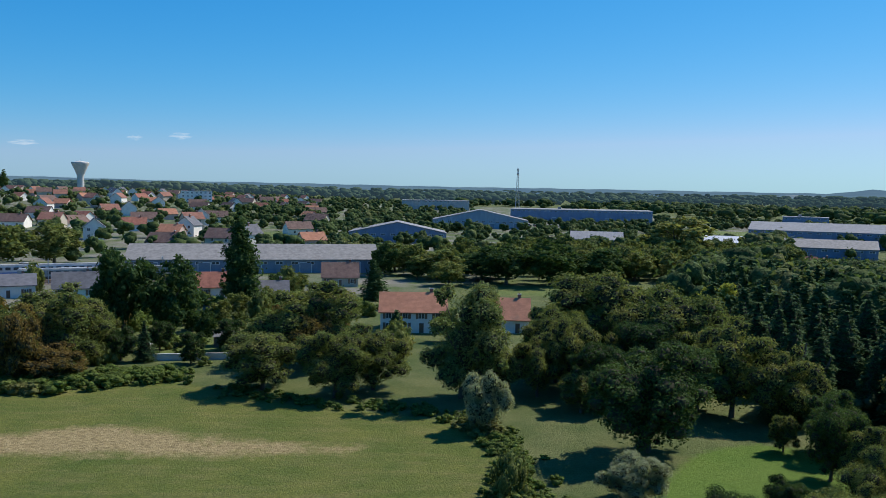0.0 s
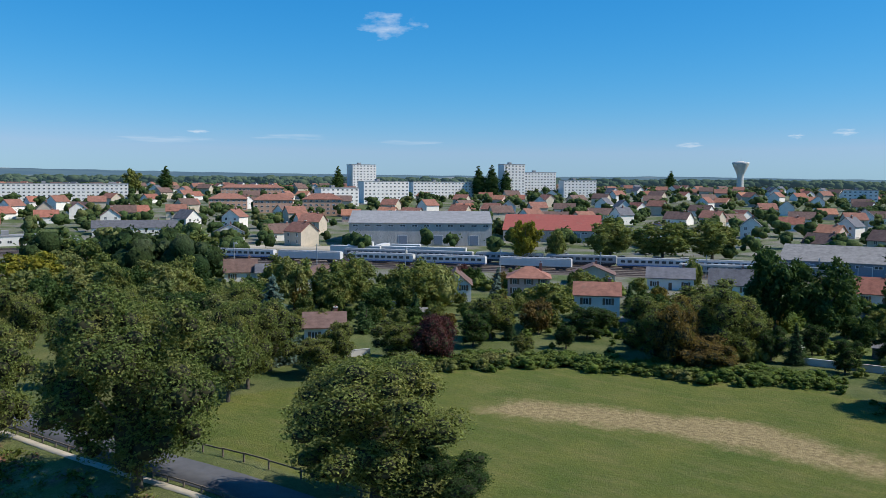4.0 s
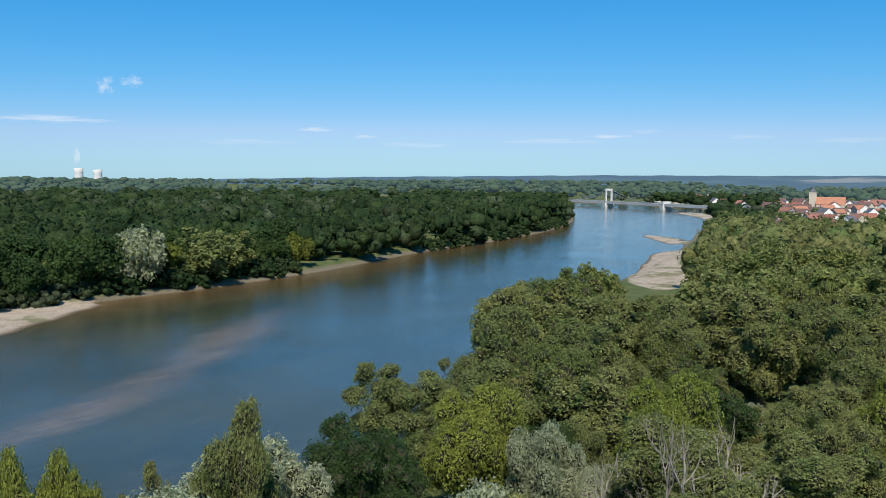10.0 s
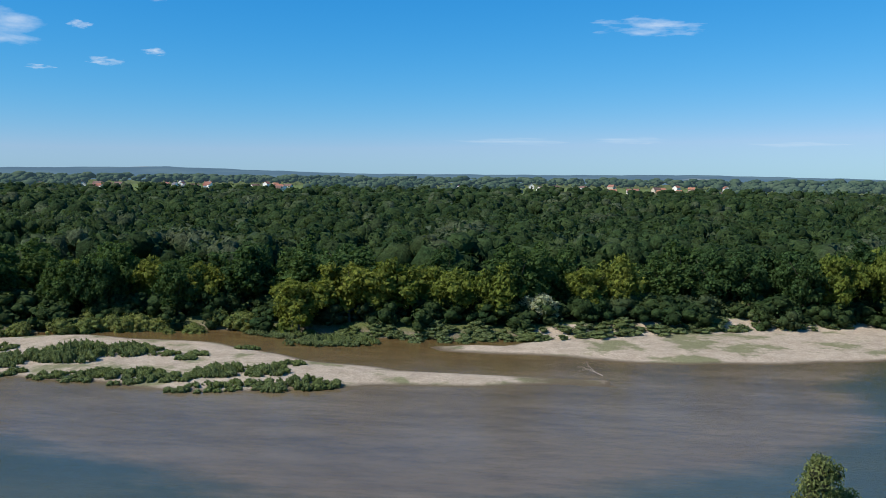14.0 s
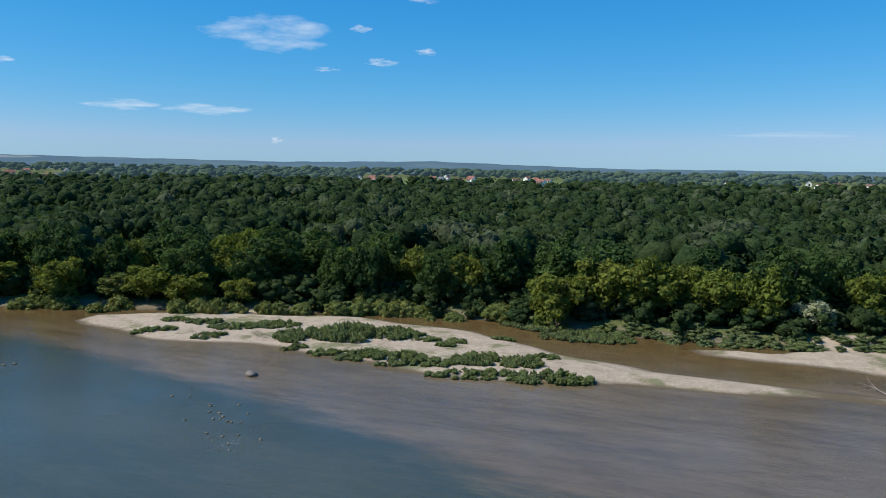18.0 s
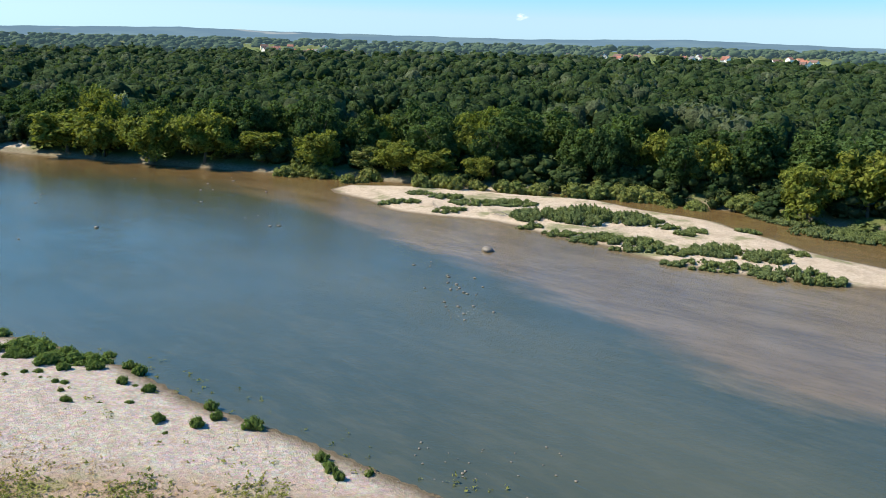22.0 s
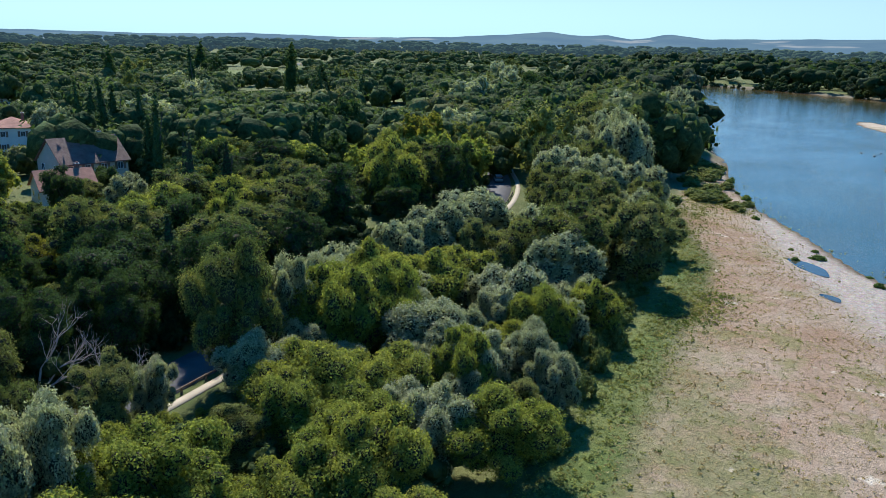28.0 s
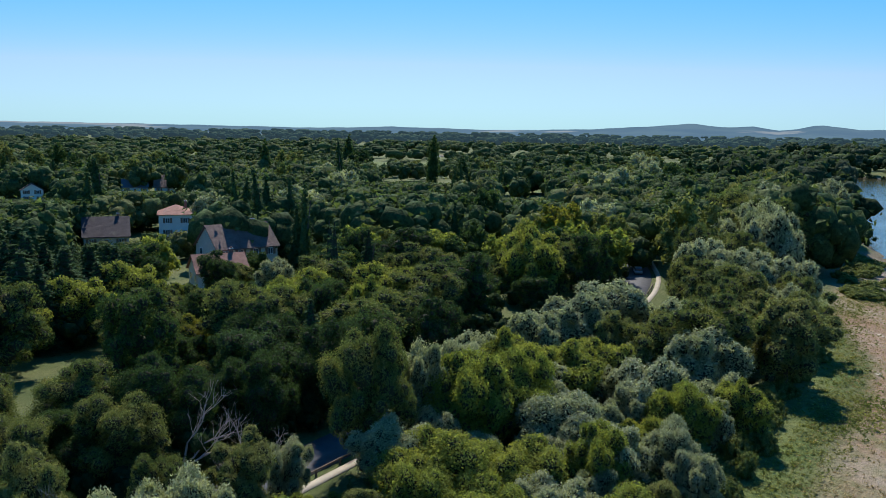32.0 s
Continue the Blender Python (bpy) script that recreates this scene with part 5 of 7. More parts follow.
WALLS = {"white": plain("white_render", (0.8, 0.76, 0.69), 0.85, 0.08, 0.5, by_object=0.06), "beige": plain("beige_render", (0.52, 0.45, 0.35), 0.85, 0.12, 0.5, by_object=0.08),
         "pink": plain("pink_render", (0.56, 0.4, 0.34), 0.85, 0.1, 0.5), "salmon": plain("salmon_render", (0.6, 0.36, 0.25), 0.85, 0.08, 0.4),
         "flatwhite": plain("white_panels", (0.78, 0.75, 0.7), 0.7, 0.06, 0.3), "bluegrey": sheeting("blue_grey_sheeting", (0.2, 0.25, 0.32)),
         "blue": sheeting("blue_sheeting", (0.2, 0.26, 0.37)), "lightblue": sheeting("pale_blue_sheeting", (0.3, 0.36, 0.42)), "rust": plain("rust_red_panels", (0.2, 0.055, 0.035), 0.7, 0.15, 0.4), "lightmetal": sheeting("pale_grey_sheeting", (0.44, 0.43, 0.41))}
ROOFS = {"brown": tiles("brown_tiles", (0.16, 0.1, 0.08)), "redbrown": tiles("red_brown_tiles", (0.28, 0.13, 0.09)), "red": tiles("red_tiles", (0.3, 0.12, 0.08)),
         "orange": tiles("orange_tiles", (0.4, 0.18, 0.105), vary=0.2), "slate": tiles("grey_slates", (0.13, 0.13, 0.14)), "dark": tiles("dark_brown_tiles", (0.07, 0.05, 0.05)),
         "corrugated": tiles("corrugated_cement", (0.22, 0.21, 0.195), 1.5), "greymetal": sheeting("grey_roof_sheeting", (0.29, 0.29, 0.29), 2.0),
         "lightmetal": sheeting("light_roof_sheeting", (0.6, 0.61, 0.62), 2.0), "redmetal": tiles("red_roof_sheeting", (0.3, 0.085, 0.065), 1.0, 0.12)}
LOOKS = {"white": "white-rendered", "beige": "beige-rendered", "pink": "pink-rendered", "salmon": "salmon-coloured", "flatwhite": "white panelled", "bluegrey": "blue-grey sheet-clad",
         "blue": "blue sheet-metal", "lightblue": "pale blue metal", "rust": "rust-red panelled", "lightmetal": "pale grey metal"}
ROOF_LOOKS = {"brown": "brown tiled roof", "redbrown": "red-brown tiled roof", "red": "red tiled roof", "orange": "orange tiled roof", "slate": "grey slate roof", "dark": "dark brown roof",
              "corrugated": "weathered corrugated roof", "greymetal": "grey sheet roof", "lightmetal": "pale sheet roof", "redmetal": "dull red roof"}
M_GLASS = plain("window_glass", (0.07, 0.075, 0.08), 0.15, 0.1, 1.0, specular=0.6)
M_FRAME = plain("white_frames", (0.7, 0.7, 0.68), 0.6, 0.05)
M_SHUTTER = plain("brown_shutters", (0.2, 0.13, 0.09), 0.7, 0.1, by_object=0.25)
M_BRICK = plain("chimney_brick", (0.3, 0.14, 0.1), 0.9, 0.25, 5.0)
M_CONCRETE = plain("pale_concrete", (0.56, 0.54, 0.49), 0.85, 0.1, 0.3)
M_STEEL = plain("galvanised_steel", (0.45, 0.46, 0.47), 0.5, 0.15, 1.0, metallic=0.6)


def framed(name, w, h, rim, sash):
    """A window as one shape: a proud rim, a middle bar and panes set back."""
    xs, zs = [-w / 2, -w / 2 + rim, -sash / 2, sash / 2, w / 2 - rim, w / 2], [0, rim, h - rim, h]
    bm = bmesh.new()
    grid = [[bm.verts.new((x, -0.06, z)) for z in zs] for x in xs]
    panes = []
    for i in range(5):
        for j in range(3):
            f = bm.faces.new((grid[i][j], grid[i + 1][j], grid[i + 1][j + 1], grid[i][j + 1]))
            if i in (1, 3) and j == 1:
                panes.append(f)
    bmesh.ops.inset_individual(bm, faces=panes, thickness=0.01, depth=-0.05)
    for f in panes:
        f.material_index = 1
    edge = bmesh.ops.extrude_edge_only(bm, edges=[e for e in bm.edges if e.is_boundary])
    bmesh.ops.translate(bm, verts=[g for g in edge["geom"] if isinstance(g, bmesh.types.BMVert)], vec=(0, 0.16, 0))
    me = bpy.data.meshes.new(name)
    bm.to_mesh(me)
    bm.free()
    me.materials.append(M_FRAME)
    me.materials.append(M_GLASS)
    return me


WINDOW = framed("window", 1.2, 1.4, 0.1, 0.08)
WIDE_WINDOW = framed("window", 1.9, 1.35, 0.14, 0.12)
SHUTTER = boxes("shutter", [(-0.28, 0.28, -0.09, 0.0, 0, 1.4, 0)], [M_SHUTTER])
DOOR = boxes("door", [(-0.55, 0.55, -0.05, 0.1, 0, 2.15, 0), (-0.45, 0.45, -0.08, 0.1, 0.05, 2.05, 1)], [M_FRAME, M_SHUTTER])
BIG_DOOR = boxes("loading_door", [(-2.1, 2.1, -0.06, 0.1, 0, 4.2, 0), (-1.9, 1.9, -0.1, 0.1, 0, 4.0, 1)], [M_FRAME, plain("grey_door", (0.2, 0.24, 0.3), 0.5, 0.1)])
CHIMNEY = boxes("chimney", [(-0.35, 0.35, -0.25, 0.25, -1.2, 1.1, 0), (-0.42, 0.42, -0.32, 0.32, 1.1, 1.25, 1), (-0.15, 0.15, -0.15, 0.15, 1.25, 1.5, 0)], [M_BRICK, M_CONCRETE])


def gable_wall(w, d, h, rise, mat, along_x=True):
    """Walls with gable ends."""
    a, b = (w / 2, d / 2) if along_x else (d / 2, w / 2)
    v = [(-a, -b, -0.6), (a, -b, -0.6), (a, b, -0.6), (-a, b, -0.6), (-a, -b, h), (a, -b, h), (a, b, h), (-a, b, h), (-a, 0, h + rise), (a, 0, h + rise)]
    if not along_x:
        v = [(y, -x, z) for x, y, z in v]
    return solid("wall", v, [(0, 1, 5, 4), (2, 3, 7, 6), (1, 2, 6, 9, 5), (3, 0, 4, 8, 7), (4, 5, 9, 8), (6, 7, 8, 9), (0, 3, 2, 1)], mat)


def gable_roof(w, d, h, rise, mat, along_x=True, over=0.45, thick=0.2):
    a, b = (w / 2, d / 2) if along_x else (d / 2, w / 2)
    a += over
    drop = over * rise / b
    v = []
    for x in (-a, a):
        for y, z in ((-b - over, h - drop), (0, h + rise), (b + over, h - drop)):
            v += [(x, y, z + 0.03), (x, y, z + 0.03 + thick)]
    if not along_x:
        v = [(y, -x, z) for x, y, z in v]
    f = [(0, 6, 8, 2), (2, 8, 10, 4), (1, 3, 9, 7), (3, 5, 11, 9), (0, 1, 7, 6), (4, 10, 11, 5), (0, 2, 3, 1), (2, 4, 5, 3), (6, 7, 9, 8), (8, 9, 11, 10)]
    return solid("roof", v, f, mat)


def hip_roof(w, d, h, rise, mat, over=0.5):
    a, b = w / 2 + over, d / 2 + over
    r = max(0.3, a - b)
    v = [(-a, -b, h - 0.05), (a, -b, h - 0.05), (a, b, h - 0.05), (-a, b, h - 0.05), (-a, -b, h + 0.13), (a, -b, h + 0.13), (a, b, h + 0.13), (-a, b, h + 0.13), (-r, 0, h + rise), (r, 0, h + rise)]
    return solid("roof", v, [(0, 3, 2, 1), (0, 1, 5, 4), (1, 2, 6, 5), (2, 3, 7, 6), (3, 0, 4, 7), (4, 5, 9, 8), (6, 7, 8, 9), (5, 6, 9), (7, 4, 8)], mat)


def openings(root, w, d, h, floors, pitch, mesh, shutters=False, sides=True, skip_door=False):
    step = h / floors
    n = max(1, int((w - 1.0) / pitch))
    for k in range(floors):
        z = k * step + min(0.95, step * 0.35)
        for i in range(n):
            x = (i + 0.5) / n * w - w / 2
            if k == 0 and i == n // 2 and n > 1 and not skip_door:
                part("door", DOOR, root, at=pose(x, -d / 2, 0.05))
                continue
            part("window", mesh, root, at=pose(x, -d / 2, z))
            if shutters:
                for s in (-0.9, 0.9):
                    part("shutter", SHUTTER, root, at=pose(x + s, -d / 2, z))
        if sides and d > 5:
            for sgn, turn in ((-1, -90), (1, 90)):
                for y in (-d / 4, d / 4):
                    part("window", mesh, root, at=pose(sgn * w / 2, y, z, 0, 0, turn))


FOOTPRINTS = []


def H(mode, x, y, turn, w, d, wall, rise, wall_mat, roof_mat):
    """A building with its front towards the viewer's side, at its own turn."""
    large = w > 19 or wall_mat in ("bluegrey", "blue", "lightblue", "lightmetal", "flatwhite", "salmon", "rust")
    block = wall_mat in ("flatwhite", "salmon")
    if not large:
        wall, rise = max(wall, 2.9), max(rise, 2.0)
    FOOTPRINTS.append((x, y, max(w, d) * 0.62))
    name = "apartment_block" if block else "warehouse" if large and wall_mat not in ("white", "beige") else "house"
    root = new(name)
    root.matrix_basis = pose(x, y, level(x, y), 0, 0, turn)
    tagged(root, LOOKS[wall_mat] + (" apartment block" if block else " industrial building" if name == "warehouse" else " house") + " with a " + ROOF_LOOKS[roof_mat], "building" if large else "house")
    wm, rm = WALLS[wall_mat], ROOFS[roof_mat]
    if mode == "flat":
        part("wall", boxes("wall", [(-w / 2, w / 2, -d / 2, d / 2, -0.6, wall, 0)], [wm]), root)
        part("roof", boxes("roof", [(-w / 2 - 0.2, w / 2 + 0.2, -d / 2 - 0.2, d / 2 + 0.2, wall, wall + 0.5, 0), (-w / 6, -w / 6 + 3, -2, 2, wall + 0.5, wall + 2.4, 0)], [rm]), root)
    elif mode == "hip":
        part("wall", boxes("wall", [(-w / 2, w / 2, -d / 2, d / 2, -0.6, wall, 0)], [wm]), root)
        part("roof", hip_roof(w, d, wall, rise, rm), root)
    else:
        part("wall", gable_wall(w, d, wall, rise, wm, mode == "side"), root)
        part("roof", gable_roof(w, d, wall, rise, rm, mode == "side"), root)
    if block:
        openings(root, w, d, wall, max(1, round(wall / 2.9)), 3.6, WIDE_WINDOW, sides=False)
    elif name == "warehouse":
        for i in range(max(1, int(w / 16))):
            part("loading_door", BIG_DOOR, root, at=pose((i + 0.5) / max(1, int(w / 16)) * w - w / 2, -d / 2, 0.02) @ Matrix.Diagonal((1, 1, min(1, wall / 5.2), 1)))
        n = int(w / 5)
        for i in range(n):
            part("window", WIDE_WINDOW, root, at=pose((i + 0.5) / n * w - w / 2, -d / 2, wall - 1.6) @ Matrix.Diagonal((1.4, 1, 0.7, 1)))
    else:
        openings(root, w, d, wall, max(1, round(wall / 2.8)), 3.0, WINDOW, shutters=w < 15)
        part("chimney", CHIMNEY, root, at=pose(w * 0.28 if mode != "gable" else 0.8, 0.3 if mode != "gable" else d * 0.2, wall + rise - 0.2))
    return root


# houses by the meadow and the railway
H("hip", -181, 152, 50, 13.2, 11.0, 4.1, 2.4, "white", "brown")
H("side", -212, 147, 55, 9.0, 9.0, 2.9, 3.2, "white", "brown")
H("side", -204, 152, 53, 8.3, 8.0, 2.9, 1.7, "white", "slate")
H("gable", -141, 162, 41, 7.5, 12.0, 4.2, 3.1, "white", "brown")
H("hip", -133, 182, 36, 10.8, 9.0, 4.6, 2.8, "pink", "redbrown")
H("gable", -134, 215, 32, 12.3, 10.0, 2.9, 2.6, "beige", "brown")
H("side", -98, 159, 32, 9.4, 9.0, 5.8, 2.2, "white", "redbrown")
H("side", -112, 220, 27, 12.5, 9.0, 3.3, 2.4, "white", "slate")
H("side", -95, 221, 23, 10.6, 9.0, 2.9, 3.6, "white", "slate")
H("side", -122, 103, 50, 7.3, 9.0, 3.1, 2.0, "white", "brown")
H("side", -61, 228, 15, 8.4, 9.0, 3.0, 3.4, "white", "red")
H("side", -31, 259, 7, 10.6, 9.0, 2.9, 3.8, "beige", "brown")
H("side", -43, 215, 11, 8.0, 9.0, 2.9, 2.9, "white", "slate")
H("side", -6, 180, 2, 13.5, 10.0, 4.4, 3.3, "white", "orange")
H("side", 14, 182, -5, 9.0, 10.0, 2.9, 3.7, "white", "orange")
H("gable", 80, 264, -17, 12.3, 9.0, 4.3, 4.8, "pink", "redbrown")
H("side", 112, 321, -19, 8.8, 9.0, 2.9, 3.2, "white", "red")
H("side", 137, 325, -23, 9.2, 9.0, 2.9, 3.3, "white", "red")
# houses among the park trees
H("side", 129, 130, -18, 13.5, 10.0, 5.6, 4.2, "beige", "brown")
H("side", 116, 122, -30, 9.4, 8.0, 2.9, 2.8, "white", "redbrown")
H("hip", 161, 185, -41, 9.0, 11.0, 6.3, 2.3, "white", "redbrown")
H("side", 137, 183, -37, 10.3, 11.0, 3.0, 4.1, "beige", "dark")
H("gable", 200, 311, -33, 7.9, 9.0, 4.6, 2.4, "white", "brown")
H("side", 254, 318, -39, 10.6, 9.0, 2.9, 3.1, "white", "slate")
H("side", 265, 309, -41, 11.9, 10.0, 2.9, 4.9, "white", "brown")
H("gable", 136, 305, -24, 9.8, 10.0, 3.5, 3.5, "white", "red")
# houses west of the railway
H("gable", -497, 41, 85, 12.3, 11.0, 6.5, 5.0, "white", "slate")
H("gable", -377, 97, 76, 10.6, 9.0, 5.6, 3.3, "white", "brown")
H("side", -427, 96, 77, 17.1, 9.0, 5.4, 4.1, "beige", "redbrown")
H("gable", -297, 100, 71, 12.8, 10.0, 3.0, 3.8, "white", "red")
H("side", -529, 180, 71, 10.9, 9.0, 4.6, 3.4, "white", "orange")
H("gable", -509, 218, 67, 9.2, 9.0, 7.0, 4.4, "beige", "slate")
H("side", -478, 124, 75, 18.5, 10.0, 5.4, 3.6, "white", "slate")
H("gable", -336, 227, 56, 13.7, 9.0, 4.5, 3.6, "white", "slate")
H("side", -401, 216, 62, 39.8, 14.0, 3.3, 3.3, "white", "slate")
H("flat", -381, 150, 69, 31.4, 10.0, 3.9, 0.3, "flatwhite", "greymetal")
# sheds and works
H("flat", -470, 150, 74, 11.0, 10.0, 11.5, 0.4, "rust", "greymetal")
H("side", -66, 302, 12, 84.0, 26.0, 4.6, 4.3, "bluegrey", "corrugated")
H("side", -279, 295, 43, 64.0, 42.0, 9.6, 4.6, "lightmetal", "greymetal")
H("side", -243, 352, 33, 46.0, 38.0, 5.0, 6.6, "lightmetal", "redmetal")
H("gable", -25, 471, 3, 52.0, 25.0, 5.5, 5.5, "blue", "greymetal")
H("gable", 28, 653, -2, 71.0, 30.0, 6.3, 7.6, "lightblue", "greymetal")
H("flat", 131, 820, -9, 130.0, 50.0, 11.0, 1.0, "blue", "greymetal")
H("side", 81, 452, -10, 26.6, 20.0, 4.6, 3.6, "blue", "greymetal")
H("side", 232, 496, -25, 101.0, 40.0, 8.8, 4.1, "blue", "greymetal")
H("side", 180, 417, -23, 56.0, 25.0, 4.6, 3.4, "blue", "corrugated")
H("side", 147, 435, -19, 26.7, 18.0, 5.1, 2.7, "lightblue", "lightmetal")
H("flat", 333, 789, -23, 39.0, 20.0, 8.5, 0.6, "blue", "greymetal")
H("flat", -11, 1161, 1, 90.0, 30.0, 12.5, 0.6, "lightmetal", "greymetal")
# apartment blocks and school in the town
H("flat", -537, 702, 61, 23.0, 16.0, 33.1, 0.7, "flatwhite", "greymetal")
H("flat", -682, 628, 71, 27.2, 16.0, 31.5, 1.3, "flatwhite", "greymetal")
H("flat", -543, 526, 70, 42.9, 14.0, 18.6, 1.0, "flatwhite", "greymetal")
H("flat", -582, 648, 66, 71.0, 14.0, 15.3, 0.5, "flatwhite", "greymetal")
H("flat", -550, 766, 60, 37.0, 14.0, 24.4, 0.7, "flatwhite", "greymetal")
H("flat", -489, 751, 57, 36.0, 14.0, 17.3, 1.2, "flatwhite", "greymetal")
H("hip", -532, 359, 56, 26.8, 14.0, 8.6, 3.9, "salmon", "redbrown")
H("hip", -493, 370, 53, 27.3, 14.0, 9.0, 4.2, "salmon", "redbrown")
H("hip", -453, 381, 50, 26.6, 14.0, 10.7, 4.1, "salmon", "redbrown")
H("hip", -675, 483, 54, 58.0, 14.0, 10.0, 3.1, "salmon", "redbrown")
H("flat", -529, 460, 73, 32.9, 14.0, 14.5, 0.4, "flatwhite", "greymetal")
H("flat", -245, 852, 16, 29.6, 14.0, 12.8, 1.1, "flatwhite", "greymetal")
H("flat", -719, 324, 66, 101.0, 14.0, 14.2, 0.4, "flatwhite", "greymetal")
H("flat", -733, 222, 73, 40.9, 16.0, 14.2, 0.4, "flatwhite", "greymetal")
H("flat", -737, 175, 77, 27.2, 14.0, 9.8, 0.4, "flatwhite", "greymetal")


def town_house(wall_mat, roof_mat, w, d, wall, rise, mode, far=False):
    root = new("town_house")
    tagged(root, LOOKS[wall_mat] + " town house with a " + ROOF_LOOKS[roof_mat], "house", "houses of the town")
    part("wall", gable_wall(w, d, wall, rise, WALLS[wall_mat], mode == "side"), root)
    part("roof", gable_roof(w, d, wall, rise, ROOFS[roof_mat], mode == "side"), root)
    if far:
        return root
    part("chimney", CHIMNEY, root, at=pose(w * 0.25 if mode == "side" else 0.6, 0, wall + rise - 0.3))
    n = 2
    for k in range(max(1, round(wall / 2.8))):
        for i in range(n):
            part("window", WINDOW, root, at=pose((i + 0.5) / n * w - w / 2, -d / 2, 0.9 + 2.7 * k))
    return root


TOWN_SORTS = (("white", "red", 11, 9, 3.2, 3.2, "side"), ("white", "redbrown", 9, 10, 5.4, 3.4, "gable"), ("beige", "brown", 12, 9, 5.2, 3.4, "side"), ("white", "slate", 9, 9, 5.2, 3.8, "gable"),
                                       ("pink", "orange", 10, 9, 3.4, 3.0, "side"), ("white", "brown", 13, 9, 3.2, 3.4, "side"), ("beige", "redbrown", 10, 9, 5.6, 3.2, "side"))
TOWN_KINDS = [town_house(*a) for a in TOWN_SORTS]
TOWN_FAR = [town_house(*a, True) for a in TOWN_SORTS]
RAIL = [(-620, 20), (-520, 52), (-423, 95), (-280, 180), (-198, 222), (-130, 257), (-92, 276)]


def clear_of(x, y, margin=4.0):
    return all(math.hypot(x - a, y - b) > r + margin for a, b, r in FOOTPRINTS)


def build_town():
    rng = np.random.default_rng(8)
    rails = np.asarray(RAIL, float)
    far = []
    for az, d in [(a, r) for r in np.geomspace(400, 1250, 17) for a in np.arange(9, 112, 1900 / r)]:
        a, r = az + rng.uniform(-0.8, 0.8), d + rng.uniform(-16, 16)
        x, y = azimuth(a, r)
        if rng.random() > (0.62 if d < 760 else 0.95) or far_table(FAR_RIVER, x, y) > -30 or (a > 78 and r < 560) or not clear_of(x, y, 9) or np.hypot(rails[:, 0] - x, rails[:, 1] - y).min() < 45:
            continue
        k, turn = int(rng.integers(len(TOWN_KINDS))), a + rng.choice([-50, -25, 0, 20, 40])
        m = pose(x, y, level(x, y), 0, 0, turn) @ Matrix.Scale(1.14, 4)
        if r > 760:
            far.append((k, m))
        else:
            copy_thing((TOWN_KINDS if r < 560 else TOWN_FAR)[k], m)
        FOOTPRINTS.append((x, y, 7))
    joined_houses(far)


def joined_houses(rows):
    """The houses furthest off, in one mesh."""
    mats, verts, faces, slots = [], [], [], []
    for k, m in rows:
        for piece in TOWN_FAR[k].children:
            me = piece.data
            if me.materials[0] not in mats:
                mats.append(me.materials[0])
            base = len(verts)
            verts += [m @ v.co for v in me.vertices]
            faces += [[base + i for i in f.vertices] for f in me.polygons]
            slots += [mats.index(me.materials[0])] * len(me.polygons)
    me = bpy.data.meshes.new("distant_houses")
    me.from_pydata(verts, [], faces)
    for mat in mats:
        me.materials.append(mat)
    me.polygons.foreach_set("material_index", slots)
    tagged(new("distant_houses", me), "dense tiled roofs and pale walls of the town further off", "houses", kind="stuff")


build_town()


def outlying(seed, az0, az1, r0, r1, count):
    """Scattered houses of the quay and of villages beyond the river."""
    rng = np.random.default_rng(seed)
    for _ in range(count):
        a, r = rng.uniform(az0, az1), rng.uniform(r0, r1)
        x, y = azimuth(a, r)
        if far_table(FAR_RIVER, x, y) < -12 and clear_of(x, y, 6):
            copy_thing(TOWN_FAR[int(rng.integers(len(TOWN_KINDS)))], pose(x, y, level(x, y), 0, 0, a + rng.uniform(-40, 40)) @ Matrix.Scale(1.35, 4))
            FOOTPRINTS.append((x, y, 8))


outlying(71, 98.5, 108, 1000, 1350, 90)
outlying(76, 106.5, 112, 1250, 1750, 80)
outlying(72, -162, -146, 1500, 2150, 46)
outlying(73, 170, 188, 1500, 2100, 34)
outlying(74, -134, -127, 1500, 2100, 18)
outlying(75, -118, -112, 1500, 1900, 12)
PROTOTYPES += TOWN_KINDS + TOWN_FAR

# ---- lane, railway, bridge, masts ----
def ribbon(name, line, width, mat, lift, side=0.0, thick=0.12, label="", category="", parent=None):
    """A strip with thickness that follows the ground along a line."""
    p = spline(line, 7.0)
    way = unit(np.gradient(p, axis=0))
    out = np.stack([-way[:, 1], way[:, 0]], 1)
    z = np.array([level(*q) for q in p])
    rows = []
    for off, dz in ((side - width / 2, lift - thick), (side - width / 2, lift), (side + width / 2, lift), (side + width / 2, lift - thick)):
        rows.append(np.concatenate([p + out * off, (z + dz)[:, None]], 1))
    n = len(p)
    v = np.concatenate(rows)
    f = [[k * n + i, k * n + i + 1, (k + 1) * n + i + 1, (k + 1) * n + i] for k in range(3) for i in range(n - 1)]
    ob = new(name, fast_mesh(name, v, f, mat))
    if parent:
        ob.parent = parent
    else:
        tagged(ob, label, category, kind="structure")
    return ob


ribbon("road", LANE, 5.2, M_ASPHALT, 0.1, 0, 0.5, "narrow grey asphalt lane along the levee", "road")
ribbon("path", LANE, 1.0, M_PATH, 0.08, -4.0, 0.5, "pale sandy footpath beside the lane", "path")
M_TIMBER = plain("weathered_timber", (0.16, 0.13, 0.1), 0.9, 0.3, 3.0)


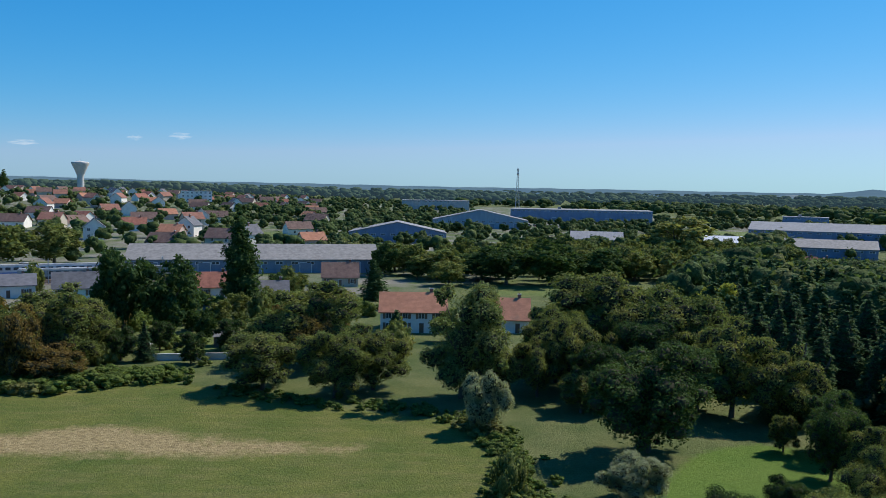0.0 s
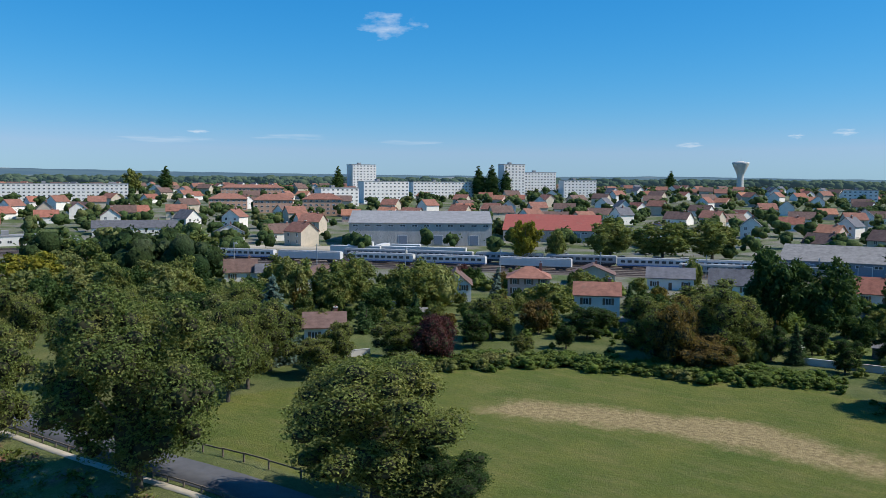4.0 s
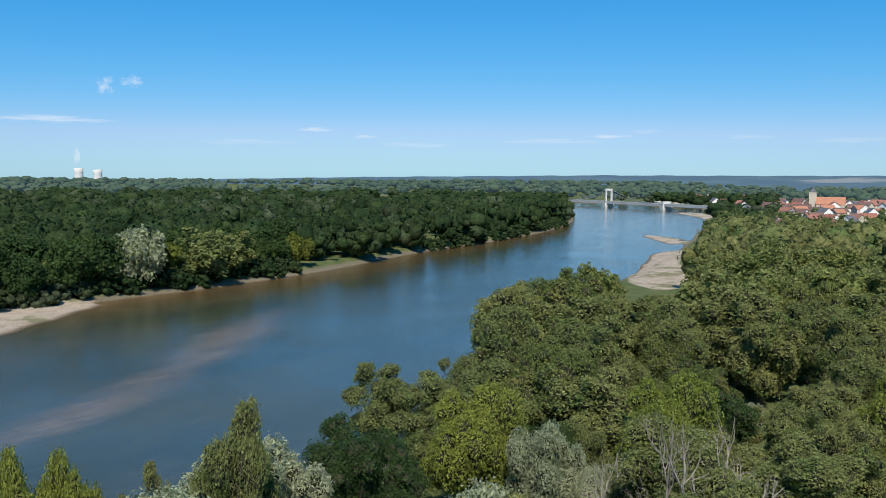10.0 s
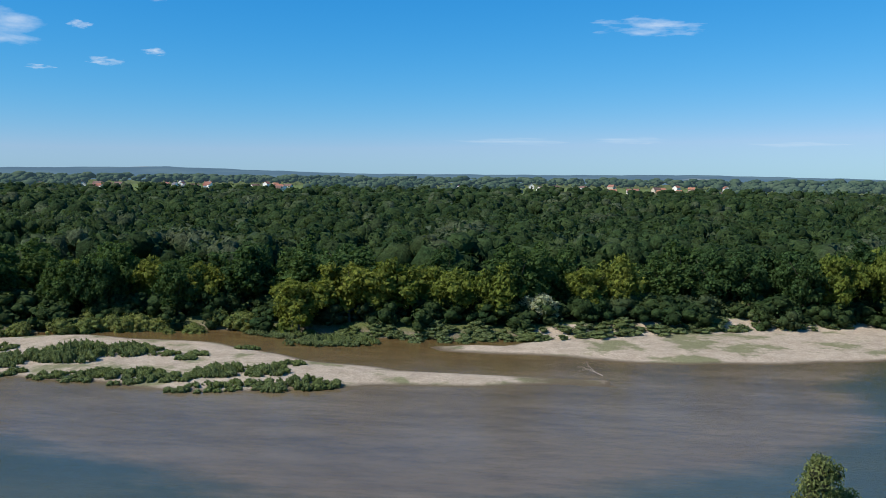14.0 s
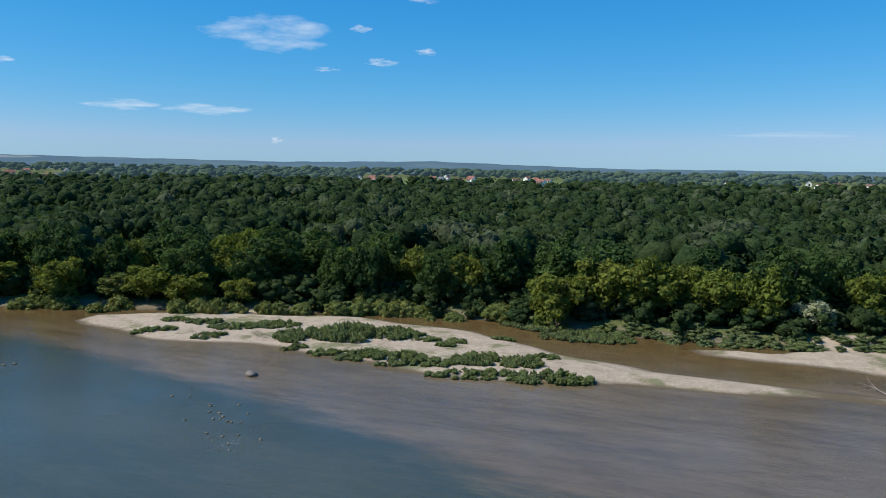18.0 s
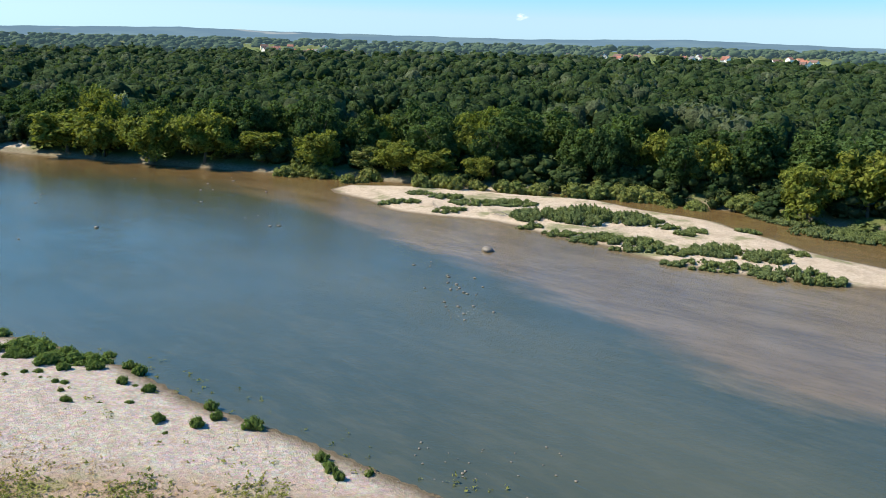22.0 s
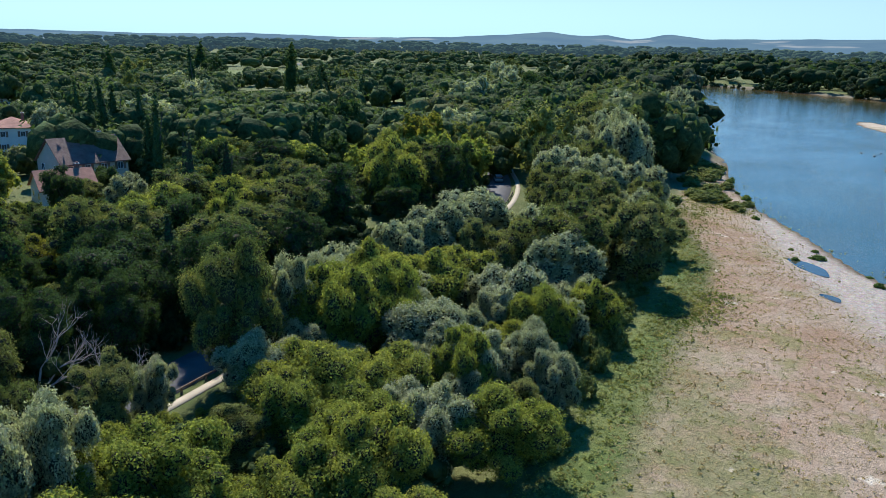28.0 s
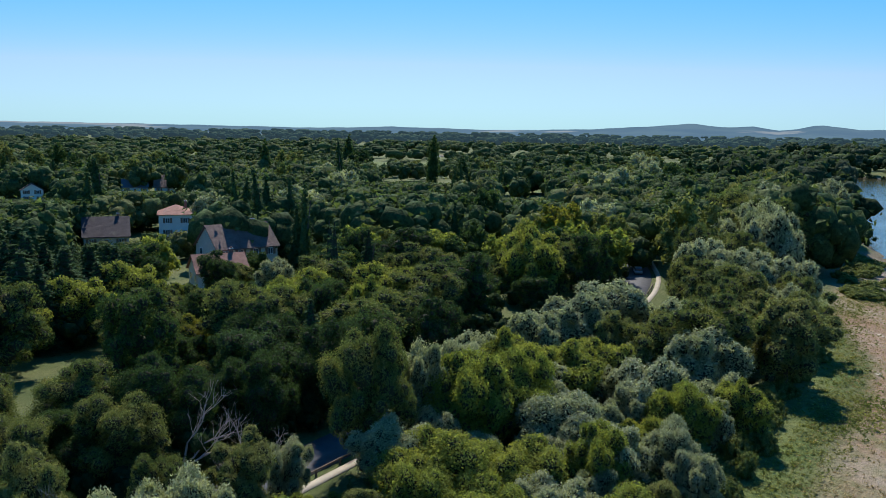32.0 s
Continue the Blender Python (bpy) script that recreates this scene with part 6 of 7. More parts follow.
def rail_fence(line, side, x0, x1, step, label, height=0.7):
    """Timber posts with one rail along the lane."""
    p = spline(line, 1.0)
    p = p[(p[:, 0] > x0) & (p[:, 0] < x1)]
    way = unit(np.gradient(p, axis=0))
    q = p + np.stack([-way[:, 1], way[:, 0]], 1) * side
    root = new("timber_fence")
    root.matrix_basis = pose(*q[0], level(*q[0]))
    tagged(root, label, "fence")
    post = boxes("post", [(-0.09, 0.09, -0.09, 0.09, -0.4, height, 0)], [M_TIMBER], 0.02)
    marks = q[::step]
    for a in marks:
        part("post", post, root, at=pose(a[0] - q[0][0], a[1] - q[0][1], level(*a) - level(*q[0])))
    for a, b in zip(marks[:-1], marks[1:]):
        ln = math.hypot(*(b - a))
        part("rail", boxes("rail", [(0, ln, -0.05, 0.05, height - 0.16, height - 0.02, 0)], [M_TIMBER]), root,
             at=pose(a[0] - q[0][0], a[1] - q[0][1], level(*a) - level(*q[0]), 0, 0, math.degrees(math.atan2(*(b - a)[::-1]))))


rail_fence(LANE, -3.1, -150, -48, 3, "low dark timber rail fence beside the lane")
rail_fence(LANE, 5.5, -100, -46, 4, "weathered post fence at the meadow edge", 1.0)
rail_fence(LANE, -3.1, 40, 165, 3, "low dark timber rail fence beside the lane")

M_BALLAST = plain("rail_ballast", (0.2, 0.165, 0.13), 0.95, 0.25, 0.6)
M_RAIL = plain("rusty_rail", (0.14, 0.1, 0.08), 0.5, 0.2, 2.0, metallic=0.5)
ribbon("railway_bed", RAIL, 34, M_BALLAST, 0.2, 0, 0.8, "wide brown ballast bed of the railway", "railway")
for k in range(6):
    for s in (-0.72, 0.72):
        ribbon("rail", RAIL, 0.16, M_RAIL, 0.42, -13 + 5.2 * k + s, 0.25, "rusty steel rail on the ballast", "rail")
YARD = [(-400, 150), (-300, 214), (-230, 250)]
ribbon("pavement", YARD, 22, M_PATH, 0.22, 14, 0.6, "pale concrete loading yard by the tracks", "yard")

M_COACH = plain("white_coach_paint", (0.58, 0.575, 0.55), 0.65, 0.06, 0.8, specular=0.1)
M_COACH_ROOF = plain("coach_roof_paint", (0.4, 0.4, 0.39), 0.7, 0.12, 0.8)
M_COACH_GREY = plain("grey_coach_paint", (0.34, 0.345, 0.33), 0.6, 0.1, 0.8)
M_COACH_BLUE = plain("blue_coach_paint", (0.1, 0.2, 0.42), 0.45, 0.08, 0.8)
M_UNDER = plain("dark_underframe", (0.05, 0.05, 0.055), 0.7, 0.2)


def rail_line(t, side):
    p = spline(RAIL, 5.0)
    k = np.cumsum(np.r_[0, np.hypot(*np.diff(p, axis=0).T)])
    x, y = np.interp(t, k, p[:, 0]), np.interp(t, k, p[:, 1])
    x2, y2 = np.interp(t + 2, k, p[:, 0]), np.interp(t + 2, k, p[:, 1])
    a = math.atan2(y2 - y, x2 - x)
    return x - math.sin(a) * side, y + math.cos(a) * side, math.degrees(a)


def coach(paint, stripe, label, windows=True):
    """A railway coach 24 m long on two bogies."""
    root = new("railway_coach")
    tagged(root, label, "train", "coaches in the yard")
    part("body", boxes("body", [(-12, 12, -1.42, 1.42, 1.1, 3.5, 0), (-12.0, 12.0, -1.45, 1.45, 1.15, 1.6, 1)], [paint, stripe], 0.05), root)
    part("roof", boxes("roof", [(-11.9, 11.9, -1.3, 1.3, 3.5, 3.72, 0), (-11.7, 11.7, -0.9, 0.9, 3.72, 3.88, 0)], [M_COACH_ROOF]), root)
    part("underframe", boxes("underframe", [(-11.5, 11.5, -1.1, 1.1, 0.75, 1.1, 0), (-3, 2, -1.2, 1.2, 0.45, 0.8, 0)], [M_UNDER]), root)
    for x in (-8.5, 8.5):
        part("bogie", boxes("bogie", [(x - 1.8, x + 1.8, -1.0, 1.0, 0.35, 0.75, 0), (x - 1.5, x - 0.7, -0.8, 0.8, 0.0, 0.8, 0), (x + 0.7, x + 1.5, -0.8, 0.8, 0.0, 0.8, 0)], [M_UNDER]), root)
    if windows:
        glass = boxes("window", [(-0.7, 0.7, -0.04, 0.04, 0, 0.85, 0)], [M_GLASS])
        for i in range(10):
            for s in (-1, 1):
                part("window", glass, root, at=pose(-10 + i * 2.22, s * 1.44, 2.2))
    return root


COACHES = [coach(M_COACH, M_COACH_BLUE, "white railway coach with a blue band"), coach(M_COACH_GREY, M_UNDER, "grey railway coach with a pale roof"), coach(M_COACH, M_COACH, "windowless white railway van", False)]
PROTOTYPES += COACHES
for kind, start, count, side in ((0, 395, 1, -5.4), (2, 421, 1, -5.4), (0, 448, 2, -5.4), (2, 502, 1, -5.4), (1, 560, 5, -10.6), (1, 440, 4, 10.2), (0, 540, 2, 5.0)):
    for i in range(count):
        x, y, a = rail_line(start + i * 25.2, side)
        copy_thing(COACHES[kind], pose(x, y, level(x, y) + 0.42, 0, 0, a))


def trailer():
    root = new("box_trailer")
    tagged(root, "white box trailer parked in the freight yard", "trailer", "trailers in the yard")
    part("box", boxes("box", [(-6, 6, -1.25, 1.25, 1.1, 3.9, 0)], [M_COACH], 0.04), root)
    part("chassis", boxes("chassis", [(-5.8, 5.8, -0.5, 0.5, 0.8, 1.1, 0), (2.2, 2.4, -1, 1, 0, 0.9, 0)], [M_UNDER]), root)
    for x in (-4.6, -3.3):
        part("axle", boxes("axle", [(x - 0.45, x + 0.45, -1.2, 1.2, 0.02, 0.9, 0)], [M_UNDER], 0.2), root)
    return root


TRAILER = trailer()
PROTOTYPES.append(TRAILER)
for i, (x, y, a) in enumerate([(-250, 222, 30), (-243, 226, 30), (-236, 232, 28), (-228, 236, 35), (-222, 240, 30), (-256, 232, 120), (-246, 238, 118), (-238, 243, 30), (-262, 240, 30), (-215, 244, 28)]):
    copy_thing(TRAILER, pose(x, y, level(x, y) + 0.25, 0, 0, a))


def pole_with_arm():
    root = new("overhead_mast")
    tagged(root, "thin grey steel mast beside the railway", "mast", "railway masts")
    part("pole", boxes("pole", [(-0.12, 0.12, -0.12, 0.12, -0.5, 7.5, 0)], [M_STEEL]), root)
    part("arm", boxes("arm", [(-0.05, 0.05, 0, 3.2, 6.6, 6.75, 0), (-0.04, 0.04, 0, 2.6, 7.1, 7.2, 0)], [M_STEEL]), root)
    return root


MAST = pole_with_arm()
PROTOTYPES.append(MAST)
for i in range(11):
    x, y, a = rail_line(300 + i * 32, -15.5)
    copy_thing(MAST, pose(x, y, level(x, y), 0, 0, a))


def lathe(profile, sides, mat, name):
    a = np.linspace(0, 2 * math.pi, sides, endpoint=False)
    v = np.concatenate([np.stack([np.cos(a) * r, np.sin(a) * r, np.full(sides, z)], 1) for r, z in profile])
    f = [[i * sides + j, i * sides + (j + 1) % sides, (i + 1) * sides + (j + 1) % sides, (i + 1) * sides + j] for i in range(len(profile) - 1) for j in range(sides)]
    return fast_mesh(name, v, f, mat, True)


def water_tower():
    x, y = azimuth(22.9, 1150)
    root = new("water_tower")
    root.matrix_basis = pose(x, y, level(x, y))
    tagged(root, "pale concrete water tower with a flared top", "water tower")
    part("shaft", lathe([(4.6, -1), (4.2, 12), (4.0, 22), (4.6, 25)], 28, M_CONCRETE, "shaft"), root)
    part("tank", lathe([(4.6, 25), (7.0, 31), (10.2, 38), (10.6, 39.6), (10.2, 40.2), (3.0, 41.6), (0.1, 41.8)], 28, M_CONCRETE, "tank"), root)
    part("antenna", boxes("antenna", [(-0.12, 0.12, -0.12, 0.12, 41.6, 45.0, 0)], [M_STEEL]), root)


water_tower()


def lattice_mast(x, y, height, base):
    root = new("lattice_mast")
    root.matrix_basis = pose(x, y, level(x, y))
    tagged(root, "grey steel lattice telecom mast", "mast")
    def at(k, s):
        w = base * (1 - 0.8 * k) / 2
        return Vector((w * s[0], w * s[1], height * k))
    corners = ((-1, -1), (1, -1), (1, 1), (-1, 1))
    for s in corners:
        part("leg", fast_mesh("leg", *tube([at(0, s), at(0.5, s), at(1, s)], [0.28, 0.24, 0.2], 4), M_STEEL), root)
    for i in range(9):
        for a, b in zip(corners, corners[1:] + corners[:1]):
            part("brace", fast_mesh("brace", *tube([at(i / 9, a), at((i + 1) / 9, b)], [0.14, 0.14], 3), M_STEEL), root)
    for k in (0.86, 0.95):
        part("antenna_panel", boxes("antenna_panel", [(-1.3, 1.3, -1.3, 1.3, height * k, height * k + 2, 0)], [M_CONCRETE], 0.3), root)


lattice_mast(*azimuth(-4.9, 1000), 54, 5)


def cooling_tower(az, el):
    x, y = azimuth(az, 4380)
    h = 4380 * math.tan(radians(el)) + 42
    root = new("cooling_tower")
    root.matrix_basis = pose(x, y, -12)
    tagged(root, "distant concrete power station cooling tower", "cooling tower", "cooling towers")
    part("shell", lathe([(30, 0), (25, h * 0.3), (20.5, h * 0.62), (19.6, h * 0.78), (21.5, h), (20.4, h), (18.8, h * 0.78)], 32, M_CONCRETE, "shell"), root)


cooling_tower(149.13, 0.70)
cooling_tower(148.05, 0.62)


def bridge():
    a, b = Vector((-1290, -740, 0)), Vector((-985, -318, 0))
    ln, turn = (b - a).length, math.degrees(math.atan2(b.y - a.y, b.x - a.x))
    root = new("suspension_bridge")
    root.matrix_basis = pose(a.x, a.y, 2.2, 0, 0, turn)
    tagged(root, "pale suspension bridge with a tall stone pylon over the river", "bridge")
    part("deck", boxes("deck", [(-60, ln + 30, -4.5, 4.5, -2.2, 0, 0), (-60, ln + 30, -4.6, -4.3, 0, 1.1, 0), (-60, ln + 30, 4.3, 4.6, 0, 1.1, 0)], [M_CONCRETE]), root)
    spots = [ln * 0.18, ln * 0.47, ln * 0.76]
    for k, s in enumerate(spots):
        tall = 19 if k == 1 else 4
        part("pylon", boxes("pylon", [(s - 1.6, s + 1.6, -5.6, -3.4, -9, tall, 0), (s - 1.6, s + 1.6, 3.4, 5.6, -9, tall, 0), (s - 1.5, s + 1.5, -5, 5, tall - 3, tall, 0), (s - 3, s + 3, -7, 7, -9, -2, 0)], [M_CONCRETE], 0.2), root)
    for side in (-4.6, 4.6):
        c = ln * 0.47
        pts = [(c + d, side, 1.0 + 17 * (1 - abs(d) / 120) ** 2) for d in np.linspace(-120, 120, 25)]
        part("cable", fast_mesh("cable", *tube(pts, [0.22] * 25, 4), M_STEEL), root)
        for d in range(-108, 109, 12):
            z = 1.0 + 17 * (1 - abs(d) / 120) ** 2
            part("hanger", fast_mesh("hanger", *tube([(c + d, side, 0), (c + d, side, z)], [0.09, 0.09], 3), M_STEEL), root)


bridge()


def church(x, y, turn):
    root = new("church")
    root.matrix_basis = pose(x, y, level(x, y), 0, 0, turn)
    tagged(root, "stone church with a square tower and an orange tiled roof", "church")
    part("nave", gable_wall(30, 14, 9, 8, WALLS["beige"]), root)
    part("roof", gable_roof(30, 14, 9, 8, ROOFS["orange"]), root)
    part("tower", boxes("tower", [(-23, -15, -4, 4, -0.6, 22, 0), (-23.3, -14.7, -4.3, 4.3, 21.4, 22.2, 0)], [WALLS["beige"]]), root)
    part("spire", solid("spire", [(-23, -4, 22.2), (-15, -4, 22.2), (-15, 4, 22.2), (-23, 4, 22.2), (-19, 0, 28)], [(0, 1, 4), (1, 2, 4), (2, 3, 4), (3, 0, 4), (0, 3, 2, 1)], ROOFS["slate"]), root)


church(*azimuth(101.9, 1080), 100)

M_ISLAND_HERB = leaf("island_herbs", (0.12, 0.155, 0.07), (0.155, 0.19, 0.085), (0.14, 0.175, 0.065), patch=0.15, speck=3.0)
M_BRAMBLE = leaf("bramble_leaves", (0.1, 0.15, 0.038), (0.15, 0.19, 0.055), (0.18, 0.18, 0.07), patch=0.2, speck=3.0)


def car(paint, label, tall=1.45, long=4.2):
    """A parked car or van: body, glazed cabin, four wheels."""
    root = new("car")
    tagged(root, label, "car", "parked vehicles")
    a, w = long / 2, 0.86
    part("body", boxes("body", [(-a, a, -w, w, 0.3, 0.85, 0)], [paint], 0.14), root)
    part("cabin", boxes("cabin", [(-a * 0.82, a * 0.45, -w + 0.08, w - 0.08, 0.8, tall, 0)], [M_GLASS], 0.16), root)
    part("roof", boxes("roof", [(-a * 0.76, a * 0.38, -w + 0.16, w - 0.16, tall - 0.06, tall + 0.03, 0)], [paint], 0.03), root)
    tyre = lathe([(0.0, -0.1), (0.24, -0.1), (0.31, -0.06), (0.31, 0.06), (0.24, 0.1), (0.0, 0.1)], 12, M_UNDER, "wheel")
    for x in (-a * 0.62, a * 0.62):
        for y in (-w, w):
            part("wheel", tyre, root, at=pose(x, y, 0.31, 90))
    return root


CARS = [car(M_COACH, "white parked delivery van with dark windows", 2.0, 5.0), car(M_COACH_GREY, "grey parked car with dark windows"), car(plain("red_car_paint", (0.3, 0.03, 0.03), 0.3, 0.05), "red parked car with dark windows"),
        car(plain("dark_car_paint", (0.03, 0.035, 0.05), 0.3, 0.05), "dark blue parked car with dark windows")]
PROTOTYPES += CARS
for kind, x, y, turn in ((0, -152, 288.6, 20), (0, -142.6, 292, 25), (1, -188, 282, 20), (2, -135.5, 296, 18), (3, -166, 287, 22), (1, -125, 298, 20), (1, 177, 59.6, 25), (3, 190, 64.6, 25)):
    copy_thing(CARS[kind], pose(x, y, level(x, y) + (0.1 if x > 0 else 0.0), 0, 0, turn))
for i in range(22):  # rows of cars before the works
    x, y = 66 + (i % 11) * 4.2, 690 + (i // 11) * 12
    copy_thing(CARS[(i * 7 + i // 3) % 4], pose(x, y, level(x, y), 0, 0, 84))


def garden_shed(x, y, turn, w, d, label):
    root = new("garden_shed")
    root.matrix_basis = pose(x, y, level(x, y), 0, 0, turn)
    tagged(root, label, "shed")
    part("wall", gable_wall(w, d, 1.9, 0.7, M_TIMBER), root)
    part("roof", gable_roof(w, d, 1.9, 0.7, ROOFS["corrugated"], over=0.2, thick=0.08), root)
    part("door", boxes("door", [(-0.4, 0.4, -0.06, 0.02, 0, 1.7, 0)], [M_SHUTTER]), root, at=pose(0.3, -d / 2, 0))


garden_shed(-125, 132, 40, 4.0, 3.0, "small dark timber garden shed")
garden_shed(-86, 152, 25, 3.6, 2.8, "small weathered garden shed with a sheet roof")
garden_shed(-40, 158, 8, 4.2, 3.0, "timber shed at the end of a garden")


def tunnel_house(x, y, turn, length, radius):
    """A hooped garden tunnel under pale film."""
    root = new("garden_tunnel")
    root.matrix_basis = pose(x, y, level(x, y), 0, 0, turn)
    tagged(root, "pale translucent garden tunnel on hoops", "greenhouse")
    a = np.linspace(0, math.pi, 13)
    film = plain("tunnel_film", (0.55, 0.57, 0.56), 0.4, 0.08, 1.0)
    v = np.concatenate([np.stack([np.full(13, u), np.cos(a) * radius, np.sin(a) * radius], 1) for u in np.linspace(-length / 2, length / 2, 7)])
    f = [[i * 13 + j, i * 13 + j + 1, (i + 1) * 13 + j + 1, (i + 1) * 13 + j] for i in range(6) for j in range(12)]
    part("cover", fast_mesh("cover", v, f, film, True), root)
    for u in np.linspace(-length / 2, length / 2, 5):
        part("hoop", fast_mesh("hoop", *tube(np.stack([np.full(13, u), np.cos(a) * (radius + 0.03), np.sin(a) * (radius + 0.03)], 1), [0.03] * 13, 4), M_STEEL), root)


tunnel_house(-141.4, 139.9, 45, 9.0, 1.6)
# low garden walls and hedges
for x, y, turn, length in ((-107, 96, 70, 7.0), (-38, 145, 10, 22.0), (-52, 150, 100, 12.0)):
    ob = new("garden_wall", boxes("garden_wall", [(-length / 2, length / 2, -0.12, 0.12, -0.4, 1.1, 0), (-length / 2 - 0.05, length / 2 + 0.05, -0.17, 0.17, 1.1, 1.18, 0)], [M_CONCRETE]))
    ob.matrix_basis = pose(x, y, level(x, y), 0, 0, turn)
    tagged(ob, "low pale garden wall with a flat coping", "wall")

# ---- shores: shrubs, stones, driftwood ----
def shrubs(seed, line, spread, count, heights, kind="herb", wide=1.1, group="shrubs on the gravel bar", lod=None, flat=1.5, leaves=110):
    rng = np.random.default_rng(seed)
    p = spline(line, 2.0)
    if kind == "stuff":
        spots = p[rng.integers(len(p), size=count)] + rng.normal(0, spread, (count, 2))
        wood("scrub", group, seed, spots, sum(heights) / 2, leaves, 0.7, wide, 5, -0.2, "scrub", flat)
        return
    for _ in range(count):
        q = p[int(rng.integers(len(p)))] + rng.normal(0, spread, 2)
        h = rng.uniform(*heights)
        plant(kind, q[0], q[1], h, h * wide * rng.uniform(0.8, 1.3), group, lod)


shrubs(41, [(86.5, -41), (92.7, -38.2), (101.6, -34), (108, -31)], 1.4, 52, (0.25, 1.25))
shrubs(42, [(110, -30), (119.5, -24.5), (127, -21.5), (133, -18.5)], 1.2, 36, (0.25, 1.15))
shrubs(44, [(62, -36), (74, -37), (90, -36)], 2.6, 14, (0.15, 0.4))
for sx, sy, sh in ((60.9, -43.8, 1.1), (67.4, -43.7, 0.9), (64.5, -40.2, 0.9), (67.7, -38.1, 0.8), (75.2, -41.6, 0.8), (78.9, -40.7, 0.8), (77.3, -34.1, 0.6), (91.9, -32.7, 0.6), (64.9, -42.6, 0.8), (82.8, -43.8, 0.9), (80.5, -43.6, 1.0),
                   (51.5, -44, 0.8), (47.9, -42.7, 0.7), (49.5, -43.2, 0.8), (46.8, -45.1, 0.5), (59.2, -12.4, 1.0), (58.6, -22.8, 0.5), (61.3, -19.4, 0.5), (60.2, -15.9, 0.5)):
    plant("herb", sx, sy, sh, sh * 0.8, "shrubs on the gravel bar")
shrubs(47, [(140, -12), (165, 0), (200, 8), (240, 16)], 2.0, 16, (0.4, 0.9))
shrubs(48, [(195, 14), (220, 20), (260, 24)], 3.0, 40, (1.0, 2.4), "bush", 1.2, "scrub on the bank")
shrubs(49, [(60, 17.5), (100, 18.5), (150, 20)], 1.2, 30, (0.8, 2.4), "bush", 0.9, "scrub along the willow belt")


def herb_beds(rows, label):
    """Low beds of herbs on the sand, each an oval mat of small ragged crowns across the current."""
    rng = np.random.default_rng(50)
    crowns = [leafy(rng, broad_lobes(rng, 1.0, 0.9, -0.2, 5, 0.45), 70, 0.15, 0.86, ball=(ICO_V, ICO_F)) for _ in range(4)]
    for x, y, long, deep, high in rows:
        a0 = math.atan2(y, x) + math.pi / 2
        pieces = []
        long, deep = long * 1.2, deep * 1.25
        for _ in range(int(6 + long * deep * 2.0)):
            r, a = math.sqrt(rng.random()), rng.uniform(0, 6.28)
            u, v = r * math.cos(a) * long, r * math.sin(a) * deep
            cv, cf = crowns[int(rng.integers(4))]
            k = high * rng.uniform(0.6, 1.1) * (1.1 - 0.45 * r)
            px, py = u * math.cos(a0) - v * math.sin(a0), u * math.sin(a0) + v * math.cos(a0)
            pieces.append((cv * np.array([0.9, 0.9, k]) + np.array([px, py, max(level(x + px, y + py), -5.0)]), cf))
        ob = new("herb_bed", fast_mesh("herb_bed", *joined(pieces), M_ISLAND_HERB, True))
        ob.matrix_basis = pose(x, y, 0)
        tagged(ob, label, "plants", "herb beds of the island")


herb_beds([(131, -135, 4.8, 1.3, 1.0), (117, -136, 2.9, 1.5, 1.0), (135, -146, 2.4, 1.5, 1.0), (128, -147, 3.8, 2.0, 1.0), (119, -146, 4.8, 2.6, 1.0), (113, -152, 4.9, 3.2, 1.0), (98, -146, 6.8, 5.0, 1.6), (92, -150, 4.5, 6.0, 2.6), (85, -155, 4.5, 4.5, 1.6),
           (96, -136, 2.1, 1.0, 1.0), (88, -135, 3.1, 1.6, 1.0), (81, -136, 4.1, 2.6, 1.0), (73, -136, 4.6, 3.0, 1.4), (76, -154, 2.1, 1.0, 1.0)], "low grey-green herb bed on the river sand")
herb_beds([(70, -155, 1.8, 1.3, 1.0), (71, -151, 2.1, 1.0, 1.0), (81, -156, 2.6, 2.0, 1.0), (66, -136, 3.9, 2.2, 1.0), (58, -132, 6.8, 1.8, 1.0), (59, -142, 5.3, 3.4, 1.5), (50, -134, 1.1, 1.0, 0.9), (51, -143, 3.2, 3.0, 1.5), (44, -136, 5.8, 2.6, 1.5),
           (50, -150, 2.4, 1.0, 1.0), (64, -165, 2.1, 1.0, 1.0), (66, -184, 4.2, 3.6, 1.2), (61, -182, 4.9, 3.6, 1.2), (51, -175, 6.9, 4.0, 1.4), (45, -176, 5.4, 3.4, 1.2)], "low grey-green herb bed beside the side channel")
shrubs(52, [(50, -184), (20, -184), (-10, -194), (-50, -212), (-110, -228)], 2.4, 260, (1.0, 2.0), "stuff", M_ISLAND_HERB, "green reeds and herbs along the far bank", None, 2.6)
shrubs(53, [(180, -146), (134, -163), (98, -182), (72, -184)], 2.0, 40, (1.5, 4.0), "bush", 0.9, "scrub along the far bank", 1)
# brambles along the meadow's edge
shrubs(54, [(-97, 90), (-88, 106), (-77, 117), (-61, 121), (-52, 126), (-44, 131)], 2.2, 420, (1.0, 2.2), "stuff", M_BRAMBLE, "tangled brambles along the meadow edge", None, 1.9)
shrubs(55, [(-30, 124), (-20, 117), (-8, 115), (2, 110), (8, 98), (8, 84), (12, 70)], 1.8, 230, (0.5, 1.3), "stuff", M_BRAMBLE, "tangled brambles at the meadow edge", None, 1.8)
shrubs(57, [(-48, -9), (-70, -7), (-95, -7), (-122, -11), (-150, -18)], 2.0, 60, (1.6, 4.5), "bush", 0.75, "scrub beside the dry channel", 0)
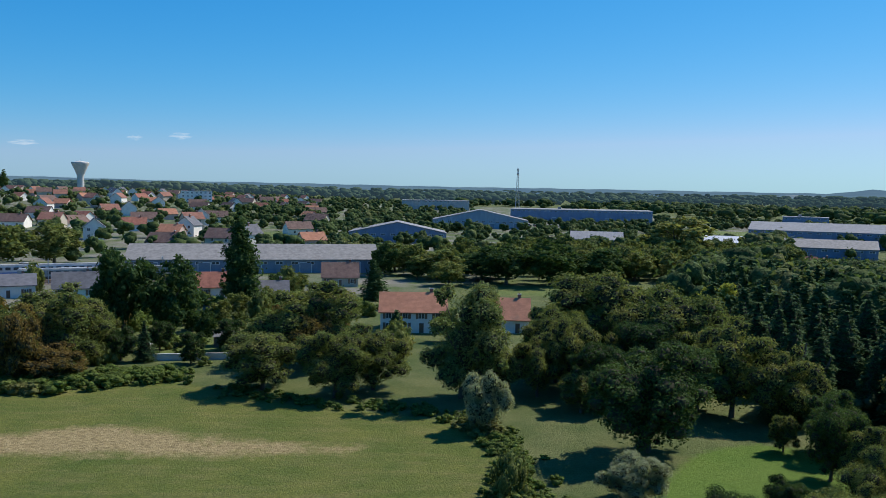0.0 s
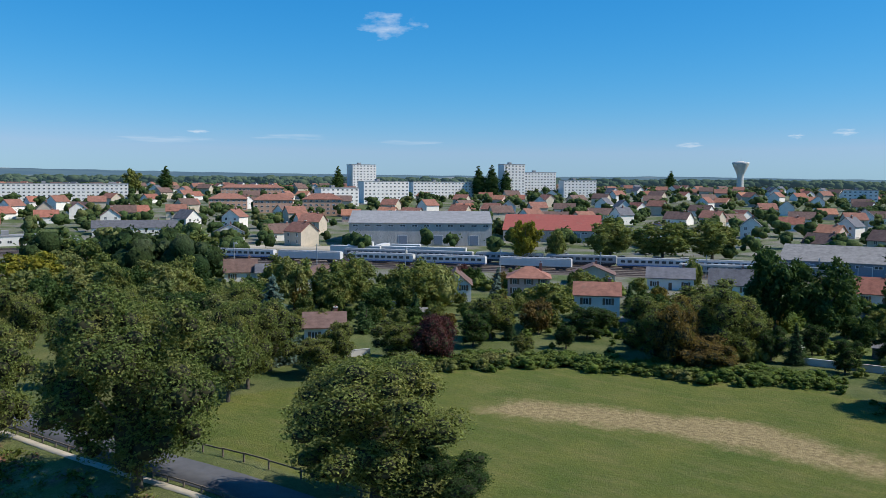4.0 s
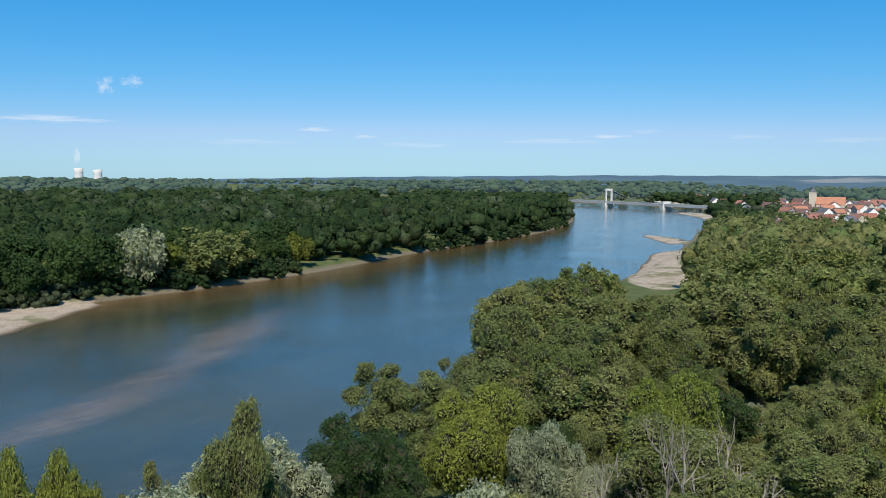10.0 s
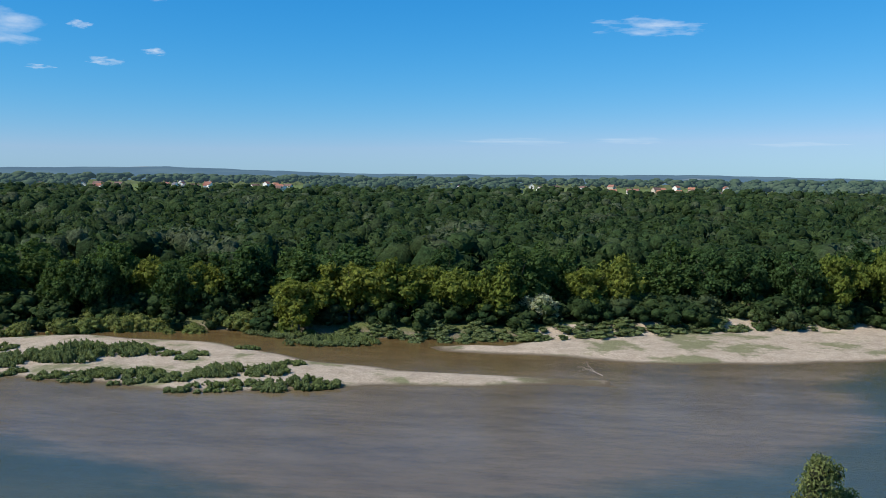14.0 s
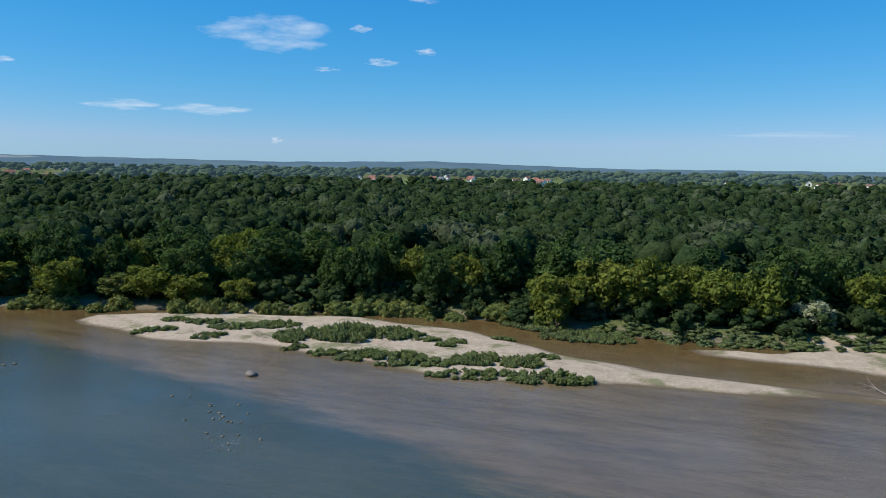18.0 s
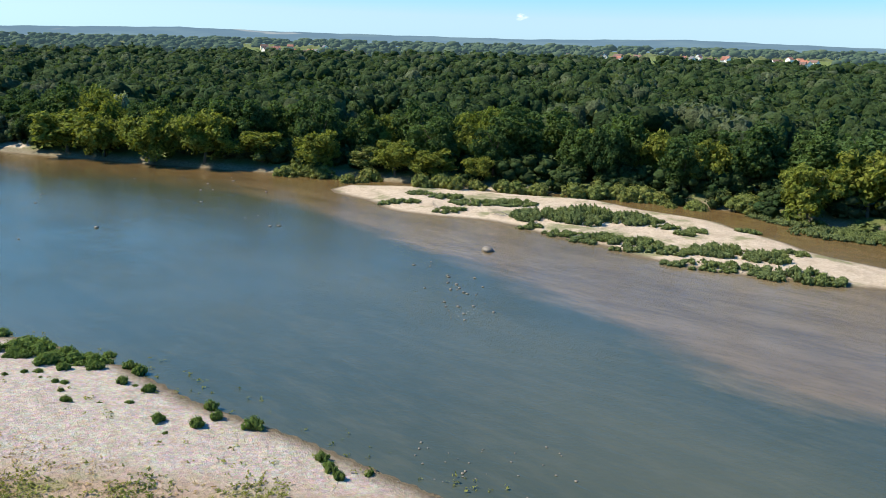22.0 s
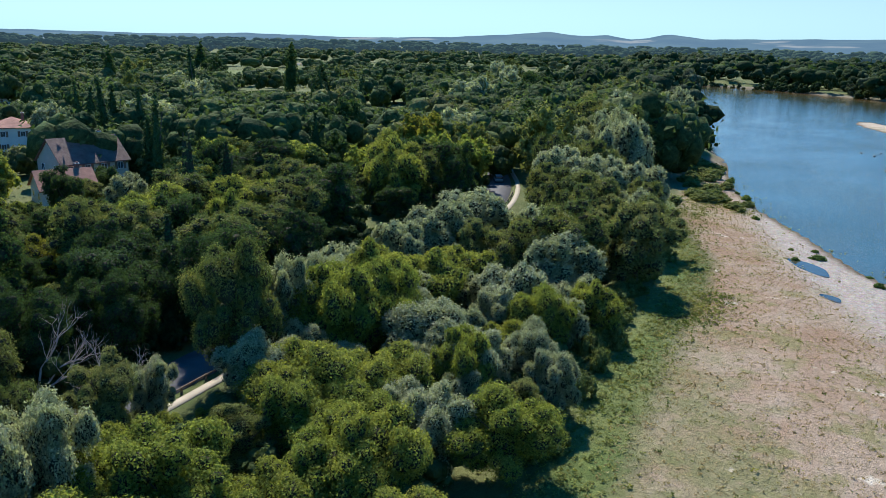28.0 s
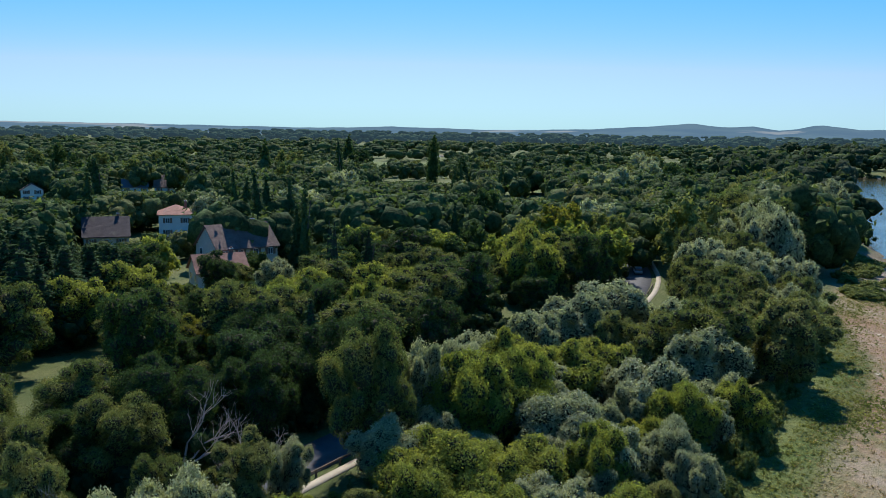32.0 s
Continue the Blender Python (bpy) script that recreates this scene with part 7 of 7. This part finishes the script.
shrubs(58, [(-96, 150), (-110, 140), (-120, 130), (-76, 150), (-40, 150)], 10.0, 130, (0.8, 2.4), "stuff", M_BRAMBLE, "garden shrubs and hedges between houses", None, 1.3)
shrubs(59, [(-150, 170), (-110, 190), (-70, 190), (-30, 200)], 14.0, 110, (1.5, 4.5), "stuff", M_BRAMBLE, "garden shrubs by the railway houses")

shrubs(71, [(262, -119), (322, -101), (368, -105), (462, -105), (555, -99), (647, -77), (740, -6), (830, 114)], 3.0, 170, (5.0, 9.0), "stuff", M_WOOD_FAR, "dark willows hanging over the far bank", None, 1.1)
shrubs(72, [(300, 33), (398, 47), (560, 70), (680, 118)], 3.0, 90, (5.0, 9.0), "stuff", M_PLAIN_WOOD, "willows along the bank upstream", None, 1.1)
shrubs(73, [(45, 16), (75, 17), (105, 17.5), (135, 18)], 0.8, 26, (0.8, 2.6), "bush", 0.55, "young willows at the edge of the gravel")
shrubs(74, [(-152, 27), (-180, 21), (-235, 13)], 2.2, 44, (3.0, 6.0), "bush", 0.7, "undergrowth below the lane trees", 1)
shrubs(76, [(-137, -232), (-43, -213), (30, -193), (98, -190), (205, -147), (322, -104)], 3.6, 430, (3.0, 7.0), "stuff", M_WOOD_FAR, "dark undergrowth below the far bank trees", None, 1.3)
shrubs(77, [(-137, -230), (-180, -229), (-225, -235)], 2.2, 90, (2.5, 6.0), "stuff", M_WOOD_FAR, "dark willow scrub down to the far bank", None, 1.2)
shrubs(78, [(-345, -262), (-429, -279), (-500, -298), (-589, -324), (-800, -426)], 3.0, 190, (3.0, 7.0), "stuff", M_WOOD_FAR, "dark scrub hanging over the far bank", None, 1.2)
spots = ring_spots(36, -26, 16, 290, 900, 15, lambda x, y, rng: np.array([clear_of(a, b, 1.0) for a, b in zip(x, y)]))
wood("hedges", "hedges and small trees between the works and houses", 37, spots, 6.5, 30, 0.7, M_PLAIN_WOOD, 5, flat=1.3)


def stone(seed, size):
    """A water-worn boulder."""
    rng = np.random.default_rng(seed)
    v = BALL_V * (1 + rng.normal(0, 0.14, (len(BALL_V), 1))) * np.array([1.3, 1.0, 0.55]) * size
    return fast_mesh("boulder", v, BALL_Q, M_STONE, True)


M_STONE = plain("wet_stone", (0.16, 0.14, 0.11), 0.6, 0.3, 2.0)
STONES = [stone(s, 0.5) for s in (1, 2, 3)]


def boulders(seed, line, spread, count, sizes):
    rng = np.random.default_rng(seed)
    p = spline(line, 2.0)
    for _ in range(count):
        q = p[int(rng.integers(len(p)))] + rng.normal(0, spread, 2)
        ob = new("boulder", STONES[int(rng.integers(3))])
        s = rng.uniform(*sizes) * 2
        ob.matrix_basis = pose(q[0], q[1], -5.0 + 0.08 * s, 0, 0, rng.uniform(0, 360)) @ Matrix.Diagonal((s, s, s, 1))
        tagged(ob, "dark water-worn boulder breaking the river surface", "rock", "boulders in the river")


boulders(61, [(90, -115), (90.5, -115.2)], 0.2, 1, (1.0, 1.1))
boulders(62, [(69, -82), (76, -90), (84, -98), (92, -102)], 2.2, 26, (0.1, 0.26))
boulders(63, [(150, -80), (200, -60), (260, -40), (320, -20)], 12.0, 22, (0.2, 0.45))
boulders(64, [(120, -100), (150, -120), (190, -115)], 12.0, 16, (0.15, 0.35))
boulders(65, [(44, -49), (40, -52), (36, -56)], 2.4, 34, (0.06, 0.16))


def driftwood(x, y, turn, size):
    rng = np.random.default_rng(int(abs(x * 10)))
    v, f = bare_tree(rng, size)
    ob = new("driftwood", fast_mesh("driftwood", v, f, M_DEAD, True))
    ob.matrix_basis = pose(x, y, max(level(x, y), -5.0) + 0.3, 84, 0, turn)
    tagged(ob, "bleached driftwood branch stranded in shallow water", "driftwood")


driftwood(-6.7, -153.6, 40, 6)
driftwood(104, -141, 110, 7)
driftwood(120, -136, 80, 4)

M_PUDDLE = plain("still_water", (0.06, 0.06, 0.045), 0.05, 0.15, 0.3, specular=0.3)
# puddles left on the gravel bar
for px, py, rx, ry in ((145.5, -3.4, 6.0, 1.9), (125.5, -6.7, 2.0, 0.9)):
    a = np.linspace(0, 2 * math.pi, 28, endpoint=False)
    k = 1 + 0.12 * np.sin(3 * a)
    v = np.concatenate([[[0, 0, 0]], np.stack([np.cos(a) * rx * k, np.sin(a) * ry * k, 0 * a], 1)])
    f = [[0, 1 + i, 1 + (i + 1) % 28] for i in range(28)]
    ob = new("puddle", fast_mesh("puddle", v, f, M_PUDDLE))
    ob.matrix_basis = pose(px, py, level(px, py) + 0.12, 0, 0, 35)
    tagged(ob, "shallow puddle left on the gravel", "puddle", kind="structure")


M_TUFT = leaf("green_tufts", (0.13, 0.16, 0.045), (0.24, 0.24, 0.085), patch=0.15, speck=5.0)
M_DRY_HERB = leaf("dry_herbs", (0.31, 0.23, 0.13), (0.4, 0.31, 0.18), (0.27, 0.26, 0.12), patch=0.3, speck=5.0)



def tufts(name, label, seed, spots, heights, mat, blades=6, spread=0.55):
    """Grass and herb tufts: small heaps of blades, joined."""
    rng = np.random.default_rng(seed)
    n = len(spots)
    base = np.column_stack([spots, np.maximum(land_height(spots[:, 0], spots[:, 1]), -5.0)])
    h = rng.uniform(*heights, n)
    off = rng.normal(0, spread, (n, blades, 2)) * h[:, None, None]
    pos = np.concatenate([base[:, None, :2] + off, (base[:, 2:] + h[:, None] * rng.uniform(0.1, 0.8, (n, blades)))[:, :, None]], 2).reshape(-1, 3)
    nrm = unit(rng.normal(0, 0.45, pos.shape) + (0, 0, 1.0))
    v, f = leaf_clusters(rng, pos, nrm, np.repeat(h, blades)[:, None] * 0.42, 1.2)
    tagged(new(name, fast_mesh(name, v, f, mat, True)), label, "plants", kind="stuff")


def inside(seed, poly, count, clump=0.0):
    """Random places inside an outline, drawn together into patches."""
    rng = np.random.default_rng(seed)
    p = np.asarray(poly, float)
    q = rng.uniform(p.min(0), p.max(0), (count * 3, 2))
    if clump:
        x, y = q.T
        dense = np.sin(x * 0.31 + 2 * np.sin(y * 0.17)) * np.sin(y * 0.37 + 1.7 * np.sin(x * 0.13)) + 0.6 * np.sin(x * 0.9 + y * 0.7) * np.sin(y * 1.1 - x * 0.4)
        q = q[dense > clump * rng.uniform(-1, 1, len(q))]
    return q[sdf(q[:, 0], q[:, 1], p) > 0][:count]


def around(seed, marks, count, spread):
    rng = np.random.default_rng(seed)
    m = np.asarray(marks, float)
    return m[rng.integers(len(m), size=count)] + rng.normal(0, spread, (count, 2))


BAR_TOP = [(30, 12), (59, 12), (97, 13), (136, 14), (176, 21), (200, 20), (190, 8), (150, -2), (110, -12), (80, -24), (60, -32), (40, -40), (22, -30)]
tufts("dry_herbs", "sparse brown herbs over the gravel bar", 81, inside(81, BAR_TOP, 6500), (0.08, 0.22), M_DRY_HERB)
tufts("dry_herbs", "thicker patches of brown herbs on the gravel", 82, inside(82, BAR_TOP, 4500, 1.0), (0.1, 0.28), M_DRY_HERB)
tufts("grass_tufts", "green grass tufts in patches on the gravel", 83, around(83, [(59, -12), (63, -22.5), (58.6, -22.8), (61.3, -19.4), (65.8, -19.2), (60.2, -15.9), (52, -24), (48, -32), (54, -18), (50, -36), (56, -29)], 1500, 1.6), (0.12, 0.4), M_TUFT)
tufts("grass_tufts", "green grass along the willow edge of the gravel", 84, around(84, spline([(50, 13), (70, 14), (88, 13), (105, 12), (116, 8.5), (104, 10), (130, 13), (165, 18), (200, 16), (190, 8)], 2.0), 4800, 2.4), (0.12, 0.4), M_TUFT)
tufts("grass_tufts", "scattered green herbs over the gravel", 85, inside(85, GRAVEL, 1700, 0.8), (0.1, 0.35), M_TUFT)
tufts("channel_herbs", "straw-coloured herbs in the dry channel", 86, inside(86, DRY, 6000, 0.9), (0.12, 0.34), M_DRY_HERB)
tufts("channel_herbs", "green herbs in the dry channel", 87, inside(87, DRY, 2600, 0.5), (0.15, 0.45), M_TUFT)
tufts("verge_herbs", "tall green herbs between the channel and the lane", 88, inside(88, VERGE, 8000, 0.9), (0.3, 0.8), M_TUFT)
tufts("verge_herbs", "reddish seeding dock among the herbs", 89, inside(89, VERGE, 1300, 0.3), (0.3, 0.7), plain("dock_seed", (0.17, 0.085, 0.05), 0.9, 0.3, 2.0))

# ---- fair-weather clouds, far off ----
def cloud_material(cover):
    n = Nodes("cloud")
    co = n.add("TexCoord").outputs["Object"]
    x, y, _ = n.add("SeparateXYZ", Vector=co).outputs
    r2 = n.math("ADD", n.math("MULTIPLY", x, x), n.math("MULTIPLY", y, y))
    rnd = n.add("ObjectInfo").outputs["Random"]
    shift = n.add("CombineXYZ", X=n.math("MULTIPLY", rnd, 40.0), Y=n.math("MULTIPLY", rnd, 17.0), Z=0.0).outputs[0]
    puff = n.noise(1.7, 5.0, 0.55, n.add("VectorMath", (("operation", "ADD"),), i0=co, i1=shift).outputs[0])
    alpha = n.ramp(n.math("SUBTRACT", n.math("MULTIPLY", n.math("SUBTRACT", puff, 0.28), 2.6), r2), 0.0, 1.5)
    glow = n.add("Emission", Color=c4(0.86, 0.92, 1.0), Strength=0.95)
    clear = n.add("BsdfTransparent")
    out = n.add("MixShader", i0=n.math("MULTIPLY", alpha, cover), i1=clear.outputs[0], i2=glow.outputs[0])
    n.tree.links.new(out.outputs[0], n.add("OutputMaterial").inputs[0])
    return n.mat


M_CLOUD = cloud_material(0.85)
CLOUD = solid("cloud", [(-1, -1, 0), (1, -1, 0), (1, 1, 0), (-1, 1, 0)], [(0, 1, 2, 3)], M_CLOUD)


M_WISP = cloud_material(0.4)
WISP = solid("cloud", [(-1, -1, 0), (1, -1, 0), (1, 1, 0), (-1, 1, 0)], [(0, 1, 2, 3)], M_WISP)


def clouds(rows, sheet=None):
    for az, el, w, h in rows:
        d = 4700
        x, y = azimuth(az, d * math.cos(radians(el)))
        z = 30 + d * math.sin(radians(el))
        ob = new("cloud", sheet or CLOUD)
        ob.matrix_basis = look((x, y, z), EYE) @ pose(0, 0, 0, 0, 180, 0) @ Matrix.Diagonal((radians(w) / 2 * d * 1.15, radians(h) / 2 * d * 1.3, 1, 1))
        ob.visible_shadow = False
        tagged(ob, "small white fair-weather cloud", "cloud", "clouds", "structure")


clouds([(-143.3, 8.62, 8.68, 2.26), (-149.1, 9.05, 1.51, 0.53), (-150.4, 6.97, 2.26, 0.53), (-153.4, 7.70, 1.70, 0.45), (-134.3, 3.75, 4.91, 0.68), (-139.5, 3.66, 5.66, 0.75), (-153.3, 11.24, 3.58, 1.06),
        (-143.6, 1.82, 0.94, 0.45), (-146.8, 6.43, 1.70, 0.30), (-127.8, 6.08, 1.51, 0.38), (84.6, 5.84, 3.21, 1.13), (78.7, 7.13, 4.15, 0.45), (72.6, 4.74, 3.40, 0.30), (77.0, 4.47, 6.04, 0.38)])
clouds([(175.2, 9.71, 6.79, 1.28), (157.1, 7.67, 3.58, 0.75), (147.5, 5.79, 1.21, 1.13), (145.9, 6.09, 1.58, 0.75), (150.6, 3.67, 7.17, 0.53), (45.5, 9.93, 4.34, 1.58), (26.0, 2.28, 1.89, 0.34), (16.9, 2.99, 1.89, 0.38),
        (19.7, 2.79, 1.06, 0.30), (57.8, 2.93, 1.51, 0.26), (134.6, 3.37, 2.26, 0.38), (131.4, 2.93, 1.89, 0.26), (115.4, 2.99, 3.40, 0.30), (149.2, 1.5, 0.5, 1.4), (-30.2, 5.16, 1.13, 0.30)])

clouds([(119, 2.7, 7, 0.45), (113, 3.3, 2.4, 0.3), (107, 2.9, 4, 0.35), (101, 2.6, 5, 0.35), (95, 2.7, 4, 0.3), (83, 2.7, 6, 0.4), (75, 2.4, 7, 0.5), (184, 2.5, 9, 0.5), (176, 2.6, 6, 0.4), (166, 2.3, 6, 0.3),
        (60, 2.4, 7, 0.5), (52, 2.7, 6, 0.4), (44, 2.4, 5, 0.35), (139, 2.5, 7, 0.4), (128, 2.4, 6, 0.35)], WISP)


def ruin(x, y, turn):
    """A roofless frame of columns and beams."""
    root = new("ruined_frame")
    root.matrix_basis = pose(x, y, level(x, y), 0, 0, turn)
    tagged(root, "roofless pinkish concrete frame of a ruined building", "ruin")
    mat = plain("stained_concrete", (0.34, 0.25, 0.21), 0.9, 0.3, 0.8)
    post = boxes("column", [(-0.22, 0.22, -0.22, 0.22, -0.5, 6.4, 0)], [mat], 0.03)
    for i in range(6):
        for j in range(3):
            part("column", post, root, at=pose(-10 + 4 * i, -4 + 4 * j, 0))
    for z in (3.0, 6.2):
        for j in range(3):
            part("beam", boxes("beam", [(-10.6, 10.6, -0.18, 0.18, 0, 0.45, 0)], [mat], 0.03), root, at=pose(0, -4 + 4 * j, z))
        for i in range(6):
            part("beam", boxes("beam", [(-0.16, 0.16, -4.6, 4.6, 0, 0.4, 0)], [mat], 0.03), root, at=pose(-10 + 4 * i, 0, z + 0.2))
    part("wall", boxes("wall", [(-10, 2, 3.9, 4.1, -0.5, 3.0, 0)], [mat]), root)


ruin(-212, 74, 70)

# ---- prototypes are not part of the place ----
for p in PROTOTYPES:
    for o in (*p.children_recursive, p):
        bpy.data.objects.remove(o)
